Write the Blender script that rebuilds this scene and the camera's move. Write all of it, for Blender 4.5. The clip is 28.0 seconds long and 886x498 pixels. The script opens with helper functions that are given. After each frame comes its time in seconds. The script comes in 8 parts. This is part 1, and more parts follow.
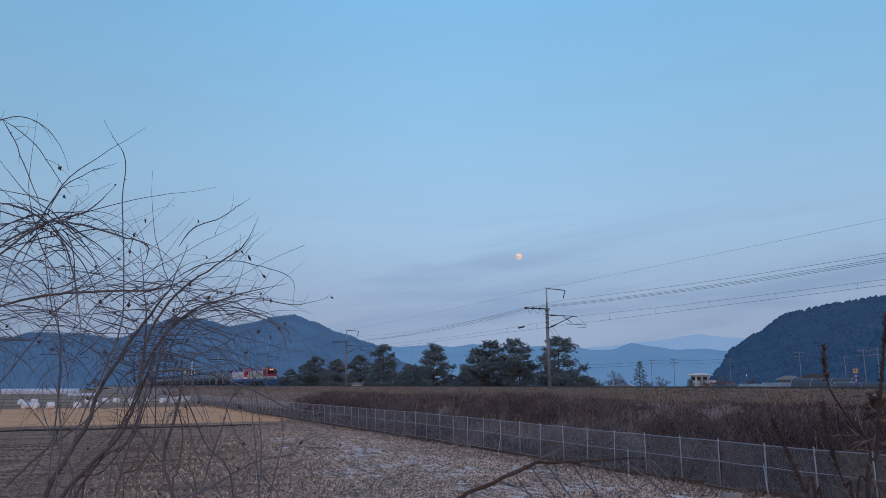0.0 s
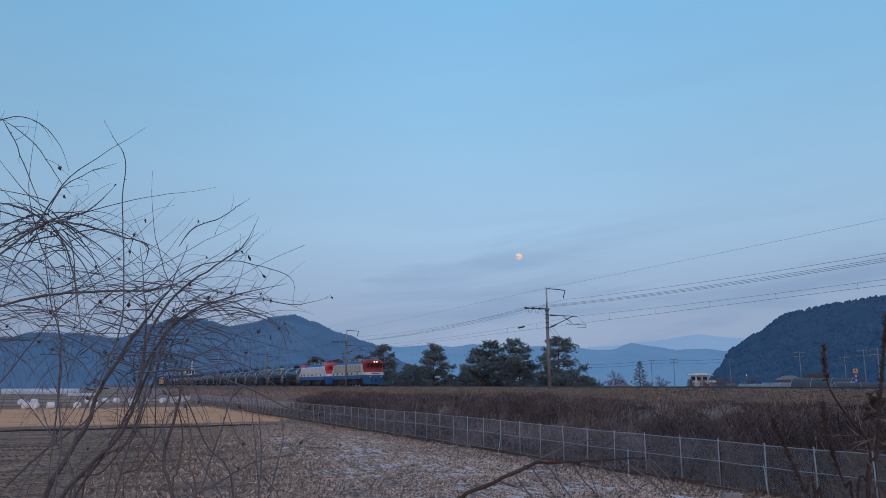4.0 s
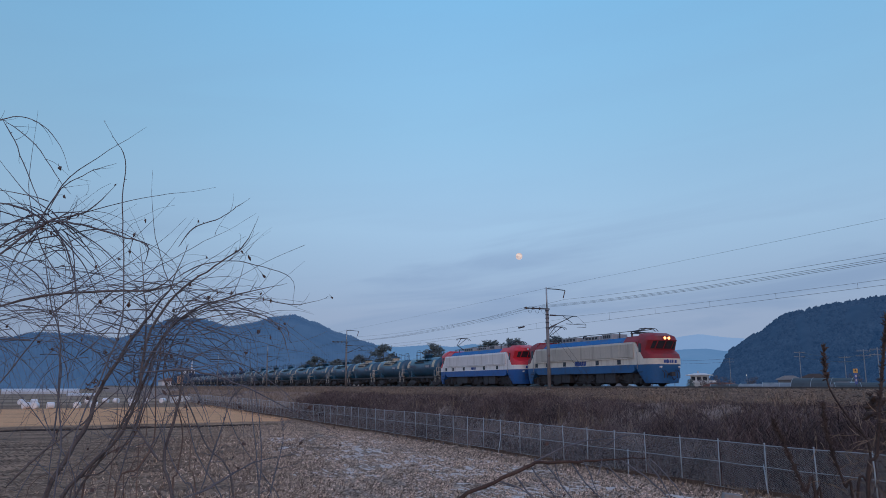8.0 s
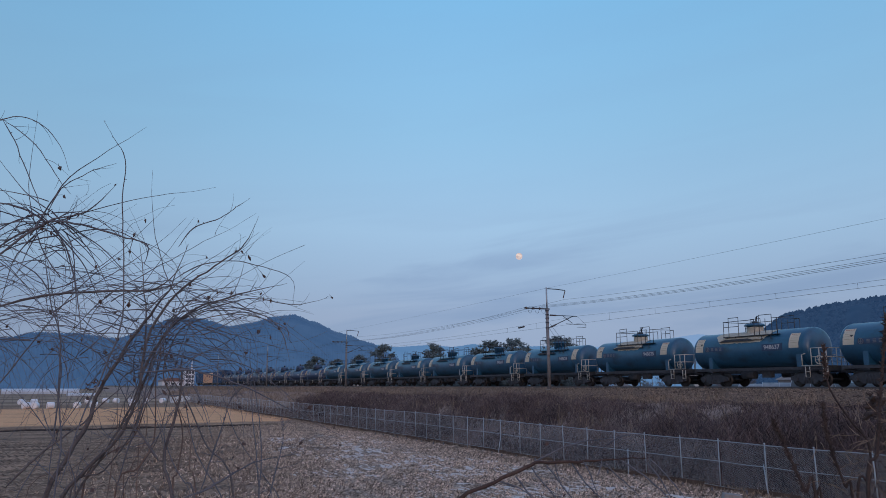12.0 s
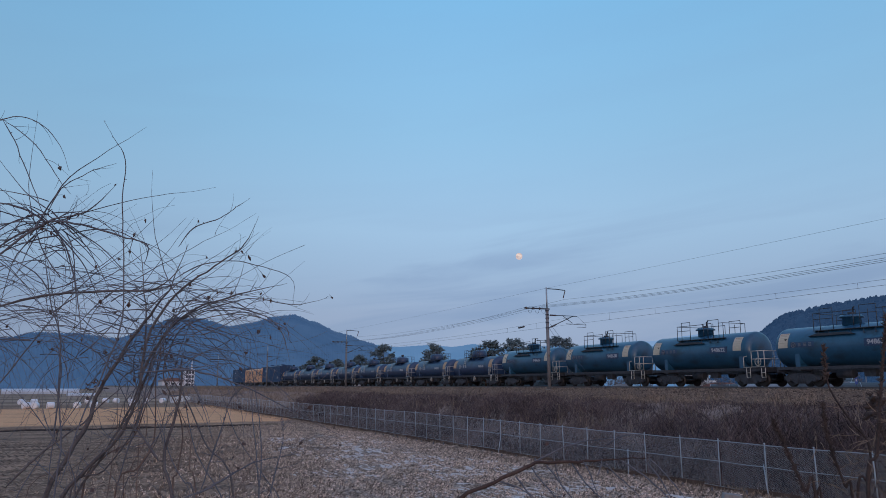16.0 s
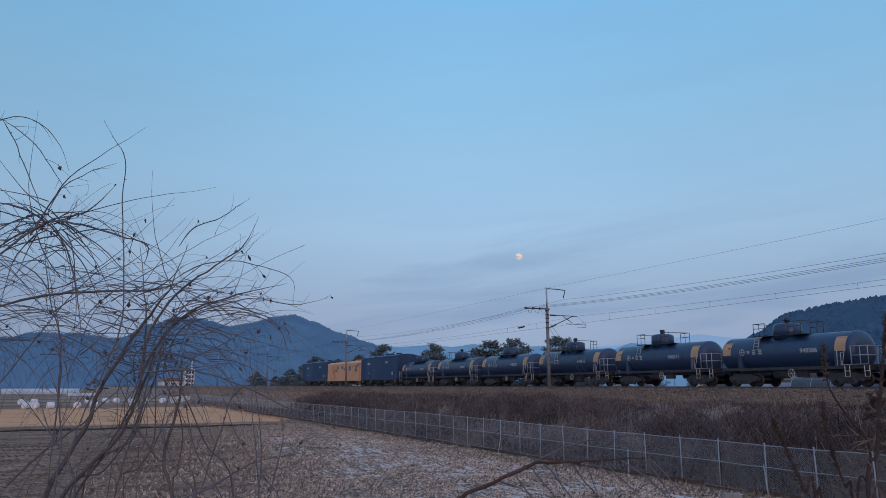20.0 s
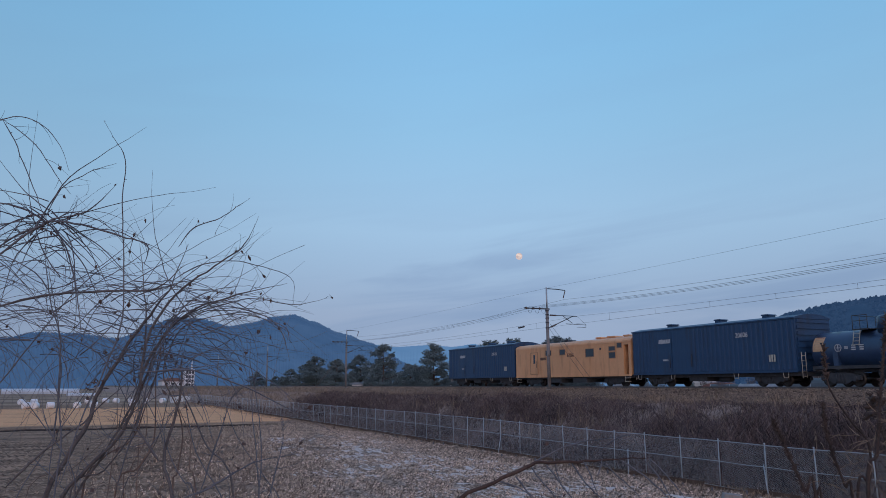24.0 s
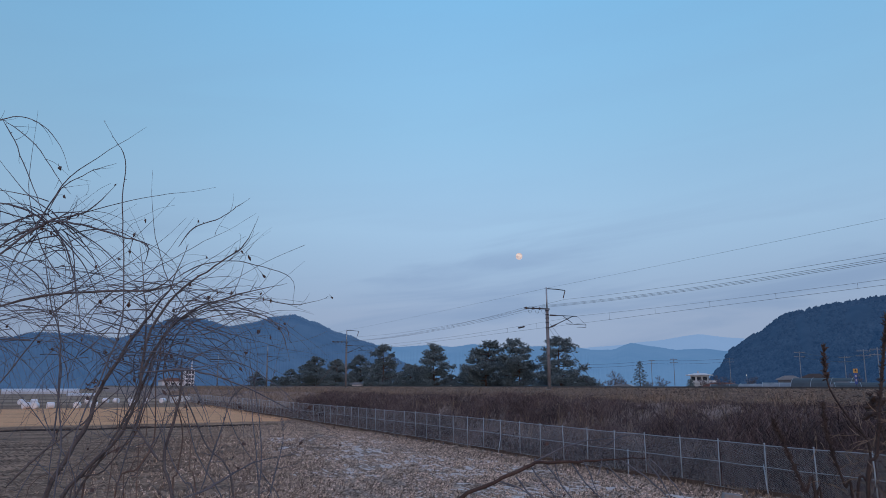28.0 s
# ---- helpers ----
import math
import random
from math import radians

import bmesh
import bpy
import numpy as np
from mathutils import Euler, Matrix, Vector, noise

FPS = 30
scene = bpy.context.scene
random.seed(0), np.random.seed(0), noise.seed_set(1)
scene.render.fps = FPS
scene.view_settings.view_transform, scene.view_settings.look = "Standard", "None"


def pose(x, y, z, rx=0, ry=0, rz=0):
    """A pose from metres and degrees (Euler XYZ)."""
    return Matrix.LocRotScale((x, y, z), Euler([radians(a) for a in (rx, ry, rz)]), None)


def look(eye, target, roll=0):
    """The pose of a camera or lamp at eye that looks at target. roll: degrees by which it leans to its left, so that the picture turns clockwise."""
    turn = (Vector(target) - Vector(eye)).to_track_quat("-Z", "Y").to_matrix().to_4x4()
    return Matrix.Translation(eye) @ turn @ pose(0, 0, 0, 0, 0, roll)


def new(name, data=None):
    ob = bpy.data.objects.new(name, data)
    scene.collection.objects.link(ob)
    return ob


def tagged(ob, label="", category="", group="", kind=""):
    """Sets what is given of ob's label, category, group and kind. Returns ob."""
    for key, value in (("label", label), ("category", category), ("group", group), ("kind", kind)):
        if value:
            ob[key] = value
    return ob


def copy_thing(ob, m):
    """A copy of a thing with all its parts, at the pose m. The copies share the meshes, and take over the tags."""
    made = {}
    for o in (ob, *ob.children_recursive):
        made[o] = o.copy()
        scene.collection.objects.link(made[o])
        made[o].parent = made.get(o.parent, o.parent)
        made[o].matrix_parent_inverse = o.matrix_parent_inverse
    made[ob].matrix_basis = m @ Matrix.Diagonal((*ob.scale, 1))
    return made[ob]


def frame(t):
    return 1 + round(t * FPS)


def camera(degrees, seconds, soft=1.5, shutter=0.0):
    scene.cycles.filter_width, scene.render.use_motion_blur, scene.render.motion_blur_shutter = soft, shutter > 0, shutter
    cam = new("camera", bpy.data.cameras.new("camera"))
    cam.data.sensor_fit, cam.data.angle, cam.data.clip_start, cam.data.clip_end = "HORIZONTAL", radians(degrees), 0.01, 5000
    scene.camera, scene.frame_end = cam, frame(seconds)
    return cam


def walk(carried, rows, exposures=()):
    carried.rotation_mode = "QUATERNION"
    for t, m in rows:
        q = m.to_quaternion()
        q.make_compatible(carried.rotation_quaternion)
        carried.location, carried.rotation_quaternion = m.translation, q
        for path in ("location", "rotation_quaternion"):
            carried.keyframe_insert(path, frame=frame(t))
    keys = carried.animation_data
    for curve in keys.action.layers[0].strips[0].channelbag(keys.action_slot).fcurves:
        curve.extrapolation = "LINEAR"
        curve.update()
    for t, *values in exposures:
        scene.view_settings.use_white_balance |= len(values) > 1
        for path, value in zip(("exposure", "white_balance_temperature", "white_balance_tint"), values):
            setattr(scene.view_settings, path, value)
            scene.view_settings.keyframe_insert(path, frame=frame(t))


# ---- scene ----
EYE = (0.0, 0.0, 3.65)
AHEAD = (-0.894575, 0.411193, 0.175088)
cam = camera(60.0, 28.0, soft=0.5)
VIEW = look(EYE, [e + 10 * a for e, a in zip(EYE, AHEAD)])
walk(cam, [(0.0, VIEW), (28.0, VIEW)], exposures=[(0.0, 0.0), (28.0, 0.0)])

# ---- world and light: dawn, the full moon setting opposite a sun that is just coming up ----
SUN_FROM = Vector((0.93, -0.36, 0.07)).normalized()
RAIL_Z = 3.58
TRACK_Y = 39.3


def make_world():
    w = bpy.data.worlds.new("dawn_sky")
    w.use_nodes = True
    scene.world = w
    nt = w.node_tree
    nt.nodes.clear()
    N, L = nt.nodes.new, nt.links.new
    co = N("ShaderNodeTexCoord")
    sep = N("ShaderNodeSeparateXYZ")
    L(co.outputs["Generated"], sep.inputs[0])
    # colour by height above the horizon
    ramp = N("ShaderNodeValToRGB")
    stops = [(0.0, (0.10, 0.12, 0.16)), (0.497, (0.20, 0.24, 0.32)), (0.503, (0.285, 0.395, 0.62)), (0.545, (0.315, 0.425, 0.65)),
             (0.60, (0.37, 0.58, 0.835)), (0.66, (0.30, 0.575, 0.862)), (0.735, (0.232, 0.545, 0.885)), (1.0, (0.285, 0.41, 0.78))]
    el = ramp.color_ramp.elements
    while len(el) < len(stops):
        el.new(0.5)
    for e, (p, c) in zip(el, stops):
        e.position, e.color = p, (*c, 1)
    half = N("ShaderNodeMath"); half.operation = "MULTIPLY_ADD"
    half.inputs[1].default_value = half.inputs[2].default_value = 0.5
    L(sep.outputs[2], half.inputs[0])
    L(half.outputs[0], ramp.inputs[0])
    # thin streaks of cloud low in the sky
    slope = N("ShaderNodeVectorMath"); slope.operation = "DOT_PRODUCT"; slope.inputs[1].default_value = (-0.046, -0.10, 1.0)
    L(co.outputs["Generated"], slope.inputs[0])
    comb = N("ShaderNodeCombineXYZ")
    L(sep.outputs[0], comb.inputs[0]); L(sep.outputs[1], comb.inputs[1]); L(slope.outputs["Value"], comb.inputs[2])
    mp = N("ShaderNodeMapping")
    mp.inputs["Scale"].default_value = (1.5, 1.5, 13.0)
    mp.inputs["Location"].default_value = (0.35, 0.1, 0.55)
    L(comb.outputs[0], mp.inputs[0])
    nz = N("ShaderNodeTexNoise")
    nz.inputs["Scale"].default_value, nz.inputs["Detail"].default_value, nz.inputs["Roughness"].default_value = 1.7, 5.0, 0.5
    nz.inputs["Distortion"].default_value = 0.5
    L(mp.outputs[0], nz.inputs[0])
    cr = N("ShaderNodeMapRange")
    cr.inputs[1].default_value, cr.inputs[2].default_value = 0.43, 0.66
    cr.interpolation_type = "SMOOTHSTEP"
    L(nz.outputs[0], cr.inputs[0])
    low = N("ShaderNodeMapRange")
    low.interpolation_type = "SMOOTHSTEP"
    low.inputs[1].default_value, low.inputs[2].default_value, low.inputs[3].default_value, low.inputs[4].default_value = 0.08, 0.25, 0.85, 0.04
    L(sep.outputs[2], low.inputs[0])
    am = N("ShaderNodeMath"); am.operation = "MULTIPLY"
    L(cr.outputs[0], am.inputs[0]); L(low.outputs[0], am.inputs[1])
    mix = N("ShaderNodeMix"); mix.data_type = "RGBA"
    L(am.outputs[0], mix.inputs[0]); L(ramp.outputs[0], mix.inputs[6])
    mix.inputs[7].default_value = (0.225, 0.345, 0.585, 1)
    # a little deeper to the south-west, and the warm glow of the coming sun behind the viewer
    def facing(way, a, b, lo, hi):
        dot = N("ShaderNodeVectorMath"); dot.operation = "DOT_PRODUCT"; dot.inputs[1].default_value = way
        L(co.outputs["Generated"], dot.inputs[0])
        r = N("ShaderNodeMapRange"); r.interpolation_type = "SMOOTHSTEP"
        for i, v in enumerate((a, b, lo, hi)):
            r.inputs[i + 1].default_value = v
        L(dot.outputs["Value"], r.inputs[0])
        return r.outputs[0]
    side = N("ShaderNodeVectorMath"); side.operation = "SCALE"
    L(mix.outputs[2], side.inputs[0])
    both = N("ShaderNodeMath"); both.operation = "MULTIPLY"
    L(facing((0.418, 0.909, 0.0), -0.60, 0.05, 0.82, 1.005), both.inputs[0]); L(facing((0.418, 0.909, 0.0), 0.0, 0.5, 1.0, 0.935), both.inputs[1])
    L(both.outputs[0], side.inputs["Scale"])
    dawn = N("ShaderNodeMix"); dawn.data_type = "RGBA"
    L(facing(tuple(SUN_FROM), -0.1, 1.0, 0.0, 0.75), dawn.inputs[0])
    L(side.outputs[0], dawn.inputs[6])
    dawn.inputs[7].default_value = (0.83, 0.69, 0.90, 1)
    b1 = N("ShaderNodeBackground"); b1.inputs[1].default_value = 1.0
    L(dawn.outputs[2], b1.inputs[0])
    sky = N("ShaderNodeTexSky"); sky.sky_type = "NISHITA"; sky.sun_disc = False
    sky.sun_elevation = math.asin(SUN_FROM.z)
    sky.sun_rotation = math.atan2(SUN_FROM.x, SUN_FROM.y)
    b2 = N("ShaderNodeBackground"); b2.inputs[1].default_value = 0.12
    L(sky.outputs[0], b2.inputs[0])
    ms = N("ShaderNodeMixShader"); ms.inputs[0].default_value = 0.12
    L(b1.outputs[0], ms.inputs[1]); L(b2.outputs[0], ms.inputs[2])
    out = N("ShaderNodeOutputWorld")
    L(ms.outputs[0], out.inputs[0])


make_world()
sun = new("sun", bpy.data.lights.new("sun", "SUN"))
sun.data.energy, sun.data.angle, sun.data.color = 0.35, radians(14), (1.0, 0.80, 0.64)
sun.matrix_world = look(SUN_FROM * 50, (0, 0, 0))


# ---- materials ----
def mat(name, c1, c2, scale=3.0, rough=0.7, bump=0.2, metal=0.0, fine=25.0, stretch=(1, 1, 1), spread=0.25, island=False, dirt=None):
    """Two-scale mottled surface between two base colours."""
    m = bpy.data.materials.new(name)
    m.use_nodes = True
    nt = m.node_tree
    N, L = nt.nodes.new, nt.links.new
    bs = nt.nodes["Principled BSDF"]
    co = N("ShaderNodeTexCoord")
    mp = N("ShaderNodeMapping"); mp.inputs["Scale"].default_value = stretch
    L(co.outputs["Object"], mp.inputs[0])
    a = N("ShaderNodeTexNoise"); a.inputs["Scale"].default_value = scale; a.inputs["Detail"].default_value = 5
    b = N("ShaderNodeTexNoise"); b.inputs["Scale"].default_value = scale * fine / 3.0; b.inputs["Detail"].default_value = 4
    L(mp.outputs[0], a.inputs[0]); L(mp.outputs[0], b.inputs[0])
    ad = N("ShaderNodeMath"); ad.operation = "MULTIPLY_ADD"; ad.inputs[1].default_value = 0.45
    sc = N("ShaderNodeMath"); sc.operation = "MULTIPLY"; sc.inputs[1].default_value = 0.55
    L(a.outputs[0], sc.inputs[0]); L(b.outputs[0], ad.inputs[0]); L(sc.outputs[0], ad.inputs[2])
    mr = N("ShaderNodeMapRange"); mr.inputs[1].default_value, mr.inputs[2].default_value = 0.5 - spread, 0.5 + spread
    L(ad.outputs[0], mr.inputs[0])
    fac = mr.outputs[0]
    rnd = N("ShaderNodeNewGeometry").outputs["Random Per Island"] if island else N("ShaderNodeObjectInfo").outputs["Random"]
    j = N("ShaderNodeMath"); j.operation = "MULTIPLY_ADD"; j.inputs[1].default_value = float(island) if island else 0.16
    L(rnd, j.inputs[0])
    half = N("ShaderNodeMath"); half.operation = "ADD"; half.inputs[1].default_value = -0.5 * float(island) if island else -0.08
    L(fac, half.inputs[0]); L(half.outputs[0], j.inputs[2])
    mx = N("ShaderNodeMix"); mx.data_type = "RGBA"; mx.clamp_factor = True
    L(j.outputs[0], mx.inputs[0])
    mx.inputs[6].default_value, mx.inputs[7].default_value = (*c1, 1), (*c2, 1)
    last = mx.outputs[2]
    if dirt:
        dn = N("ShaderNodeTexNoise"); dn.inputs["Scale"].default_value = dirt[1]; dn.inputs["Detail"].default_value = 6
        dm = N("ShaderNodeMapping"); dm.inputs["Scale"].default_value = dirt[2] if len(dirt) > 2 else (1, 1, 1)
        L(co.outputs["Object"], dm.inputs[0]); L(dm.outputs[0], dn.inputs[0])
        dr = N("ShaderNodeMapRange"); dr.inputs[1].default_value, dr.inputs[2].default_value = 0.52, 0.75
        L(dn.outputs[0], dr.inputs[0])
        d = N("ShaderNodeMix"); d.data_type = "RGBA"
        L(dr.outputs[0], d.inputs[0]); L(last, d.inputs[6]); d.inputs[7].default_value = (*dirt[0], 1)
        last = d.outputs[2]
    L(last, bs.inputs["Base Color"])
    rr = N("ShaderNodeMapRange"); rr.inputs[3].default_value, rr.inputs[4].default_value = max(0.02, rough - 0.12), min(1, rough + 0.12)
    L(b.outputs[0], rr.inputs[0]); L(rr.outputs[0], bs.inputs["Roughness"])
    bs.inputs["Metallic"].default_value = metal
    bs.inputs["Specular IOR Level"].default_value = 0.12 if rough >= 0.85 else 0.5
    if bump:
        bp = N("ShaderNodeBump"); bp.inputs["Strength"].default_value = bump; bp.inputs["Distance"].default_value = 0.02
        L(ad.outputs[0], bp.inputs["Height"]); L(bp.outputs[0], bs.inputs["Normal"])
    return m


def glow(name, colour, strength):
    m = bpy.data.materials.new(name)
    m.use_nodes = True
    bs = m.node_tree.nodes["Principled BSDF"]
    bs.inputs["Base Color"].default_value = (*colour, 1)
    bs.inputs["Emission Color"].default_value = (*colour, 1)
    bs.inputs["Emission Strength"].default_value = strength
    return m


def glass(name, tint=(0.03, 0.04, 0.05)):
    m = bpy.data.materials.new(name)
    m.use_nodes = True
    bs = m.node_tree.nodes["Principled BSDF"]
    bs.inputs["Base Color"].default_value = (*tint, 1)
    bs.inputs["Roughness"].default_value = 0.06
    bs.inputs["IOR"].default_value = 1.5
    return m


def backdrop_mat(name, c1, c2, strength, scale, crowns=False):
    """A far ridge with a little texture, its blue air haze painted as emission."""
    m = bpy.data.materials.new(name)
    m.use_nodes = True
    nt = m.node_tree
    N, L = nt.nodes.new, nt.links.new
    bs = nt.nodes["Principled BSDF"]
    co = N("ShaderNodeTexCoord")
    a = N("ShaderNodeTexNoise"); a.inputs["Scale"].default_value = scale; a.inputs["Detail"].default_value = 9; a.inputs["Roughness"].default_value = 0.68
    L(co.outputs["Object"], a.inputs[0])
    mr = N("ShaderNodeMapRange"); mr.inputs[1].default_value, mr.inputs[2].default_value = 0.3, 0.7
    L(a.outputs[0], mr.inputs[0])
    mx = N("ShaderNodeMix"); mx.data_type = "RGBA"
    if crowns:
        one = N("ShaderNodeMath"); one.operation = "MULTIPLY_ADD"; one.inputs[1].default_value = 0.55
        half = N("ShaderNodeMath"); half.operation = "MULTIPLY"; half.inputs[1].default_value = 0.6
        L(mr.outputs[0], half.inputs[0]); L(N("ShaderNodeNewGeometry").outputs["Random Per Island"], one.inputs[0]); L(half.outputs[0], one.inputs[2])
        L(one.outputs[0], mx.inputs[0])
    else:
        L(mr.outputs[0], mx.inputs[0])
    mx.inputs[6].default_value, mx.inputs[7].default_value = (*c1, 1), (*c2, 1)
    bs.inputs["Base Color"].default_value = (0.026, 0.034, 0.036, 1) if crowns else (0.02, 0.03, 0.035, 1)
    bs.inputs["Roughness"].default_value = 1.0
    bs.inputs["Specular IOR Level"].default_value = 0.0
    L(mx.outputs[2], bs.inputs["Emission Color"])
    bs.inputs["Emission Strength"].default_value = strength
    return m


def field_mat():
    """Rice stubble with furrow rows, bare strips, and thin ice and frost in the low places."""
    m = bpy.data.materials.new("stubble_field")
    m.use_nodes = True
    nt = m.node_tree
    N, L = nt.nodes.new, nt.links.new
    bs = nt.nodes["Principled BSDF"]
    co = N("ShaderNodeTexCoord")
    sep = N("ShaderNodeSeparateXYZ"); L(co.outputs["Object"], sep.inputs[0])

    def math_node(op, a, b=None, c=None):
        n = N("ShaderNodeMath"); n.operation = op
        for i, v in enumerate((a, b, c)):
            if v is None:
                continue
            if hasattr(v, "links"):
                L(v, n.inputs[i])
            else:
                n.inputs[i].default_value = v
        return n.outputs[0]

    def nois(scale, detail=5, stretch=(1, 1, 1), rough=0.55):
        mp = N("ShaderNodeMapping"); mp.inputs["Scale"].default_value = stretch
        L(co.outputs["Object"], mp.inputs[0])
        n = N("ShaderNodeTexNoise"); n.inputs["Scale"].default_value, n.inputs["Detail"].default_value = scale, detail
        n.inputs["Roughness"].default_value = rough
        L(mp.outputs[0], n.inputs[0])
        return n.outputs[0]

    def rng(v, a, b, lo=0.0, hi=1.0, smooth=False):
        n = N("ShaderNodeMapRange"); n.inputs[1].default_value, n.inputs[2].default_value = a, b
        n.inputs[3].default_value, n.inputs[4].default_value = lo, hi
        if smooth:
            n.interpolation_type = "SMOOTHSTEP"
        L(v, n.inputs[0])
        return n.outputs[0]

    def blend(f, a, b):
        n = N("ShaderNodeMix"); n.data_type = "RGBA"
        L(f, n.inputs[0])
        for i, v in ((6, a), (7, b)):
            if isinstance(v, tuple):
                n.inputs[i].default_value = (*v, 1)
            else:
                L(v, n.inputs[i])
        return n.outputs[2]

    big, mid, fine = nois(0.05), nois(0.6, 6), nois(7.0, 5, (1, 0.6, 1), 0.7)
    clod = nois(3.4, 5, (1.0, 0.5, 1), 0.72)
    grit = nois(9.0, 4, (0.9, 0.55, 1), 0.65)
    soil = blend(rng(grit, 0.44, 0.57), (0.085, 0.058, 0.044), (0.60, 0.445, 0.34))
    soil = blend(rng(clod, 0.485, 0.535, 0, 0.50), soil, (0.10, 0.072, 0.052))
    soil = blend(rng(fine, 0.54, 0.62, 0, 0.75), soil, (0.60, 0.47, 0.375))
    soil = blend(rng(mid, 0.46, 0.68, 0, 0.35), soil, (0.26, 0.195, 0.148))
    # stubble rows that run beside the fence
    row = N("ShaderNodeMath"); row.operation = "FRACT"
    L(math_node("MULTIPLY_ADD", sep.outputs[1], 3.23, math_node("MULTIPLY", mid, 1.6)), row.inputs[0])
    gap = math_node("MULTIPLY", rng(row.outputs[0], 0.28, 0.42, 0.40, 0), rng(sep.outputs[0], -70, -45, 0.2, 1))
    soil = blend(math_node("MULTIPLY", gap, rng(clod, 0.40, 0.50)), soil, (0.050, 0.038, 0.030))
    # the western, unfrozen part is darker and olive brown
    olive = math_node("MULTIPLY", rng(math_node("MULTIPLY_ADD", sep.outputs[0], 0.22, sep.outputs[1]), -5.5, 5.0, 1, 0, True), 0.75)
    soil = blend(olive, soil, blend(rng(nois(1.6, 5, (1.6, 0.12, 1), 0.6), 0.4, 0.6), (0.110, 0.067, 0.045), (0.42, 0.272, 0.178)))
    # the mown, paler paddy that lies past the low bund
    x, y = sep.outputs[0], sep.outputs[1]
    edge = math_node("MULTIPLY_ADD", mid, 3.0, x)
    pale = math_node("MULTIPLY", rng(edge, -80, -78, 1, 0), rng(edge, -141, -138, 0, 1))
    pale = math_node("MULTIPLY", pale, rng(math_node("MULTIPLY_ADD", mid, 4.0, y), 22.2, 23.2, 1, 0))
    straw = blend(rng(fine, 0.3, 0.7), (0.56, 0.285, 0.14), (0.88, 0.49, 0.27))
    col = blend(pale, soil, straw)
    far = rng(edge, -190, -150, 1, 0)
    plots = rng(nois(0.055, 3, (1.2, 0.05, 1)), 0.44, 0.56)
    col = blend(math_node("MULTIPLY", far, 0.75), col, blend(plots, (0.17, 0.125, 0.092), (0.46, 0.34, 0.25)))
    # wheel ruts, furrow rows and the shaded ditch
    rut = nois(0.75, 4, (1, 0.07, 1), 0.6)
    col = blend(rng(rut, 0.53, 0.66, 0, 0.55), col, (0.058, 0.040, 0.034))
    wob = math_node("MULTIPLY_ADD", y, 0.09, math_node("MULTIPLY_ADD", mid, 0.8, x))
    # the first line paints the bund's shade over damp ditch soil
    for at, half, deep in ((-72.9, 0.55, 0.9), (-55.2, 0.30, 0.55), (-47.3, 0.22, 0.45), (-62.0, 0.25, 0.4)):
        line = rng(math_node("ABSOLUTE", math_node("ADD", wob, -at)), half * 0.5, half, deep, 0.0)
        line = math_node("MULTIPLY", line, rng(y, 14.0, 18.0, 1, 0))
        col = blend(line, col, (0.030, 0.022, 0.020))
    # white frost on the clods of the wet side near the fence
    inner = math_node("MULTIPLY_ADD", x, 0.28, math_node("MULTIPLY_ADD", mid, 5.0, y))
    near = math_node("MULTIPLY", rng(x, -70, -48, 0, 1, True), rng(inner, 0.5, 4.0, 0, 1, True))
    near = math_node("MULTIPLY", near, rng(y, 18.0, 20.0, 1, 0, True))
    near = math_node("MULTIPLY", near, rng(olive, 0.0, 0.3, 1, 0))
    frost = math_node("MULTIPLY", rng(nois(3.3, 6, (0.6, 1, 1), 0.7), 0.50, 0.68), math_node("MULTIPLY_ADD", near, 0.75, 0.07))
    col = blend(math_node("MULTIPLY", frost, 0.62), col, (0.64, 0.575, 0.53))
    col = blend(rng(y, 20.0, 20.8), col, blend(rng(fine, 0.35, 0.65), (0.05, 0.038, 0.032), (0.19, 0.14, 0.11)))
    L(col, bs.inputs["Base Color"])
    bs.inputs["Roughness"].default_value, bs.inputs["Specular IOR Level"].default_value = 0.95, 0.05
    bp = N("ShaderNodeBump"); bp.inputs["Strength"].default_value = 0.8; bp.inputs["Distance"].default_value = 0.10
    L(fine, bp.inputs["Height"]); L(bp.outputs[0], bs.inputs["Normal"])
    return m


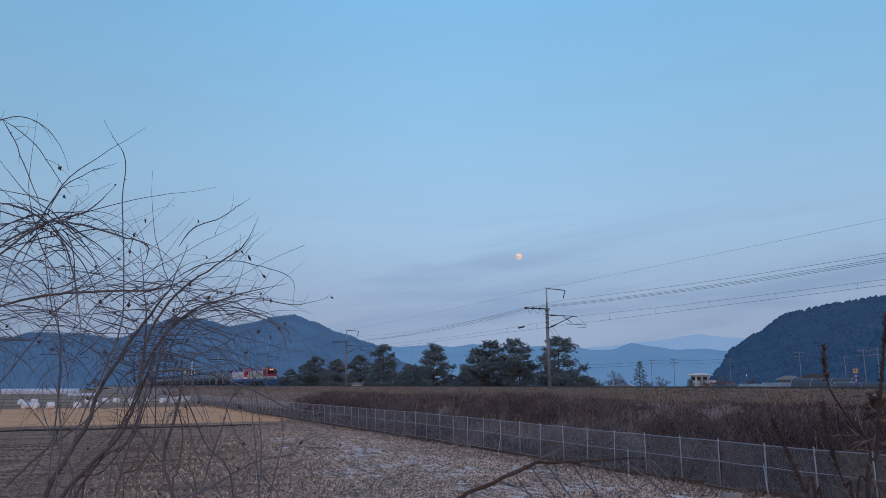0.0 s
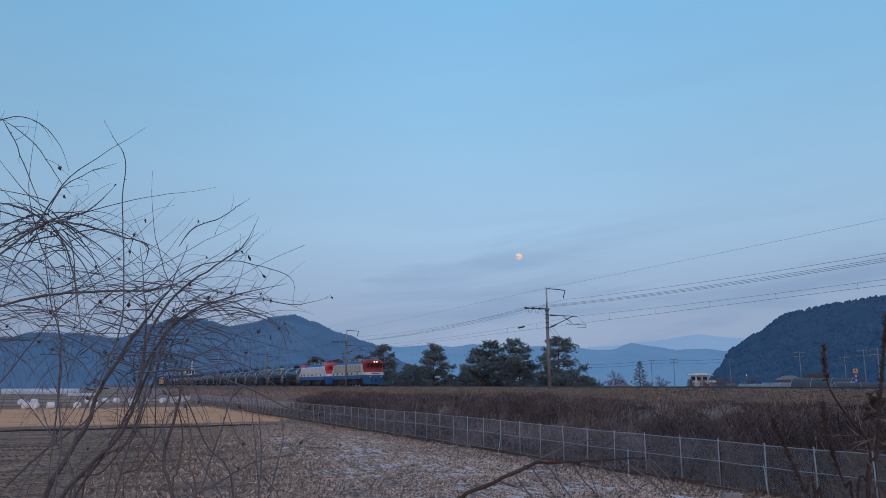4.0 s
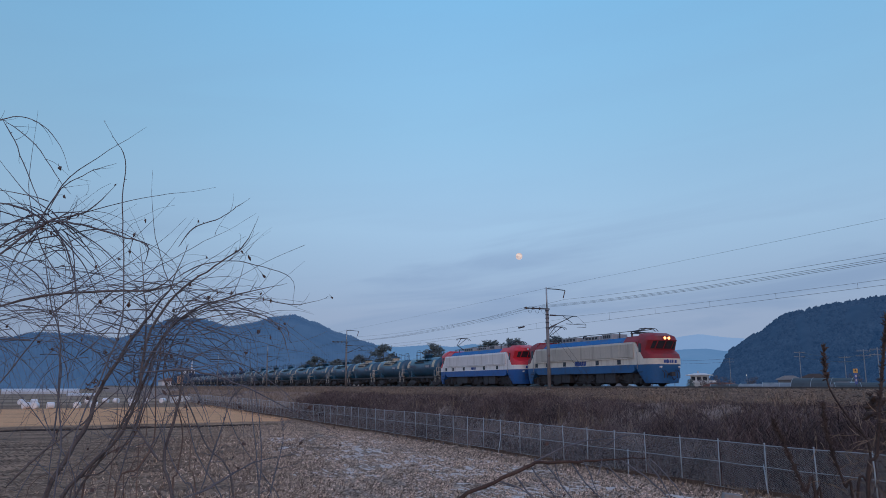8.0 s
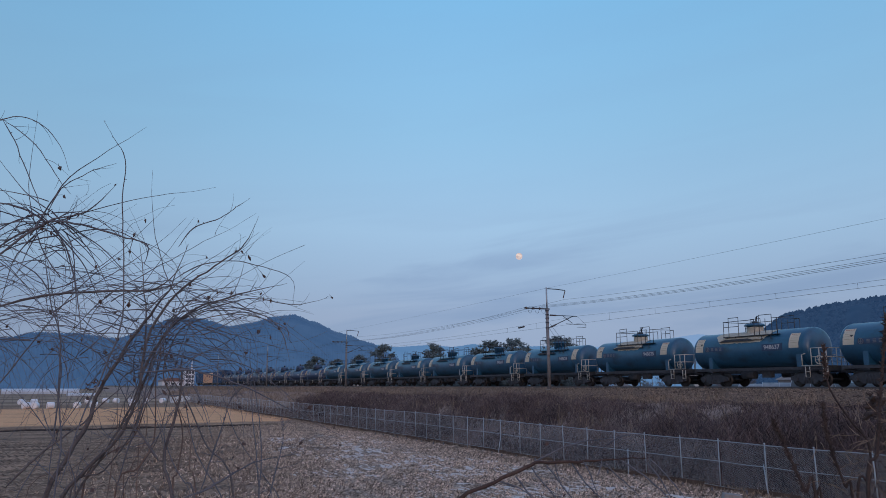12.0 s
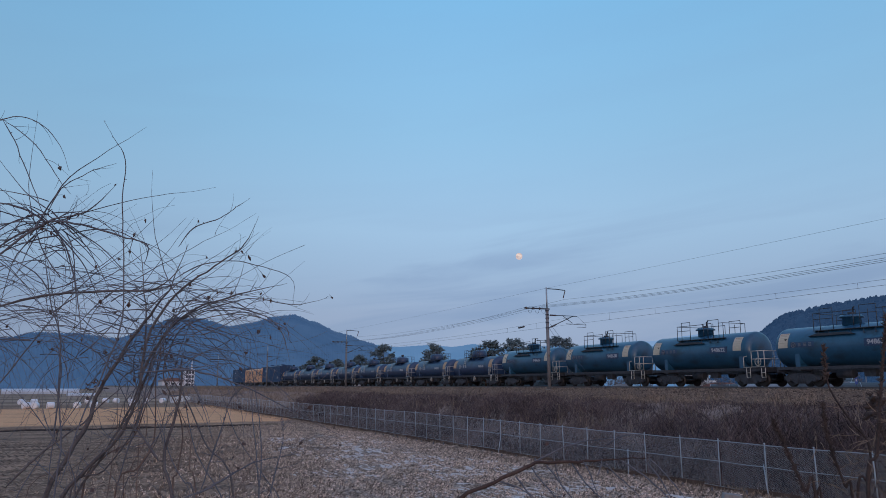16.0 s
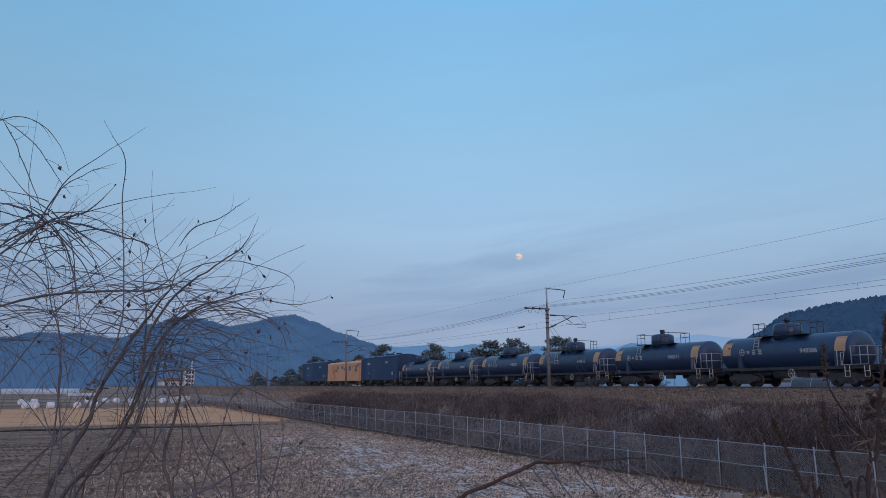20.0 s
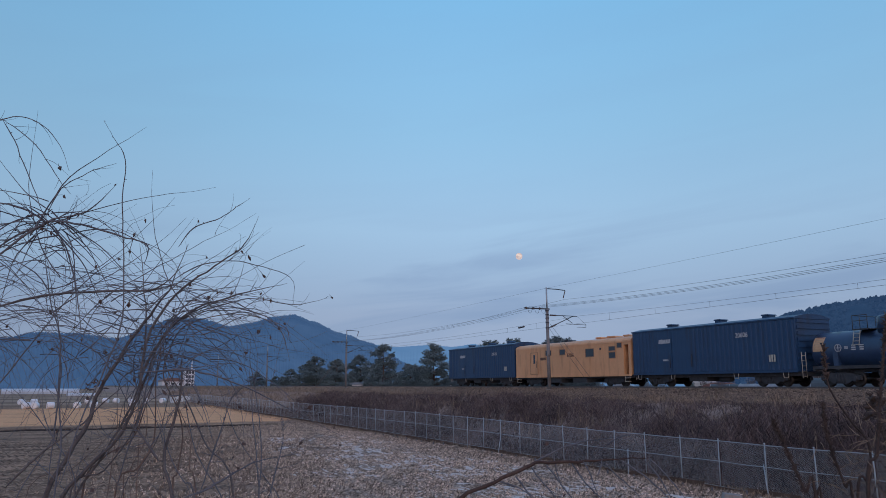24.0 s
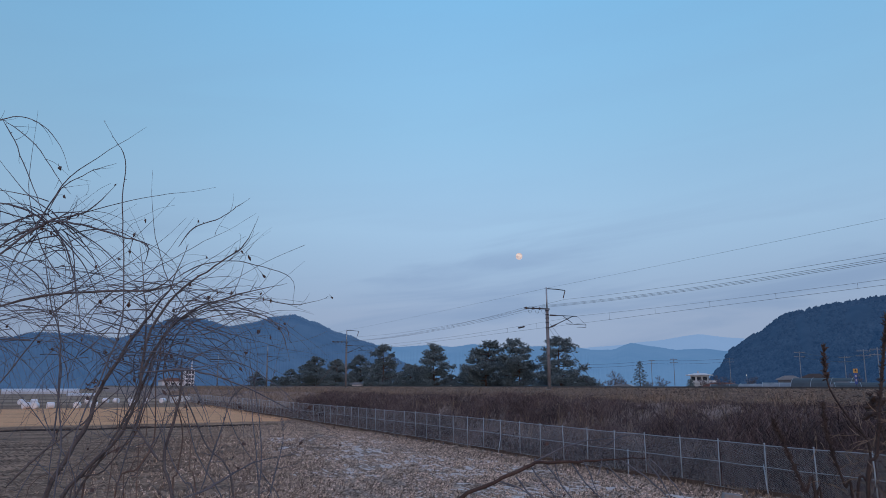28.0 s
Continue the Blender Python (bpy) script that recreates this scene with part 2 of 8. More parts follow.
M = {
    "field": field_mat(),
    "bank": mat("dry_bank_earth", (0.13, 0.096, 0.081), (0.42, 0.312, 0.26), 0.8, 0.95, 0.8, fine=30),
    "ballast": mat("rusty_ballast_stone", (0.040, 0.028, 0.021), (0.25, 0.178, 0.130), 7.0, 0.9, 1.0, fine=9, spread=0.16),
    "shrub": mat("dry_shrub_stems", (0.024, 0.019, 0.022), (0.215, 0.160, 0.150), 0.45, 0.9, 0, spread=0.16, island=0.8),
    "grass": mat("dry_straw_grass", (0.12, 0.090, 0.068), (0.42, 0.318, 0.235), 0.7, 0.9, 0, island=0.9),
    "rail": mat("rail_steel", (0.09, 0.075, 0.07), (0.22, 0.19, 0.18), 6, 0.35, 0.1, 0.7),
    "concrete": mat("weathered_concrete", (0.20, 0.19, 0.185), (0.38, 0.365, 0.35), 2, 0.85, 0.3),
    "galv": mat("galvanised_steel", (0.25, 0.29, 0.32), (0.43, 0.48, 0.51), 6, 0.5, 0.05, 0.25),
    "wiremesh": mat("galvanised_wire_mesh", (0.36, 0.38, 0.41), (0.56, 0.58, 0.61), 6, 0.7, 0.0, 0.0),
    "pole": mat("rusty_steel_pole", (0.13, 0.128, 0.135), (0.30, 0.295, 0.305), 1.5, 0.7, 0.15, 0.2, dirt=((0.17, 0.125, 0.105), 3.0)),
    "darksteel": mat("dark_fitting_steel", (0.03, 0.034, 0.042), (0.075, 0.08, 0.095), 5, 0.5, 0.05, 0.4),
    "wire": mat("dark_copper_wire", (0.04, 0.045, 0.055), (0.07, 0.075, 0.09), 5, 0.5, 0, 0.3),
    "porcelain": mat("brown_porcelain", (0.05, 0.035, 0.035), (0.10, 0.07, 0.065), 5, 0.25, 0),
    "bark": mat("pine_bark", (0.05, 0.036, 0.03), (0.16, 0.11, 0.085), 3, 0.95, 0.6),
    # paler and bluer than foliage: distance haze is mixed into the colour
    "needles": mat("hazed_pine_needles", (0.074, 0.120, 0.142), (0.200, 0.262, 0.276), 0.6, 0.8, 0, island=0.5),
    "hazed_hillwood": None,
    "stone": mat("crushed_stone", (0.030, 0.021, 0.016), (0.38, 0.275, 0.205), 2.0, 0.9, 0, island=0.9),
    "stem": mat("grey_brown_shrub_bark", (0.062, 0.058, 0.064), (0.205, 0.180, 0.178), 12, 0.9, 0.4, fine=20),
    "twig": mat("dry_vine_twigs", (0.080, 0.086, 0.110), (0.200, 0.190, 0.200), 8, 0.85, 0.2, fine=20),
    "vine": mat("red_brown_dry_stalk", (0.095, 0.068, 0.060), (0.27, 0.19, 0.155), 8, 0.85, 0.2, fine=20),
    "branch": mat("dark_red_brown_bark", (0.040, 0.027, 0.025), (0.125, 0.085, 0.072), 14, 0.85, 0.4, fine=20),
    "deadleaf": mat("withered_leaf", (0.045, 0.030, 0.028), (0.12, 0.075, 0.062), 20, 0.8, 0.1),
    "weed": mat("dry_weed_stalk", (0.034, 0.027, 0.027), (0.125, 0.092, 0.080), 20, 0.9, 0.2, island=0.5),
    "paletwig": mat("pale_dry_grass_stem", (0.17, 0.125, 0.095), (0.42, 0.31, 0.23), 20, 0.85, 0.1, island=0.5),
}
M["ice"] = mat("thin_frosted_ice", (0.40, 0.355, 0.33), (0.72, 0.655, 0.615), 6.0, 0.86, 0.25, spread=0.16)
M["stubble"] = mat("cut_rice_stubble", (0.095, 0.065, 0.048), (0.88, 0.67, 0.505), 0.9, 0.9, 0, island=1.3)
M["clod"] = mat("frosty_soil_clods", (0.065, 0.046, 0.035), (0.90, 0.69, 0.55), 1.2, 0.95, 0, island=1.3)
# hill wood and ridges glow blue: distance haze is put into their emission colour
M["hazed_hillwood"] = backdrop_mat("hazed_pine_wood_glow", (0.006, 0.030, 0.090), (0.026, 0.064, 0.150), 0.78, 0.05, True)
RIDGE = [backdrop_mat("ridge_haze_glow_near", (0.034, 0.080, 0.182), (0.052, 0.107, 0.222), 1.0, 0.012),
         backdrop_mat("ridge_haze_glow_middle", (0.085, 0.190, 0.37), (0.105, 0.215, 0.40), 1.0, 0.006),
         backdrop_mat("ridge_haze_glow_far", (0.192, 0.315, 0.53), (0.205, 0.33, 0.55), 1.0, 0.004)]


# ---- mesh helpers ----
def box(bm, x0, x1, y0, y1, z0, z1, m=None):
    vs = [bm.verts.new((x, y, z)) for x in (x0, x1) for y in (y0, y1) for z in (z0, z1)]
    for f in ((0, 1, 3, 2), (4, 6, 7, 5), (0, 4, 5, 1), (2, 3, 7, 6), (0, 2, 6, 4), (1, 5, 7, 3)):
        bm.faces.new([vs[i] for i in f])
    if m is not None:
        bmesh.ops.transform(bm, matrix=m, verts=vs)
    return vs


def tube(bm, pts, radii, n=6, cap=True):
    """A tapered tube along a line of points."""
    pts = [Vector(p) for p in pts]
    if not hasattr(radii, "__len__"):
        radii = [radii] * len(pts)
    rings, side = [], None
    for i, p in enumerate(pts):
        d = (pts[min(i + 1, len(pts) - 1)] - pts[max(i - 1, 0)])
        d = d.normalized() if d.length > 1e-9 else Vector((0, 0, 1))
        if side is None:
            side = d.orthogonal().normalized()
        else:
            side = side - d * side.dot(d)
            side = side.normalized() if side.length > 1e-6 else d.orthogonal().normalized()
        up = d.cross(side)
        rings.append([bm.verts.new(p + (side * math.cos(a) + up * math.sin(a)) * radii[i]) for a in (2 * math.pi * k / n for k in range(n))])
    for a, b in zip(rings, rings[1:]):
        for k in range(n):
            f = bm.faces.new((a[k], a[(k + 1) % n], b[(k + 1) % n], b[k]))
            f.smooth = n > 4
    if cap:
        bm.faces.new(rings[0][::-1]); bm.faces.new(rings[-1])
    return rings


def prism(bm, profile, a0, a1, axis="y"):
    """A closed outline of (u, v) pushed from a0 to a1 along x or y; v is height."""
    put = (lambda u, v, a: (u, a, v)) if axis == "y" else (lambda u, v, a: (a, u, v))
    r0 = [bm.verts.new(put(u, v, a0)) for u, v in profile]
    r1 = [bm.verts.new(put(u, v, a1)) for u, v in profile]
    n = len(profile)
    for k in range(n):
        bm.faces.new((r0[k], r0[(k + 1) % n], r1[(k + 1) % n], r1[k]))
    bm.faces.new(r0[::-1]); bm.faces.new(r1)
    return r0, r1


def done(name, bm, material):
    bmesh.ops.recalc_face_normals(bm, faces=bm.faces)
    me = bpy.data.meshes.new(name)
    bm.to_mesh(me)
    bm.free()
    me.materials.append(material)
    return me


def part(name, bm, material, parent=None, label=""):
    ob = new(name, done(name, bm, material) if isinstance(bm, bmesh.types.BMesh) else bm)
    ob.parent = parent
    return tagged(ob, label) if label else ob


def thing(name, label, category, m=None, group="", kind=""):
    ob = new(name)
    ob.empty_display_size = 0.2
    if m is not None:
        ob.matrix_basis = m
    return tagged(ob, label, category, group, kind)


def flat_mesh(name, verts, faces, material):
    me = bpy.data.meshes.new(name)
    me.from_pydata(verts, [], faces)
    me.materials.append(material)
    return me


def soft_noise(x, y, z=0.0):
    return noise.noise(Vector((x, y, z)))


# ---- line of the track ----
BEND = [(-1200, 23.0), (-470, 8.0), (-298, 4.4), (-249, 3.35), (-201, 2.4), (-183, 1.85), (-167, 1.33), (-151, 0.72), (-135, 0.12), (-122, 0.0), (600, 0.0)]


def bend(x):
    """How far the line swings towards the paddies in the distance."""
    def plain(u):
        for (a, p), (b, q) in zip(BEND, BEND[1:]):
            if u <= b:
                return p + (q - p) * (u - a) / (b - a)
        return 0.0
    return sum(plain(x + d) for d in (-9, -6, -3, 0, 3, 6, 9)) / 7


# ---- ground ----
def spaced(*spans):
    out = []
    for a, b, s in spans:
        n = max(1, round((b - a) / s))
        out += [a + (b - a) * k / n for k in range(n)]
    return out + [spans[-1][1]]


def ground_height(x, y):
    z = 0.05 * soft_noise(x * 0.35, y * 0.35) + 0.03 * soft_noise(x * 1.3, y * 1.3, 4)
    if -60 < x < -16 and -8 < y < 20:             # clods and ruts
        z += 0.055 * soft_noise(x * 0.8, y * 2.9, 7) + 0.055 * soft_noise(x * 3.1, y * 4.5, 2)
        z += 0.052 * math.cos(20.27 * y + 2.2 * soft_noise(x * 0.12, y * 0.25, 12)) * (0.7 + 0.8 * soft_noise(x * 1.1, y * 1.6, 14))
    d = math.hypot(x, y)
    if d < 14:                                    # the road bank on which the shrubs grow
        f = min(1, max(0, (13 - d) / 8))
        z += 1.95 * f * f * (3 - 2 * f)
    if y > 18.5:                                  # field edge climbs to the foot of the embankment
        z += 0.18 * min(1, (y - 18.5) / 1.5)
    if abs(x + 0.09 * y + 74.5) < 1.1 and y < 17:  # low bund between the paddies
        z += 0.22 * (1 - abs(x + 0.09 * y + 74.5) / 1.1)
    if abs(x + 0.09 * y + 72.7) < 0.7 and y < 17:  # and the ditch beside it
        z -= 0.30 * (1 - abs(x + 0.09 * y + 72.7) / 0.7)
    return z


def make_ground():
    xs = spaced((-4600, -800, 380), (-800, -200, 40), (-200, -90, 3), (-90, -58, 0.5), (-58, -18, 0.17), (-18, 30, 1.2), (30, 300, 60), (300, 4600, 600))
    ys = spaced((-4600, -300, 600), (-300, -30, 40), (-30, -8, 3), (-8, 2, 0.12), (2, 21.5, 0.078), (21.5, 46, 4), (46, 300, 25), (300, 4600, 500))
    verts = [(x, y, ground_height(x, y)) for x in xs for y in ys]
    n = len(ys)
    faces = [(i * n + j, (i + 1) * n + j, (i + 1) * n + j + 1, i * n + j + 1) for i in range(len(xs) - 1) for j in range(n - 1)]
    ob = new("ground", flat_mesh("ground", verts, faces, M["field"]))
    for p in ob.data.polygons:
        p.use_smooth = True
    tagged(ob, "brown harvested rice paddy with stubble, frost and thin ice", "field", kind="structure")


def ice_level(x, y):
    """Height of the frozen puddle water; it stands in the furrows of the wet corner by the fence."""
    wet = min((x + 66) / 10, (y - 5.5 - (-25 - x) * 0.06) / 5, (19.7 - y) / 1.0, 1.0)
    return -0.132 + 0.121 * max(0.0, wet) + 0.045 * soft_noise(x * 0.13, y * 0.3, 30)


def make_ice():
    verts, faces, at = [], [], {}
    step_x, step_y = 0.16, 0.10
    for i in range(int(48 / step_x)):
        for j in range(int(14 / step_y)):
            x, y = -66 + i * step_x, 6.0 + j * step_y
            cx, cy = x + step_x / 2, y + step_y / 2
            if ground_height(cx, cy) > ice_level(cx, cy) + 0.06 or math.hypot(cx, cy) < 18:
                continue
            quad = []
            for a, b in ((i, j), (i + 1, j), (i + 1, j + 1), (i, j + 1)):
                if (a, b) not in at:
                    at[a, b] = len(verts)
                    vx, vy = -66 + a * step_x, 6.0 + b * step_y
                    jit = 0.35 * soft_noise(vx * 7, vy * 7, 3)
                    verts.append((vx + jit * step_x, vy + jit * step_y, ice_level(vx, vy) + 0.055 * soft_noise(vx * 1.5, vy * 2.6, 41)))
                quad.append(at[a, b])
            faces.append(quad)
    ob = new("ice_film", flat_mesh("ice_film", verts, faces, M["ice"]))
    tagged(ob, "thin frosted ice in the furrows of the paddy", "ice", kind="stuff")


def bank_profile(y):
    """Height of the railway embankment across its width."""
    pts = [(20.9, 0.0), (22.3, 0.5), (30.5, 2.55), (34.6, 3.05), (35.4, 3.12), (37.0, 3.34), (41.6, 3.34), (43.2, 3.05), (47.5, 0.9), (50.0, 0.0)]
    for (a, za), (b, zb) in zip(pts, pts[1:]):
        if y <= b:
            return za + (zb - za) * (y - a) / (b - a)
    return 0.0


def make_embankment():
    ys = [20.9, 21.6, 22.3, 23.5, 25, 26.5, 28, 29.5, 30.5, 32, 33.4, 34.6, 35.4, 43.2, 44.5, 46, 47.5, 48.8, 50]
    xs = spaced((-900, -250, 30), (-250, -8, 1.5), (-8, 340, 20))
    verts = [(x, y - bend(x), bank_profile(y) - 0.03 + (0.14 * soft_noise(x * 0.4, y * 0.5) if 21.5 < y < 34 else 0)) for x in xs for y in ys]
    n = len(ys)
    faces = [(i * n + j, (i + 1) * n + j, (i + 1) * n + j + 1, i * n + j + 1) for i in range(len(xs) - 1) for j in range(n - 1)]
    ob = new("embankment", flat_mesh("embankment", verts, faces, M["bank"]))
    tagged(ob, "earth railway embankment with dry winter growth", "embankment", kind="structure")
    ys = [31.2, 32.0, 32.8, 33.6, 34.3, 34.9, 35.5, 36.2, 37.0, 37.6, 38.3, 39.3, 40.3, 41.0, 41.6, 42.4, 43.4]
    zs = [2.60, 2.76, 2.86, 2.96, 3.06, 3.14, 3.22, 3.31, 3.40, 3.43, 3.40, 3.40, 3.40, 3.43, 3.40, 3.2, 3.0]
    xs = spaced((-900, -160, 12), (-160, -20, 0.3), (-20, 340, 8))
    verts = [(x, y - bend(x), z + 0.045 * soft_noise(x * 2.7, y * 2.7, 3) + 0.03 * soft_noise(x * 7, y * 7, 9)) for x in xs for y, z in zip(ys, zs)]
    n = len(ys)
    faces = [(i * n + j, (i + 1) * n + j, (i + 1) * n + j + 1, i * n + j + 1) for i in range(len(xs) - 1) for j in range(n - 1)]
    ob = new("ballast", flat_mesh("ballast", verts, faces, M["ballast"]))
    tagged(ob, "bed of rust-brown crushed stone under the rails", "ballast", kind="structure")


def make_rails():
    prof = [(-0.07, 0), (0.07, 0), (0.07, 0.015), (0.012, 0.035), (0.012, 0.115), (0.036, 0.125), (0.036, 0.16), (-0.036, 0.16), (-0.036, 0.125), (-0.012, 0.115), (-0.012, 0.035), (-0.07, 0.015)]
    track = thing("railway_track", "single railway track of rusty steel rails on concrete sleepers", "railway track", kind="structure")
    for side in (-1, 1):
        bm = bmesh.new()
        rings = [[bm.verts.new((x, TRACK_Y - bend(x) + side * 0.7525 + u, RAIL_Z - 0.16 + v)) for u, v in prof] for x in spaced((-900, -300, 40), (-300, -100, 8), (-100, 340, 110))]
        for a, b in zip(rings, rings[1:]):
            for k in range(len(prof)):
                bm.faces.new((a[k], a[(k + 1) % len(prof)], b[(k + 1) % len(prof)], b[k]))
        part("rail", bm, M["rail"], track)
    bm = bmesh.new()
    box(bm, -0.12, 0.12, -1.2, 1.2, -0.10, 0.0)
    sl = done("sleeper", bm, M["concrete"])
    for k in range(300):
        ob = part("sleeper", sl, None, track)
        ob.location = (-20 - 0.62 * k, TRACK_Y - bend(-20 - 0.62 * k), RAIL_Z - 0.16)


def make_stones():
    """Loose ballast stones on the shoulder that faces the fence."""
    rs = random.Random(31)
    verts, faces = [], []
    for _ in range(26000):
        x = -18 - 130 * rs.random() ** 1.5
        y = 37.3 - 6.0 * rs.random() ** 1.3
        z = (3.06 + (y - 34.3) * 0.126 if y > 34.3 else 2.66 + (y - 31.2) * 0.129) + 0.02
        r = rs.uniform(0.025, 0.06)
        b = len(verts)
        for k in range(4):
            t = k * 1.571 + rs.random()
            verts.append((x + r * math.cos(t) * rs.uniform(0.8, 1.3), y - bend(x) + r * math.sin(t), z + rs.uniform(-0.2, 0.3) * r))
        verts.append((x, y - bend(x), z + r * rs.uniform(0.7, 1.1)))
        for k in range(4):
            faces.append((b + k, b + (k + 1) % 4, b + 4))
    ob = new("ballast_stones", flat_mesh("ballast_stones", verts, faces, M["stone"]))
    tagged(ob, "loose crushed ballast stones on the track shoulder", "stones", kind="stuff")


make_ground()
make_stones()
make_ice()
make_embankment()
make_rails()


# ---- distance ----
def bearing(az, dist, z=0.0):
    """A point at az degrees to the right of the middle of the view."""
    a = math.atan2(AHEAD[1], AHEAD[0]) - radians(az)
    return Vector((dist * math.cos(a), dist * math.sin(a), z))


def profile_at(prof, az):
    if az <= prof[0][0]:
        return prof[0][1]
    for (a, h), (b, k) in zip(prof, prof[1:]):
        if az <= b:
            f = (az - a) / (b - a)
            f = f * f * (3 - 2 * f) * 0.5 + f * 0.5
            return h + (k - h) * f
    return prof[-1][1]


def ridge(name, label, prof, dist, foot, material, rough, step, seed):
    """A long hill: a crest line by bearing, slopes on both sides."""
    a0, a1 = prof[0][0], prof[-1][0]
    n = int((a1 - a0) / step)
    rows = [(foot, 0.0), (foot + (dist - foot) * 0.3, 0.22), (foot + (dist - foot) * 0.55, 0.5), (foot + (dist - foot) * 0.8, 0.8), (dist, 1.0), (dist * 1.12, 0.55), (dist * 1.2, 0.0)]
    verts, faces = [], []
    for i in range(n + 1):
        az = a0 + (a1 - a0) * i / n
        h = profile_at(prof, az)
        for j, (d, f) in enumerate(rows):
            u = d + (dist - foot) * 0.10 * soft_noise(az * 0.55, j * 1.7, seed) * (0 < j < 4)
            z = h * f
            if 0 < j < 5:
                z += rough * soft_noise(az * 1.3, j * 2.1, seed) * 2.2 * (j < 4)
                z += rough * (soft_noise(az * 9.0, j, seed + 5) + 1.3 * soft_noise(az * 31.0, j, seed + 9))
            verts.append(bearing(az, u, z if j not in (0, 6) else -2))
    m = len(rows)
    for i in range(n):
        for j in range(m - 1):
            faces.append((i * m + j, i * m + j + 1, (i + 1) * m + j + 1, (i + 1) * m + j))
    ob = new(name, flat_mesh(name, verts, faces, material))
    for p in ob.data.polygons:
        p.use_smooth = True
    return tagged(ob, label, "hill", kind="structure")


def make_hills():
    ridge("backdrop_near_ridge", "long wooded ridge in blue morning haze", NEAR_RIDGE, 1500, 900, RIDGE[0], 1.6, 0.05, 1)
    ridge("backdrop_mountains", "mountain chain in painted pale blue haze beyond the village", MID_RIDGE, 3000, 2300, RIDGE[1], 1.6, 0.08, 7)
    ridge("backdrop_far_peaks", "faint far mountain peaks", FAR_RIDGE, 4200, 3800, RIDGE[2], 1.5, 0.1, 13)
    hill = ridge("hill", "dark pine-covered hill in painted blue haze behind the village", RIGHT_HILL, 600, 390, M["hazed_hillwood"], 1.4, 0.2, 21)
    ridge("hill_spur", "darker wooded spur of the hill in painted blue haze", SPUR, 380, 325, M["hazed_hillwood"], 0.8, 0.1, 27)
    # tree crowns that cover the hillsides
    rnd = random.Random(5)
    verts, faces = [], []
    for n, (prof, foot, crest, a0, a1, count, scale) in enumerate(((RIGHT_HILL, 390, 600, 19.0, 36.0, 20000, 1.1), (SPUR, 325, 380, 28.3, 36.0, 2000, 0.95))):
        for _ in range(count):
            az = rnd.uniform(a0, a1)
            t = rnd.random() ** 0.6
            z = profile_at(prof, az) * (t * 0.74 if t < 0.3 else 0.222 + (t - 0.3) * 1.111) * (0.97 if t < 0.97 else 1)
            if z < 2.5:
                continue
            c = bearing(az, foot + (crest - foot) * t, z - 0.8)
            r, tall = rnd.uniform(0.8, 2.0) * scale, rnd.uniform(1.6, 3.8) * scale
            b = len(verts)
            turn = rnd.random() * 6
            for ring, (rr, zz) in enumerate(((0.7, 0.0), (1.0, 0.42), (0.6, 0.78))):
                for k in range(5):
                    a = turn + k * 1.2566 + ring * 0.5
                    q = r * rr * rnd.uniform(0.7, 1.25)
                    verts.append((c.x + q * math.cos(a), c.y + q * math.sin(a), c.z + tall * (zz + rnd.uniform(-0.07, 0.07))))
            verts.append((c.x + rnd.uniform(-0.4, 0.4), c.y, c.z + tall))
            for ring in range(2):
                for k in range(5):
                    faces.append((b + ring * 5 + k, b + ring * 5 + (k + 1) % 5, b + ring * 5 + 5 + (k + 1) % 5, b + ring * 5 + 5 + k))
            for k in range(5):
                faces.append((b + 10 + k, b + 10 + (k + 1) % 5, b + 15))
    ob = new("pine_wood", flat_mesh("pine_wood", verts, faces, M["hazed_hillwood"]))
    tagged(ob, "dense dark pine wood on the hillside in painted blue haze", "wood", kind="stuff")


NEAR_RIDGE = [(-34.4, 96.5), (-31.5, 85.8), (-29.6, 79.9), (-27.7, 91.0), (-25.4, 90.9), (-22.9, 82.6), (-20.8, 109.3), (-19.0, 123.9), (-17.5, 121.9), (-15.6, 109.5), (-14.0, 116.6), (-12.4, 128.0), (-11.0, 132.9), (-9.6, 120.6), (-7.6, 99.7), (-5.5, 82.8), (-2.7, 46.2)]
MID_RIDGE = [(-9.2, 134.2), (-6.0, 163.3), (-3.5, 150.9), (-1.0, 157.7), (0.7, 151.2), (2.3, 161.9), (4.0, 148.6), (6.9, 152.2), (8.9, 155.8), (10.9, 137.7), (12.3, 137.1), (13.7, 161.7), (15.2, 147.9), (16.8, 134.3), (18.7, 137.0), (20.1, 127.6), (24.1, 144.0), (30.6, 154.4)]
FAR_RIDGE = [(4.8, 174.5), (8.9, 194.0), (12.1, 209.9), (15.2, 233.6), (18.3, 264.5), (20.5, 243.8), (22.7, 226.2), (27.4, 223.0)]
SPUR = [(27.8, 0.0), (28.5, 9.0), (29.1, 21.0), (29.7, 30.0), (31.5, 34.0), (34.0, 36.0), (37.0, 30.0)]
RIGHT_HILL = [(18.7, 4.3), (19.6, 14.2), (20.5, 28.3), (22.0, 38.2), (24.1, 52.2), (25.8, 55.8), (27.4, 58.8), (29.6, 61.5), (33.6, 64.3), (37.7, 56.0)]
make_hills()


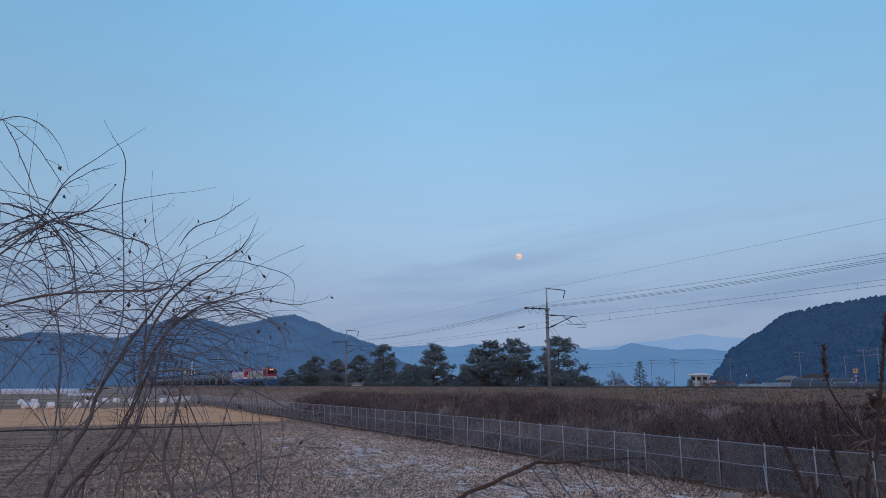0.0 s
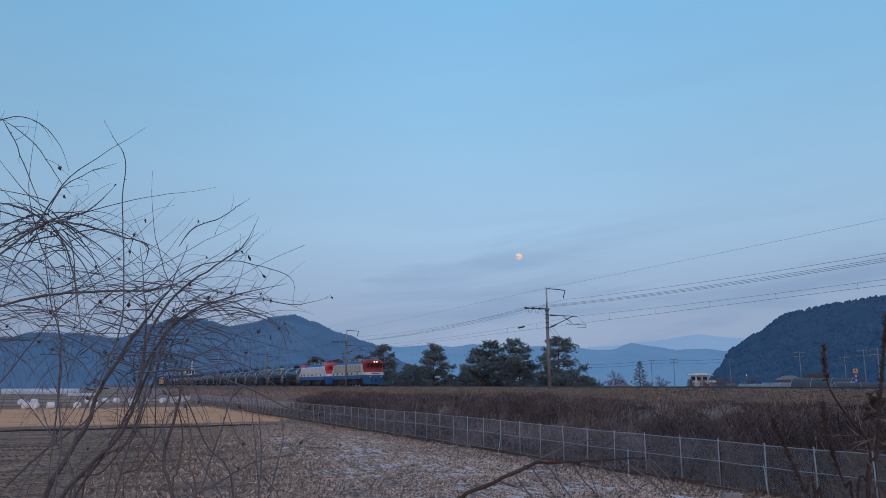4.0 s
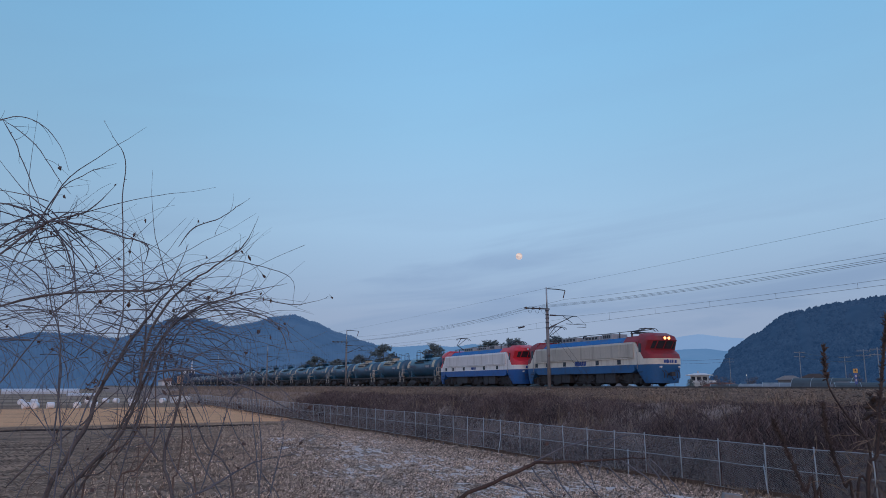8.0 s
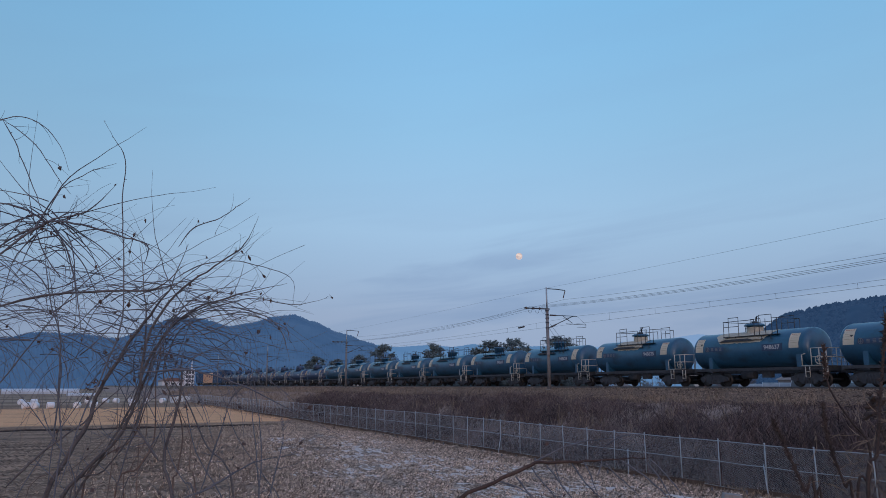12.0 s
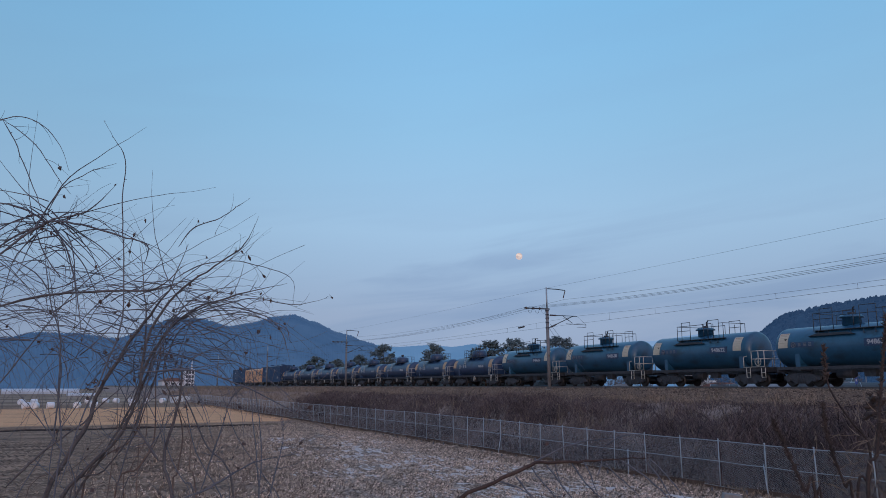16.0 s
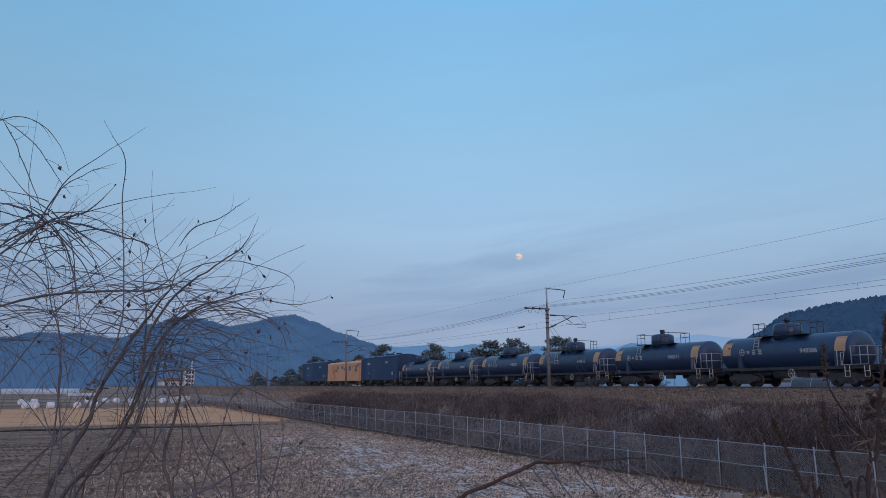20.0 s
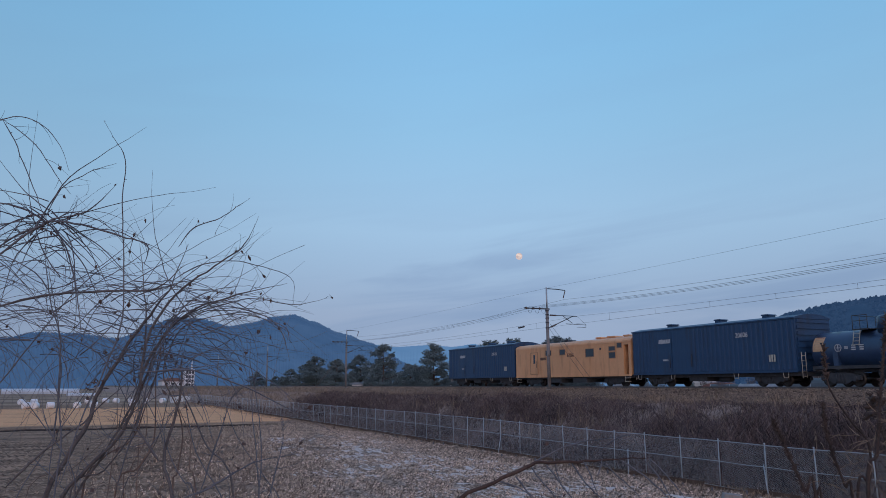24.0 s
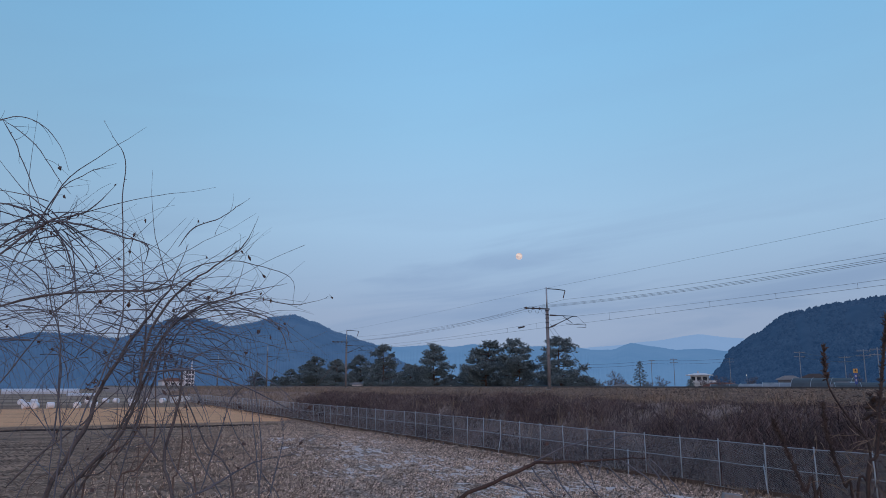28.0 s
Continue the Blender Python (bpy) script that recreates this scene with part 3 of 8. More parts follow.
def make_crest_trees():
    """Small tree tops that fringe the near ridge."""
    rnd = random.Random(15)
    verts, faces = [], []
    for _ in range(8000):
        az = rnd.uniform(-34.0, -3.2)
        n = soft_noise(az * 1.4, 3.0)
        h = profile_at(NEAR_RIDGE, az)
        c = bearing(az, 1500 - rnd.uniform(0, 60), h - 3.4 - rnd.uniform(0, 3))
        side = bearing(az - 90, 1.0)
        tall, wide = rnd.uniform(2.6, 5.6) + 4.0 * max(0, n) * rnd.random(), rnd.uniform(0.7, 2.0)
        b = len(verts)
        for u, v in ((-0.6, 0), (0.6, 0), (1.0, 0.5), (0.8, 0.85), (0.1, 1.0), (-0.7, 0.9), (-1.0, 0.5)):
            p = c + side * (u * wide * rnd.uniform(0.7, 1.2))
            verts.append((p.x, p.y, p.z + v * tall * rnd.uniform(0.85, 1.1)))
        verts.append((*(c + bearing(az, -1.2)).xy, c.z + tall * 0.5))
        for k in range(7):
            faces.append((b + k, b + (k + 1) % 7, b + 7))
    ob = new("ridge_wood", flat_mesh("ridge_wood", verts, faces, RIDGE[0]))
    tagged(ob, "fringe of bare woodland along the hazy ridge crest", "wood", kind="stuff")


make_crest_trees()


def make_moon():
    bm = bmesh.new()
    bmesh.ops.create_uvsphere(bm, u_segments=32, v_segments=16, radius=17.5)
    m = bpy.data.materials.new("moon_surface")
    m.use_nodes = True
    nt = m.node_tree
    bs = nt.nodes["Principled BSDF"]
    nz = nt.nodes.new("ShaderNodeTexNoise"); nz.inputs["Scale"].default_value = 0.09
    rp = nt.nodes.new("ShaderNodeValToRGB")
    rp.color_ramp.elements[0].position, rp.color_ramp.elements[1].position = 0.4, 0.6
    rp.color_ramp.elements[0].color, rp.color_ramp.elements[1].color = (0.62, 0.50, 0.52, 1), (0.95, 0.77, 0.70, 1)
    co = nt.nodes.new("ShaderNodeTexCoord")
    nt.links.new(co.outputs["Object"], nz.inputs[0]); nt.links.new(nz.outputs[0], rp.inputs[0])
    nt.links.new(rp.outputs[0], bs.inputs["Emission Color"])
    bs.inputs["Base Color"].default_value = (0.0, 0.0, 0.0, 1)
    bs.inputs["Specular IOR Level"].default_value = 0
    bs.inputs["Emission Strength"].default_value = 0.86
    ob = new("moon", done("moon", bm, m))
    for p in ob.data.polygons:
        p.use_smooth = True
    ob.location = (-3402, 1998, 663)
    tagged(ob, "full pinkish setting moon in the dawn sky", "moon", kind="structure")


make_moon()


# ---- fence along the foot of the embankment ----
FENCE_Y = 20.4


def fence_top(x):
    return 1.75 + min(0.12, max(0, (-26 - x)) * 0.006) + 0.03 * soft_noise(x * 0.3, 2)


def make_fence():
    fence = thing("wire_fence", "galvanised chain-link fence with tube posts and rails", "fence")
    bm = bmesh.new()
    tube(bm, [(0, 0, -1.75), (0, 0, 0.03)], 0.021, 8)
    post = done("post", bm, M["galv"])
    bm = bmesh.new()
    bmesh.ops.create_uvsphere(bm, u_segments=8, v_segments=5, radius=0.03)
    cap = done("cap", bm, M["galv"])
    verts, faces = [], []

    def strip(a, b):
        d = Vector((b[0] - a[0], b[1] - a[1])).normalized()
        nx, nz = -d[1] * 0.0016, d[0] * 0.0016
        i = len(verts)
        verts.extend([(a[0] + nx, 0, a[1] + nz), (a[0] - nx, 0, a[1] - nz), (b[0] - nx, 0, b[1] - nz), (b[0] + nx, 0, b[1] + nz)])
        faces.append((i, i + 1, i + 2, i + 3))
    s, w, h = 0.056, 2.0, 1.5
    k = -h
    while k < w:
        lo, hi = max(k, 0), min(k + h, w)
        strip((lo, lo - k), (hi, hi - k))
        strip((lo, h - (lo - k)), (hi, h - (hi - k)))
        k += s
    net = flat_mesh("mesh_panel", verts, faces, M["wiremesh"])
    rnd = random.Random(3)
    for k in range(84):
        x = -11.26 - 1.98 * k + rnd.uniform(-0.06, 0.06)
        z = fence_top(x)
        p = part("post", post, None, fence)
        p.matrix_basis = pose(x, FENCE_Y, z, rnd.uniform(-1.2, 1.2), rnd.uniform(-2.2, 0.6), 0)
        c = part("cap", cap, None, p)
        c.location = (0, 0, 0.03)
        n = part("mesh_panel", net, None, fence)
        n.matrix_basis = pose(x - 2.0, FENCE_Y + 0.032, z - 1.52, 0, math.degrees(math.atan2(fence_top(x - 2) - z, 2)) , 0)
    for name, off, r in (("top_rail", -0.02, 0.016), ("middle_rail", -0.72, 0.014), ("bottom_rail", -1.55, 0.013)):
        for a in range(0, 12):
            x0, x1 = -11 - 14 * a, -11 - 14 * (a + 1)
            bm = bmesh.new()
            tube(bm, [(x, FENCE_Y - 0.05, fence_top(x) + off + rnd.uniform(-0.012, 0.012)) for x in spaced((x1, x0, 1.0))], r, 6)
            part(name, bm, M["galv"], fence)
    # a few slanting braces
    for x in (-19.2, -26.2, -36.9):
        bm = bmesh.new()
        tube(bm, [(x, FENCE_Y - 0.04, 1.1), (x + 0.62, FENCE_Y - 0.55, 0.12)], 0.02, 6)
        part("brace", bm, M["galv"], fence)


make_fence()


def make_pegs():
    """Short stakes and a stray block along the field edge before the fence."""
    rnd = random.Random(6)
    bm = bmesh.new(); prism(bm, [(-0.03, -0.1), (0.03, -0.1), (0.028, 0.11), (0.0, 0.14), (-0.028, 0.11)], -0.03, 0.03)
    me = done("wooden_peg", bm, M["twig"])
    for k in range(26):
        x = -17.8 - 1.45 * k + rnd.uniform(-0.2, 0.2)
        y = 19.55 + rnd.uniform(-0.12, 0.12)
        ob = new("wooden_peg", me)
        ob.matrix_basis = pose(x, y, ground_height(x, y), rnd.uniform(-8, 8), rnd.uniform(-8, 8), rnd.uniform(0, 90))
        tagged(ob, "short weathered wooden peg at the field edge", "peg", "field edge pegs")
    bm = bmesh.new(); prism(bm, [(-0.3, -0.05), (0.3, -0.05), (0.28, 0.2), (-0.27, 0.23)], -0.16, 0.15)
    ob = tagged(new("concrete_block", done("concrete_block", bm, M["concrete"])), "pale broken concrete block on the field edge", "concrete block")
    ob.matrix_basis = pose(-19.3, 19.0, ground_height(-19.3, 19.0), 3, 4, 60)


make_pegs()


def make_kerb():
    """Low weathered boards that edge the paddy in front of the fence."""
    t = thing("edge_boards", "low weathered boards edging the paddy by the fence", "edging")
    rnd = random.Random(12)
    bm = bmesh.new(); prism(bm, [(-0.035, -0.2), (0.035, -0.2), (0.032, 0.13), (-0.030, 0.135)], -1.0, 1.0, "x")
    me = done("board", bm, M["bark"])
    for k in range(48):
        x = -12.5 - 2.02 * k
        y = 20.0 + 0.05 * soft_noise(x * 0.4, 5)
        ob = part("board", me, None, t)
        ob.matrix_basis = pose(x, y, ground_height(x, y) + rnd.uniform(-0.02, 0.02), 0, rnd.uniform(-0.7, 0.7), rnd.uniform(-0.8, 0.8))


make_kerb()


# ---- overhead line ----
POLES_X = [-165.5 - 57.4 * k for k in range(4, -1, -1)] + [-56.9 + 57.4 * k for k in range(-1, 6)]


def insulator(bm, a, b, r=0.07, n=6):
    a, b = Vector(a), Vector(b)
    pts, rad = [], []
    for k in range(n * 2 + 1):
        pts.append(a.lerp(b, k / (n * 2))); rad.append(r if k % 2 else r * 0.55)
    tube(bm, pts, rad, 8)


def catenary_pole():
    t = thing("catenary_pole", "weathered steel railway pole with bracket arms and insulators", "catenary pole", group="overhead line poles")
    bm = bmesh.new(); tube(bm, [(0, 0, 0), (0, 0, 6.9)], [0.155, 0.135], 12); part("post", bm, M["pole"], t)
    bm = bmesh.new(); tube(bm, [(0, 0, 6.85), (0, 0, 8.85)], 0.07, 10); part("upper_post", bm, M["galv"], t)
    bm = bmesh.new(); box(bm, -0.24, 0.24, -0.24, 0.24, -0.3, 0.06); part("footing", bm, M["concrete"], t)
    for z in (5.3, 5.75, 6.15, 6.45, 6.8):
        bm = bmesh.new(); tube(bm, [(0, 0, z - 0.035), (0, 0, z + 0.035)], 0.175, 12); part("band", bm, M["darksteel"], t)
    bm = bmesh.new(); tube(bm, [(0, 0, 8.74), (0, 1.0, 8.74), (0, 1.95, 8.68)], 0.04, 8); part("top_bracket", bm, M["darksteel"], t)
    bm = bmesh.new(); insulator(bm, (0, 1.93, 8.62), (0, 1.72, 7.98), 0.055); part("insulator", bm, M["porcelain"], t)
    bm = bmesh.new(); box(bm, -0.05, 0.05, -2.3, 0.25, 6.9, 7.0); part("cross_arm", bm, M["darksteel"], t)
    for y in (-2.1, -1.4, -0.75):
        bm = bmesh.new(); insulator(bm, (0, y, 6.86), (0, y, 7.06), 0.11, 2); ins = part("insulator", bm, M["porcelain"], t)
        bm = bmesh.new()
        tube(bm, [(0.15, y + 0.05, 6.97), (0.13, y + 0.15, 6.62), (0.1, y + 0.34, 6.5), (0.06, y + 0.5, 6.62), (0.05, y + 0.58, 6.95)], 0.012, 5)
        part("jumper_loop", bm, M["wire"], t)
    bm = bmesh.new(); tube(bm, [(0, 0.13, 6.42), (0, 3.1, 6.42)], 0.032, 8); part("top_tube", bm, M["darksteel"], t)
    bm = bmesh.new(); insulator(bm, (0, 0.3, 6.42), (0, 0.95, 6.42), 0.08); part("insulator", bm, M["porcelain"], t)
    bm = bmesh.new(); tube(bm, [(0, 0.13, 5.3), (0, 2.65, 6.4)], 0.035, 8); part("stay_tube", bm, M["darksteel"], t)
    bm = bmesh.new(); insulator(bm, (0, 0.3, 5.37), (0, 0.95, 5.66), 0.08); part("insulator", bm, M["porcelain"], t)
    bm = bmesh.new(); tube(bm, [(0, 1.55, 6.45), (0, 2.6, 5.78)], 0.028, 8); part("brace", bm, M["darksteel"], t)
    bm = bmesh.new(); tube(bm, [(0, 1.9, 5.72), (0, 4.05, 5.68)], 0.022, 8); part("steady_arm", bm, M["darksteel"], t)
    bm = bmesh.new(); tube(bm, [(0, 4.02, 5.75), (0, 4.02, 5.47), (0, 3.1, 5.46)], 0.02, 6); part("registration_arm", bm, M["darksteel"], t)
    bm = bmesh.new(); tube(bm, [(0, 3.1, 6.42), (0, 4.0, 5.72)], 0.01, 5); part("stay_wire", bm, M["wire"], t)
    return t


def make_line():
    first = catenary_pole()
    rnd = random.Random(8)
    for i, x in enumerate(POLES_X):
        m = pose(x, 36.2 - bend(x), 3.28, 0, -0.9 if abs(x + 56.9) < 1 else rnd.uniform(-0.8, 0.5), 0)
        if i == 0:
            first.matrix_basis = m
        else:
            copy_thing(first, m)
    spans = [("contact_wire", "contact wire over the track", 39.3, 9.05, 0.0, 0.009), ("messenger_wire", "messenger wire that carries the contact wire", 39.3, 9.72, 0.36, 0.008),
             ("earth_wire", "thin earth wire on the pole tops", 36.2, 12.06, 0.10, 0.006), ("bracket_wire", "feeder wire under the pole brackets", 37.92, 11.12, 0.60, 0.009),
             ("feeder_wire", "dark feeder cable on the cross arms", 34.1, 10.30, 0.70, 0.009), ("feeder_wire", "dark feeder cable on the cross arms", 34.8, 10.30, 0.67, 0.009),
             ("feeder_wire", "dark feeder cable on the cross arms", 35.45, 10.30, 0.64, 0.009)]
    for name, label, y, z, sag, r in spans:
        t = thing(name, label, "overhead wire", group="overhead wires")
        for a, b in zip(POLES_X, POLES_X[1:]):
            bm = bmesh.new()
            tube(bm, [(a + (b - a) * k / 24, y - bend(a) + (bend(a) - bend(b)) * k / 24, z - sag * 4 * (k / 24) * (1 - k / 24)) for k in range(25)], r, 5)
            s = part("wire_span", bm, M["wire"], t)
            if name == "messenger_wire" and a > -300:
                for k in range(1, 10):
                    f = k / 10 - 0.02
                    zz = z - sag * 4 * f * (1 - f)
                    yy = y - bend(a) + (bend(a) - bend(b)) * f
                    bm = bmesh.new(); tube(bm, [(a + (b - a) * f, yy, 9.05), (a + (b - a) * f, yy, zz)], 0.007, 4)
                    part("dropper", bm, M["wire"], s)
            if name == "messenger_wire" and abs(b + 56.9) < 1:
                bm = bmesh.new(); insulator(bm, (b - 10.4, y, 9.36), (b - 9.2, y, 9.42), 0.10, 4)
                part("section_insulator", bm, M["porcelain"], s)
    for a, b in (((-56.7, 36.3, 8.9), (-49.8, 36.4, 3.1)), ((-56.7, 36.2, 8.5), (-50.2, 36.1, 3.1))):
        bm = bmesh.new(); tube(bm, [a, b], 0.014, 5)
        tagged(new("guy_wire", done("guy_wire", bm, M["wire"])), "thin steel guy wire slanting from the pole", "guy wire", "guy wires")


make_line()


# ---- pines behind the track ----
def pine_meshes(seed, height, width, shape, lean=0.0, low=0.1, whorls=9):
    """An old pine: crooked trunk, tiers of limbs that carry flat pads of upturned needle tufts, gaps between."""
    rnd = random.Random(seed)
    bm = bmesh.new()
    trunk = []
    for k in range(9):
        f = k / 8
        trunk.append(Vector((lean * f * f * height + 0.25 * math.sin(f * 5 + seed), 0.2 * math.sin(f * 4 + seed * 2), height * 0.95 * f)))
    tube(bm, trunk, [0.19 * (1 - 0.85 * k / 8) * height / 9 for k in range(9)], 8)
    verts, faces = [], []

    def tuft(c, size):
        """Needles that fan up and out from a shoot tip."""
        up = Vector((rnd.gauss(0, 0.35), rnd.gauss(0, 0.35), 1)).normalized()
        for _ in range(rnd.randint(8, 10)):
            d = (up * rnd.uniform(0.1, 1.0) + Vector((rnd.gauss(0, 0.8), rnd.gauss(0, 0.8), rnd.gauss(0, 0.35)))).normalized()
            s = (Matrix.Rotation(rnd.random() * 6.28, 3, d) @ d.orthogonal().normalized()) * rnd.uniform(0.028, 0.050) * size / 0.25
            o = c + d * 0.03
            b = len(verts)
            verts.extend([o - s, o + s, o + d * size * rnd.uniform(0.7, 1.25)]); faces.append((b, b + 1, b + 2))

    def pad(c, out, size):
        """A flat, ragged spray of tufts at the end of a limb."""
        side = Vector((-out.y, out.x, 0))
        for _ in range(int(11 + 24 * size)):
            q, w = rnd.gauss(0.05, 0.45), rnd.gauss(0, 0.42)
            p = c + out * q * size + side * w * size + Vector((0, 0, rnd.gauss(0.03, 0.27) * size + 0.18 * q * size * (q > 0)))
            tuft(p, rnd.uniform(0.22, 0.37))

    for i in range(whorls):
        g0 = (i + 0.15) / whorls
        turn = rnd.uniform(0, 6.283)
        count = rnd.randint(4, 6) if g0 < 0.8 else 4
        for k in range(count):
            g = min(0.99, max(0, g0 + rnd.gauss(0, 0.42 / whorls)))
            f = min(0.985, low + (1 - low) * g)
            base = trunk[int(f * 8)].lerp(trunk[min(8, int(f * 8) + 1)], f * 8 - int(f * 8))
            full = (1 - g) ** 0.75 * 0.92 + 0.10 if shape == "cone" else min((1 - g) ** 0.55, 0.62 + g) * 0.95 + 0.07
            reach = width * full * rnd.uniform(0.55, 1.1)
            if rnd.random() < 0.12:
                reach *= 0.45
            a = turn + k * 6.283 / count + rnd.gauss(0, 0.25)
            rise = rnd.uniform(-0.12, 0.36) + 0.7 * max(0, g - 0.6)
            crook = rnd.uniform(-0.45, 0.45)
            pts = [base + Vector((math.cos(a + crook * q) * reach * q, math.sin(a + crook * q) * reach * q, reach * (rise * q - 0.16 * q * (1 - q)) + rnd.gauss(0, 0.04) * (q > 0))) for q in (0, 0.25, 0.5, 0.75, 1)]
            tube(bm, pts, [0.050 * height / 9 * u for u in (1, 0.8, 0.6, 0.4, 0.2)], 5, cap=False)
            out = (pts[4] - pts[3]); out.z = 0; out = out.normalized()
            pad(pts[4] + Vector((0, 0, 0.08)), out, rnd.uniform(0.75, 1.1) * (0.55 + 0.10 * reach))
            n = int(reach * 1.1)
            for m in range(n):
                q = 0.34 + 0.60 * (m + rnd.random()) / max(1, n)
                z = min(3, int(q * 4))
                p = pts[z].lerp(pts[z + 1], q * 4 - z)
                w = rnd.choice((-1, 1)) * rnd.uniform(0.25, 0.75) * (0.5 + 0.25 * reach) * (0.4 + q)
                tip = p + Vector((-out.y, out.x, 0)) * w + out * abs(w) * 0.6 + Vector((0, 0, rnd.uniform(0.0, 0.22)))
                tube(bm, [p, p.lerp(tip, 0.5) + Vector((0, 0, -0.03)), tip], [0.018, 0.013, 0.007], 4, cap=False)
                pad(tip, out, rnd.uniform(0.5, 0.95))
    for _ in range(5):
        pad(trunk[8] + Vector((rnd.gauss(0, 0.35), rnd.gauss(0, 0.35), rnd.uniform(-0.5, 0.35))), Vector((1, 0, 0)), 0.6)
    return done("trunk", bm, M["bark"]), flat_mesh("crown", verts, faces, M["needles"])


def make_pines():
    kinds = [pine_meshes(1, 10.0, 4.4, "cone", 0.0, 0.12, 9), pine_meshes(2, 10.0, 3.8, "round", 0.03, 0.34, 8), pine_meshes(3, 10.0, 4.0, "round", -0.02, 0.16, 10), pine_meshes(4, 10.0, 3.9, "cone", 0.02, 0.14, 10)]
    near = [(-91.2, 60, 10.3, 0, 1.22), (-86.6, 60.5, 5.0, 3, 1.7), (-97.5, 62, 6.6, 2, 1.1), (-103.0, 60, 10.6, 1, 0.95), (-109.0, 62, 8.2, 3, 1.1), (-113.2, 60, 10.8, 1, 1.15), (-120.4, 62, 9.6, 2, 1.0), (-126.5, 63, 6.6, 2, 1.5), (-131.0, 62, 5.6, 2, 1.6), (-98.5, 63, 5.2, 2, 1.6), (-144.5, 62, 6.4, 2, 1.4), (-93.0, 63, 5.2, 2, 1.6), (-134.7, 60, 11.4, 2, 1.0), (-141.6, 61, 7.6, 3, 1.2), (-149.0, 61, 7.8, 2, 1.3)]
    far = [(-156.0, 63, 8.4, 3, 1.2), (-162.8, 60, 12.6, 0, 0.95), (-171.0, 62, 9.6, 2, 1.1), (-178.5, 60, 10.8, 2, 1.2), (-187.5, 62, 8.4, 3, 1.4), (-197.5, 60, 10.4, 2, 1.2), (-209.0, 63, 10.0, 2, 1.3), (-218.0, 60, 11.8, 2, 1.2), (-226.0, 62, 9.8, 3, 1.4), (-234.0, 61, 10.0, 2, 1.2), (-248.0, 60, 8.8, 2, 1.3), (-262.0, 61, 6.6, 3, 1.6), (-278.0, 62, 6.8, 2, 1.5), (-302.0, 60, 8.8, 2, 1.4)]
    for i, (x, y, h, k, wide) in enumerate(near + far):
        t = thing("pine_tree", "dark green pine tree with ragged spreading crown behind the track", "tree", group="row of pines")
        t.matrix_basis = pose(x, y, 0, 0, 0, i * 77)
        for n, me in zip(("trunk", "crown"), kinds[k]):
            o = part(n, me, None, t)
            o.scale = (wide ** 0.7 * h / 10, wide ** 0.7 * h / 10, h / 10)


make_pines()


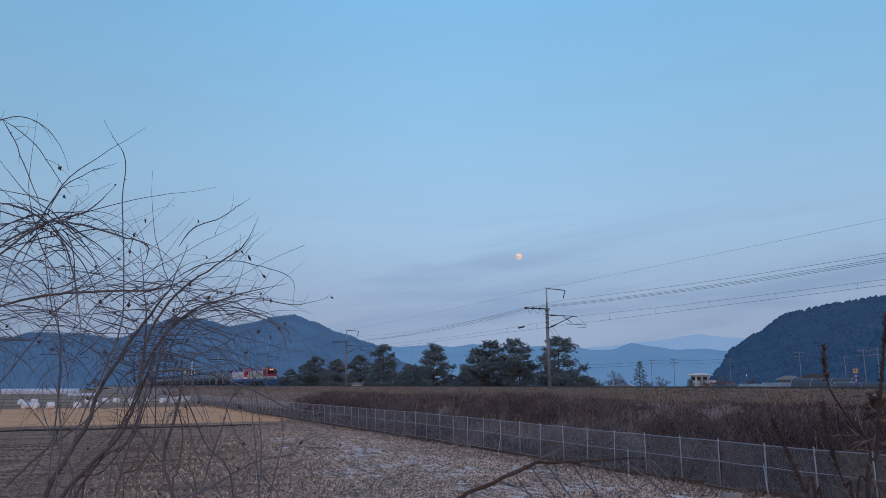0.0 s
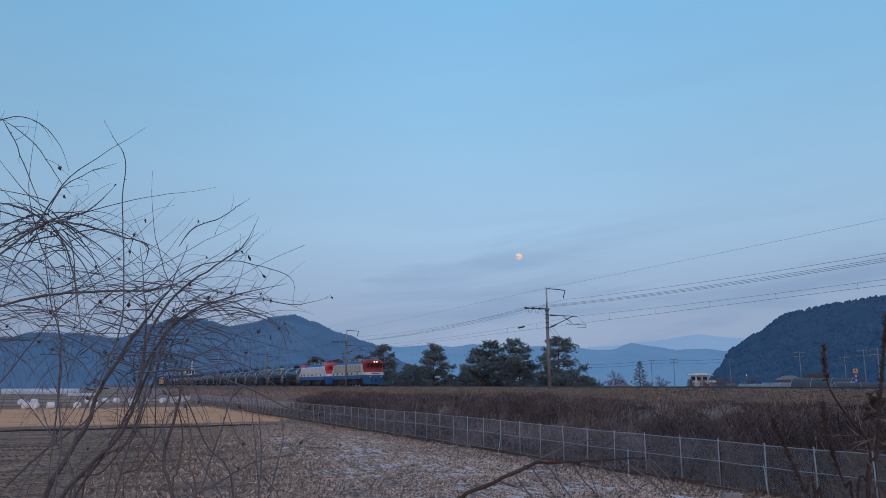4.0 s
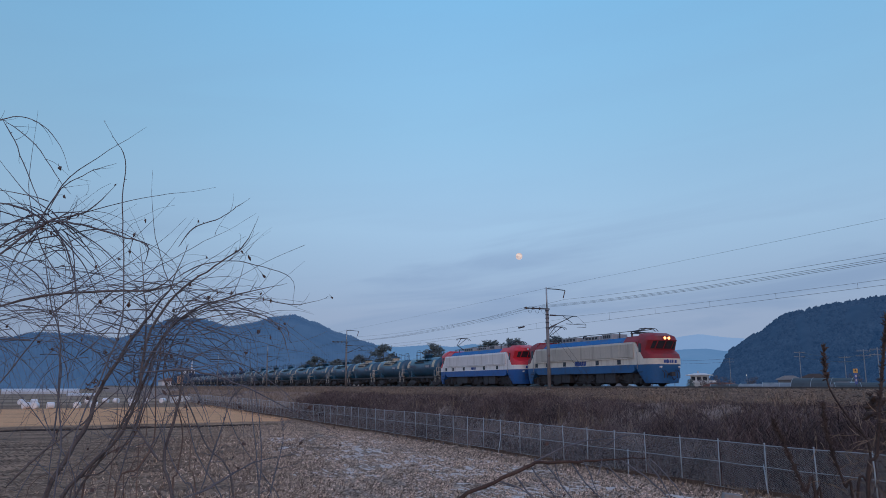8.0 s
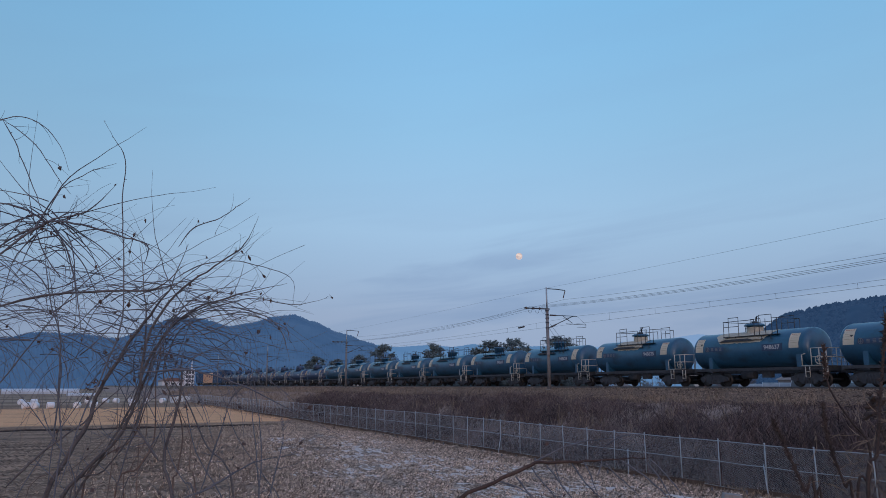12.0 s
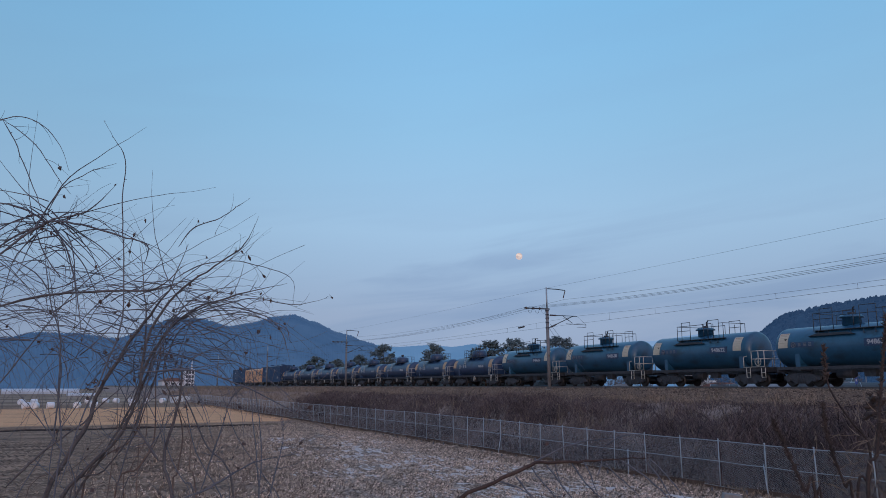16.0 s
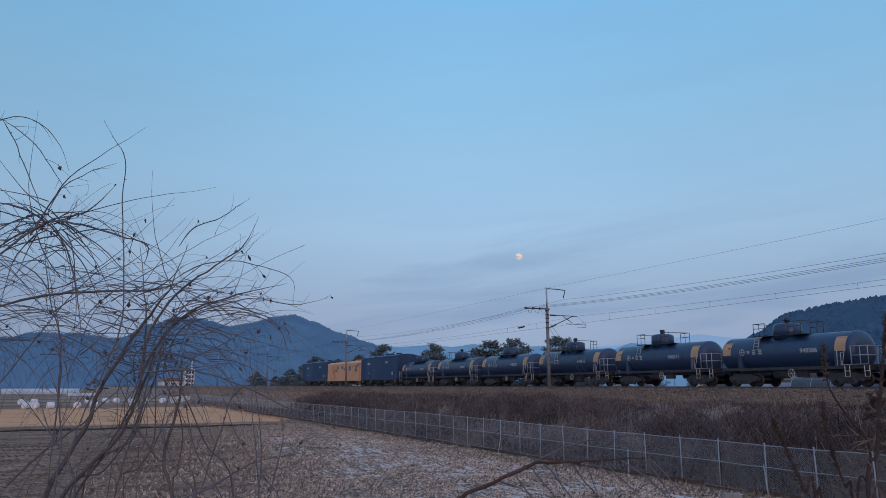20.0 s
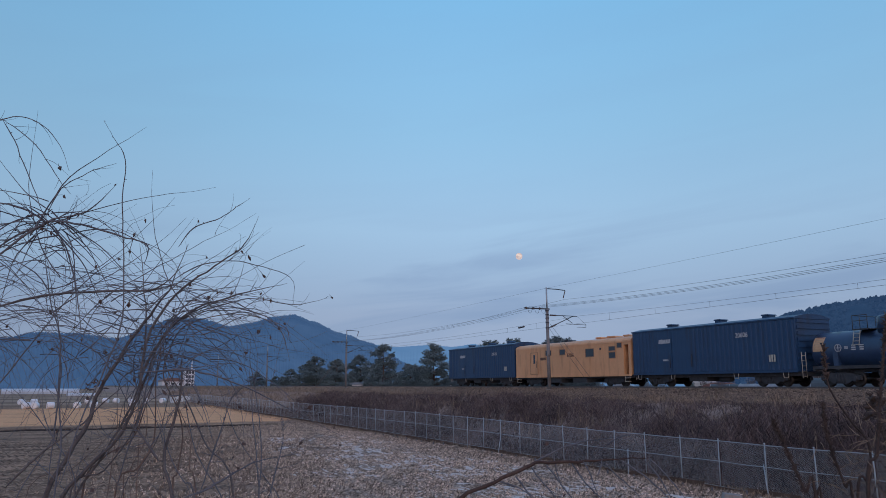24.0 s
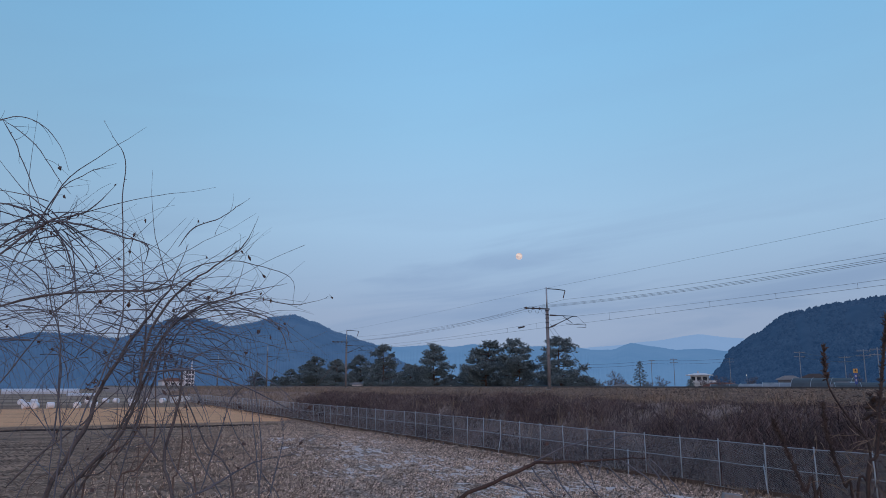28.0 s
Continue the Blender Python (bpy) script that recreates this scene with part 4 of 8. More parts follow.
# ---- train ----
P = {
    "red": mat("red_paint", (0.52, 0.022, 0.040), (0.66, 0.040, 0.058), 1.2, 0.42, 0.03),
    "red_worn": mat("sooty_red_paint", (0.20, 0.015, 0.026), (0.32, 0.028, 0.040), 1.0, 0.55, 0.03, dirt=((0.16, 0.04, 0.045), 1.5)),
    "white": mat("white_paint", (0.72, 0.72, 0.74), (0.84, 0.83, 0.83), 1.0, 0.45, 0.05, dirt=((0.60, 0.57, 0.55), 1.2, (1.5, 1, 0.25))),
    "cream": mat("grimy_white_paint", (0.60, 0.56, 0.49), (0.76, 0.72, 0.64), 0.8, 0.55, 0.05, dirt=((0.42, 0.37, 0.32), 1.2, (1.5, 1, 0.25))),
    "panel": mat("grey_white_louvre", (0.62, 0.61, 0.62), (0.76, 0.75, 0.75), 0.9, 0.6, 0.06, dirt=((0.48, 0.46, 0.45), 1.6, (2, 1, 0.2))),
    "panel_worn": mat("dusty_louvre", (0.42, 0.39, 0.345), (0.56, 0.52, 0.455), 0.9, 0.7, 0.06, dirt=((0.32, 0.285, 0.25), 1.6, (2, 1, 0.2))),
    "blue": mat("blue_paint", (0.010, 0.085, 0.30), (0.020, 0.125, 0.40), 1.0, 0.45, 0.03, dirt=((0.03, 0.075, 0.19), 1.4)),
    "blue_worn": mat("grimy_blue_paint", (0.012, 0.090, 0.24), (0.026, 0.130, 0.32), 1.0, 0.55, 0.03, dirt=((0.04, 0.075, 0.13), 1.4)),
    "sky": mat("bright_blue_roof_paint", (0.006, 0.12, 0.34), (0.014, 0.17, 0.44), 1.0, 0.75, 0.05, dirt=((0.06, 0.10, 0.18), 1.4)),
    "roofgrey": mat("grey_roof_gear", (0.22, 0.23, 0.24), (0.40, 0.41, 0.42), 2.0, 0.6, 0.1, 0.1),
    "under": mat("brake_dust_underframe", (0.016, 0.019, 0.026), (0.070, 0.072, 0.080), 4.5, 0.8, 0.4),
    "wheel": mat("wheel_steel", (0.022, 0.020, 0.020), (0.060, 0.054, 0.052), 4, 0.5, 0.1, 0.5),
    "teal": mat("dark_teal_tank_paint", (0.011, 0.068, 0.128), (0.028, 0.116, 0.205), 0.8, 0.36, 0.06, dirt=((0.012, 0.018, 0.022), 0.8, (0.8, 1, 1.4))),
    "navy": mat("dark_navy_tank_paint", (0.012, 0.034, 0.084), (0.026, 0.062, 0.138), 0.8, 0.42, 0.06, dirt=((0.012, 0.014, 0.022), 0.8)),
    "plate": mat("cream_data_plate", (0.48, 0.40, 0.29), (0.66, 0.57, 0.43), 2.5, 0.6, 0.05),
    "spill": mat("pale_dried_spill", (0.36, 0.32, 0.25), (0.55, 0.50, 0.40), 1.5, 0.8, 0.15),
    "orangeplate": mat("peach_data_plate", (0.44, 0.25, 0.13), (0.60, 0.39, 0.23), 2.5, 0.6, 0.05),
    "palerail": mat("cream_handrail_paint", (0.36, 0.34, 0.30), (0.55, 0.51, 0.44), 6, 0.6, 0.05),
    "boxblue": mat("boxcar_blue_paint", (0.007, 0.038, 0.100), (0.015, 0.060, 0.148), 0.9, 0.5, 0.06, dirt=((0.018, 0.03, 0.065), 1.1, (1.2, 1, 0.4))),
    "ochre_edge": mat("grimy_ochre_edge", (0.36, 0.175, 0.085), (0.48, 0.25, 0.125), 1.5, 0.6, 0.05),
    "yellow": mat("ochre_yellow_paint", (0.64, 0.31, 0.145), (0.78, 0.41, 0.205), 0.8, 0.5, 0.05, dirt=((0.50, 0.24, 0.11), 1.3, (1.5, 1, 0.35))),
    "ink": mat("white_lettering", (0.36, 0.37, 0.40), (0.52, 0.52, 0.54), 8, 0.6, 0),
    "redprint": mat("faded_red_print", (0.34, 0.14, 0.10), (0.46, 0.21, 0.15), 8, 0.6, 0),
    "blackprint": mat("black_print", (0.012, 0.012, 0.014), (0.025, 0.025, 0.027), 8, 0.6, 0),
    "faint": mat("faded_brown_print", (0.30, 0.23, 0.16), (0.42, 0.33, 0.23), 8, 0.6, 0),
    "dimink": mat("faded_lettering", (0.10, 0.11, 0.14), (0.22, 0.23, 0.26), 8, 0.6, 0),
    "brown": mat("brown_lettering", (0.12, 0.055, 0.03), (0.18, 0.085, 0.045), 8, 0.6, 0),
    "logo": mat("deep_blue_lettering", (0.015, 0.05, 0.22), (0.025, 0.07, 0.28), 8, 0.5, 0),
    "glass": glass("dark_window_glass"),
    "lamp": glow("headlight_lit", (1.0, 0.52, 0.16), 3.2),
    "lens": mat("lamp_lens", (0.55, 0.57, 0.6), (0.7, 0.72, 0.75), 5, 0.1, 0),
}
for coated in ("teal", "navy"):
    shine = P[coated].node_tree.nodes["Principled BSDF"]
    shine.inputs["Coat Weight"].default_value, shine.inputs["Coat Roughness"].default_value = 0.2, 0.3
SPEED = 16.08


def smooth(me, only=None):
    for p in me.polygons:
        p.use_smooth = True
    return me


def soften(me, degrees):
    """Smooth shading that keeps edges sharper than the angle."""
    smooth(me)
    me.set_sharp_from_angle(angle=math.radians(degrees))


def lettering(text, size):
    cu = bpy.data.curves.new("lettering", "FONT")
    cu.body, cu.size, cu.align_x, cu.align_y, cu.extrude = text, size, "CENTER", "CENTER", 0.004
    cu.offset = size * 0.018
    ob = bpy.data.objects.new("lettering", cu)
    me = bpy.data.meshes.new_from_object(ob)
    bpy.data.objects.remove(ob)
    return me


def letter_part(text, size, x, y, z, material, parent, tilt=0.0, wide=1.0, name="number"):
    me = lettering(text, size)
    me.materials.clear(); me.materials.append(material)
    ob = part(name, me, None, parent)
    ob.matrix_basis = pose(x, y, z, 90 - tilt, 0, 0) @ Matrix.Diagonal((wide, 1, 1, 1))
    return ob


def mark_bars(x, y, z, w, h, n, material, parent, name="marking", seed=1):
    """Writing that cannot be read: plain bars."""
    bm = bmesh.new()
    step = w / n
    for k in range(n):
        box(bm, x + k * step, x + k * step + step * 0.68, y - 0.006, y, z - h / 2, z + h / 2)
    return part(name, bm, material, parent)


def emblem(x, y, z, w, material, parent):
    """The operator's mark as plain slanted shapes with a disc."""
    bm = bmesh.new()
    h = w * 0.22
    for k, (a, b) in enumerate(((0.0, 0.17), (0.40, 0.55), (0.58, 0.72), (0.75, 0.80), (0.83, 0.97))):
        s = 0.05 * w
        prism(bm, [(x + a * w, z - h / 2), (x + b * w, z - h / 2), (x + b * w + s, z + h / 2), (x + a * w + s, z + h / 2)], y - 0.006, y)
    tube(bm, [(x + 0.30 * w, y, z), (x + 0.30 * w, y - 0.006, z)], h * 0.62, 14)
    return part("emblem", bm, material, parent)


def wheelset(r):
    bm = bmesh.new()
    tube(bm, [(0, -0.9, 0), (0, 0.9, 0)], 0.08, 8)
    for s in (-1, 1):
        tube(bm, [(0, s * 0.68, 0), (0, s * 0.70, 0), (0, s * 0.715, 0), (0, s * 0.80, 0), (0, s * 0.815, 0)], [r * 0.9, r + 0.028, r, r, r * 0.86], 20)
        for k in range(4):
            a = k * math.pi / 2
            box(bm, -0.03, 0.03, s * 0.81, s * 0.825, 0.14, r * 0.78, Matrix.Rotation(a, 4, "Y"))
    return done("wheelset", bm, P["wheel"])


WHEEL_SMALL, WHEEL_BIG = wheelset(0.43), wheelset(0.61)


def bogie(parent, x, base, r, me, deep=False):
    bm = bmesh.new()
    for s in (-1, 1):
        y0, y1 = (0.90, 1.06) if s > 0 else (-1.06, -0.90)
        h = base / 2
        prism(bm, [(x - h - 0.35, r + 0.16), (x - h - 0.35, r - 0.05), (x - h + 0.2, r - 0.1), (x - 0.45, r - 0.26), (x + 0.45, r - 0.26), (x + h - 0.2, r - 0.1),
                   (x + h + 0.35, r - 0.05), (x + h + 0.35, r + 0.16), (x + 0.5, r + 0.34), (x - 0.5, r + 0.34)], y0, y1)
        for a in (-h, h):
            tube(bm, [(x + a, s * 0.88, r), (x + a, s * 1.14, r)], 0.15, 10)
        for a in (-0.26, -0.09, 0.09, 0.26):
            tube(bm, [(x + a, s * 1.02, r - 0.22), (x + a, s * 1.02, r + 0.24)], 0.07, 7)
        if deep:
            for a in (-h, h):
                for q in (-0.28, 0.28):
                    tube(bm, [(x + a + q, s * 1.08, r + 0.02), (x + a + q, s * 1.08, r + 0.42)], 0.09, 7)
            box(bm, x - 0.3, x + 0.3, min(s * 1.06, s * 1.2), max(s * 1.06, s * 1.2), r + 0.05, r + 0.45)
    box(bm, x - 0.3, x + 0.3, -0.9, 0.9, r - 0.12, r + 0.36)
    b = part("bogie", bm, P["under"], parent)
    for a in (-base / 2, base / 2):
        w = part("wheelset", me, None, b)
        w.location = (x + a, 0, r)
        w["radius"] = r
    return b


def coupler(parent, x, s, name="coupler"):
    bm = bmesh.new()
    box(bm, min(x, x + s * 0.45), max(x, x + s * 0.45), -0.09, 0.09, 0.82, 1.0)
    box(bm, min(x + s * 0.40, x + s * 0.62), max(x + s * 0.40, x + s * 0.62), -0.15, 0.15, 0.76, 1.06)
    tube(bm, [(x, 0.3, 0.8), (x + s * 0.22, 0.33, 0.45), (x + s * 0.5, 0.3, 0.62)], 0.03, 6)
    part(name, bm, P["under"], parent)


def pantograph(parent, x, raised):
    bm = bmesh.new()
    for y in (-0.55, 0.55):
        for a in (-0.45, 0.45):
            insulator(bm, (x + a, y, 3.76), (x + a, y, 4.06), 0.07, 3)
    part("insulator", bm, M["porcelain"], parent)
    bm = bmesh.new()
    for y in (-0.55, 0.55):
        box(bm, x - 0.65, x + 0.65, y - 0.04, y + 0.04, 4.06, 4.13)
    for a in (-0.5, 0.5):
        box(bm, x + a - 0.04, x + a + 0.04, -0.55, 0.55, 4.07, 4.13)
    knee, head = ((x - 1.15, 4.66), (x + 0.35, 5.40)) if raised else ((x - 1.1, 4.30), (x + 0.75, 4.42))
    tube(bm, [(x + 0.35, 0, 4.12), (knee[0], 0, knee[1])], 0.05, 7)
    tube(bm, [(x + 0.15, 0.12, 4.12), (knee[0] + 0.1, 0.1, knee[1] - 0.08)], 0.022, 6)
    for y in (-0.32, 0.32):
        tube(bm, [(knee[0], y * 0.3, knee[1]), (head[0], y, head[1] - 0.08)], 0.03, 6)
    arm = part("pantograph", bm, M["darksteel"], parent, "dark steel pantograph, raised" if raised else "dark steel pantograph, folded down")
    bm = bmesh.new()
    for a in (-0.17, 0.17):
        tube(bm, [(head[0] + a, -0.86, head[1] - 0.22), (head[0] + a, -0.66, head[1] - 0.04), (head[0] + a, -0.4, head[1]), (head[0] + a, 0.4, head[1]), (head[0] + a, 0.66, head[1] - 0.04), (head[0] + a, 0.86, head[1] - 0.22)], 0.028, 6)
    for y in (-0.32, 0.32):
        tube(bm, [(head[0] - 0.2, y, head[1] - 0.06), (head[0] + 0.2, y, head[1] - 0.06)], 0.022, 6)
    part("collector_head", bm, M["darksteel"], arm)


# nose lines of the cab: height, furthest forward, half width there, forward edge of the straight side
CAB = [(1.62, 9.28, 0.95, 8.25), (2.05, 9.30, 0.95, 8.25), (2.38, 9.18, 0.95, 8.15), (2.72, 8.50, 0.98, 8.0), (3.42, 9.02, 0.98, 8.1), (3.72, 8.95, 0.92, 7.9), (3.98, 8.35, 0.75, 7.3)]


def cab_ring(z, nose, half, straight, back, s, width=1.53):
    pts = [(back, width), (straight, width)]
    for k in (1, 2):                              # rounded corner
        a = k * math.pi / 6
        pts.append((straight + (nose - 0.06 - straight) * math.sin(a), half * 0.8 + (width - half * 0.8) * math.cos(a)))
    pts.append((nose, half * 0.8))
    return [(s * x, -y, z) for x, y in pts] + [(s * x, y, z) for x, y in pts[::-1]]


def loft(bm, rings, cap=True):
    vs = [[bm.verts.new(p) for p in r] for r in rings]
    n = len(vs[0])
    for a, b in zip(vs, vs[1:]):
        for k in range(n):
            bm.faces.new((a[k], a[(k + 1) % n], b[(k + 1) % n], b[k]))
    if cap:
        bm.faces.new(vs[0][::-1]); bm.faces.new(vs[-1])
    return vs


def pane(bm, a, b, c, d, u0, u1, v0, v1, out=0.012):
    """A window pane laid on the quad a b c d (bottom left, bottom right, top right, top left)."""
    a, b, c, d = map(Vector, (a, b, c, d))
    nrm = (b - a).cross(d - a).normalized()
    q = lambda u, v: (a.lerp(b, u)).lerp(d.lerp(c, u), v)
    pts = [q(u0, v0), q(u1, v0), q(u1, v1), q(u0, v1)]
    lo = [bm.verts.new(p - nrm * 0.02) for p in pts]
    hi = [bm.verts.new(p + nrm * out) for p in pts]
    for k in range(4):
        bm.faces.new((lo[k], lo[(k + 1) % 4], hi[(k + 1) % 4], hi[k]))
    bm.faces.new(hi)


def locomotive(label, worn, lit):
    t = thing("locomotive", label, "locomotive", group="train vehicles")
    w = "_worn" if worn else ""
    red, blue = P["red" + w], P["blue" + w]
    white, panel = (P["cream"], P["panel_worn"]) if worn else (P["white"], P["panel"])
    # body between the cabs
    bm = bmesh.new()
    prism(bm, [(-8.15, 1.62), (8.15, 1.62), (8.15, 2.05), (7.2, 3.3), (-7.2, 3.3), (-8.15, 2.05)], -1.53, 1.53)
    body = part("body", bm, white, t)
    bm = bmesh.new()
    prism(bm, [(-1.50, 3.3), (1.50, 3.3), (1.42, 3.42), (1.08, 3.74), (-1.08, 3.74), (-1.42, 3.42)], -5.78, 5.78, "x")
    part("roof", bm, P["sky"], t, "bright blue roof shoulder")
    for s in (-1, 1):
        bm = bmesh.new()
        prism(bm, [(-1.52, 3.3), (1.52, 3.3), (1.44, 3.44), (1.10, 3.80), (-1.10, 3.80), (-1.44, 3.44)], min(s * 5.78, s * 7.6), max(s * 5.78, s * 7.6), "x")
        part("roof_end", bm, red, t, "red roof end")
        bm = bmesh.new()
        rings = []
        for z, nose, half, straight in CAB[1:]:
            back = 8.15 + (7.2 - 8.15) * min(1, max(0, (z - 2.05) / 1.25))
            rings.append(cab_ring(z, nose, half, straight, min(back, straight - 0.02), s, 1.53 if z < 3.4 else (1.46 if z < 3.6 else (1.25 if z < 3.8 else 0.95))))
        loft(bm, rings)
        cab = part("cab", bm, red, t, "red cab with broken-nose front")
        soften(cab.data, 32)
        bm = bmesh.new()
        loft(bm, [cab_ring(1.62, 9.28, 0.95, 8.25, 8.15, s), cab_ring(2.05, 9.30, 0.95, 8.25, 8.15, s)])
        soften(part("nose_band", bm, white, t).data, 40)
        bm = bmesh.new()
        loft(bm, [cab_ring(0.24, 8.95, 0.9, 8.3, 8.1, s, 1.40), cab_ring(0.75, 9.05, 0.95, 8.35, 7.7, s, 1.50), cab_ring(1.62, 9.27, 0.95, 8.25, 7.0, s, 1.525)])
        soften(part("skirt", bm, blue, t).data, 40)
        # cab glass: side window, corner window, windscreens
        lo, hi = rings[2], rings[3]
        bm = bmesh.new()
        quad = (lo[4], lo[5], hi[5], hi[4]) if s > 0 else (lo[5], lo[4], hi[4], hi[5])
        for u0, u1 in ((0.05, 0.47), (0.53, 0.95)):
            pane(bm, *quad, u0, u1, 0.12, 0.90)
        part("windscreen", bm, P["glass"], cab)
        for i, j in ((3, 4), (6, 5)):
            bm = bmesh.new()
            q = [lo[i], lo[j], hi[j], hi[i]]
            if (i == 3) != (s > 0):
                q = [q[1], q[0], q[3], q[2]]
            pane(bm, *q, 0.1, 0.9, 0.12, 0.88)
            part("corner_window", bm, P["glass"], cab)
        for y in (-1, 1):
            bm = bmesh.new()
            x0, x1 = sorted((s * 7.62, s * 7.90))
            box(bm, x0, x1, min(y * 1.52, y * 1.545), max(y * 1.52, y * 1.545), 2.55, 3.2)
            part("side_window", bm, P["glass"], cab)
            x0, x1 = sorted((s * 7.55, s * 8.0))
            bm = bmesh.new()
            tube(bm, [(s * 7.48, y * 1.60, 1.3), (s * 7.48, y * 1.60, 2.6)], 0.02, 6)
            part("grab_rail", bm, P["roofgrey"], cab)
            # steps under the door
            bm = bmesh.new()
            for z in (0.45, 0.75, 1.05):
                box(bm, s * 7.75 - 0.22, s * 7.75 + 0.22, min(y * 1.36, y * 1.58), max(y * 1.36, y * 1.58), z, z + 0.04)
            part("step", bm, P["under"], t)
        # lamps
        for y in (-0.19, 0.19):
            bm = bmesh.new()
            tube(bm, [(s * 8.86, y, 3.56), (s * 9.08, y, 3.56)], 0.105, 14)
            on = lit and s > 0
            part("headlight", bm, P["lamp"] if on else P["lens"], t, "lit warm headlight" if on else "unlit round headlight")
        for y in (-0.85, 0.85):
            bm = bmesh.new()
            tube(bm, [(s * 9.05, y, 1.42), (s * 9.33, y, 1.42)], 0.07, 10)
            part("tail_lamp", bm, P["lens"], t)
        bm = bmesh.new()
        box(bm, *sorted((s * 8.5, s * 9.04)), -0.42, 0.42, 3.44, 3.69)
        part("lamp_housing", bm, red, t)
        coupler(t, s * 9.0, s)
        bm = bmesh.new()
        for y in (-0.7, -0.45, 0.5, 0.75):
            tube(bm, [(s * 9.2, y, 1.2), (s * 9.42, y, 1.0), (s * 9.4, y, 0.62)], 0.028, 6)
        part("brake_hose", bm, P["under"], t)
    # blue sill and louvred panels along both sides
    bm = bmesh.new()
    prism(bm, [(-7.05, 1.15), (-6.7, 1.02), (6.7, 1.02), (7.05, 1.15), (7.05, 1.617), (-7.05, 1.617)], -1.545, 1.545)
    part("sill", bm, blue, t)
    for y in (-1, 1):
        bm = bmesh.new()
        prism(bm, [(y * 1.53, 2.15), (y * 1.60, 2.20), (y * 1.60, 3.18), (y * 1.50, 3.34), (y * 1.3, 3.34), (y * 1.3, 2.15)], -7.03, 7.03, "x")
        pn = part("louvre_panel", bm, panel, t)
        for k in range(1, 8):
            bm = bmesh.new(); x = -7.03 + 14.06 * k / 8
            box(bm, x - 0.012, x + 0.012, min(y * 1.598, y * 1.612), max(y * 1.598, y * 1.612), 2.22, 3.17)
            part("seam", bm, panel, pn)
        bm = bmesh.new(); box(bm, -7.05, 7.05, min(y * 1.53, y * 1.63), max(y * 1.53, y * 1.63), 2.10, 2.15); part("ledge", bm, white, t)
        for x in (-7.0, -5.15, -2.4, 2.35, 5.2) if y < 0 else (-5.2, -2.35, 2.4, 5.15, 7.0):
            bm = bmesh.new(); box(bm, x - 0.21, x + 0.21, min(y * 1.52, y * 1.548), max(y * 1.52, y * 1.548), 1.68, 2.04)
            po = part("porthole", bm, P["under"], t)
            bm = bmesh.new(); box(bm, x - 0.16, x + 0.16, min(y * 1.548, y * 1.556), max(y * 1.548, y * 1.556), 1.73, 1.99)
            part("pane", bm, P["glass"], po)
    emblem(-0.85 if worn else -0.65, -1.54, 1.86, 1.65 if worn else 1.1, P["logo"], t)
    for s in (-1, 1):                             # the mark again across the nose
        bm = bmesh.new()
        for a, b in ((-0.60, -0.42), (-0.06, 0.10), (0.14, 0.28), (0.33, 0.38), (0.43, 0.60)):
            box(bm, *sorted((s * 9.24, s * 9.302)), s * a if s > 0 else -b, s * b if s > 0 else -a, 1.72, 1.95)
        tube(bm, [(s * 9.25, s * -0.25, 1.835), (s * 9.304, s * -0.25, 1.835)], 0.15, 14)
        part("emblem", bm, P["logo"], t)
    # roof gear
    for a, b, h in ((-3.9, -1.5, 4.16), (-0.5, 1.7, 4.12), (2.0, 3.4, 4.18)):
        bm = bmesh.new(); prism(bm, [(a, 3.73), (b, 3.73), (b, h), (a + 0.15, h)], -0.8, 0.8)
        g = part("roof_housing", bm, P["roofgrey"], t)
        bm = bmesh.new()
        for k in range(4):
            box(bm, a + 0.3 + k * (b - a - 0.4) / 4, a + 0.3 + (k + 0.7) * (b - a - 0.4) / 4, -0.815, -0.795, 3.86, h - 0.08)
        part("vent_grille", bm, M["darksteel"], g)
    bm = bmesh.new(); insulator(bm, (-1.15, -0.3, 4.12), (-0.75, -0.3, 4.12), 0.16, 3); insulator(bm, (-0.95, 0.3, 3.74), (-0.95, 0.3, 4.25), 0.1, 4)
    part("circuit_breaker", bm, M["darksteel"], t)
    bm = bmesh.new()
    tube(bm, [(-5.4, -0.2, 4.15), (-1.2, -0.2, 4.3), (1.9, -0.2, 4.28), (5.2, -0.2, 4.3), (6.2, -0.1, 4.2)], 0.025, 6)
    for x in (1.85, 3.7, 5.2):
        tube(bm, [(x, -0.2, 3.74), (x, -0.2, 4.28)], 0.05, 6)
    part("roof_busbar", bm, M["darksteel"], t)
    pantograph(t, -6.0, True)
    pantograph(t, 6.2, False)
    for x in (-6.1, 0.0, 6.1):
        bogie(t, x, 2.65, 0.61, WHEEL_BIG, True)
    bm = bmesh.new(); box(bm, -8.1, 8.1, -1.1, 1.1, 0.95, 1.3); box(bm, -7.9, 7.9, -0.5, 0.5, 0.42, 0.95); part("underframe", bm, P["under"], t)
    for a, b, lo in ((-4.45, -3.3, 0.24), (-3.2, -1.9, 0.30), (1.9, 3.0, 0.26), (3.1, 4.45, 0.24), (-7.9, -7.75, 0.4), (7.75, 7.9, 0.4)):
        bm = bmesh.new(); prism(bm, [(a, 1.02), (a, lo + 0.08), (a + 0.06, lo), (b - 0.06, lo), (b, lo + 0.08), (b, 1.02)], -1.36, 1.36); part("equipment_case", bm, P["under"], t)
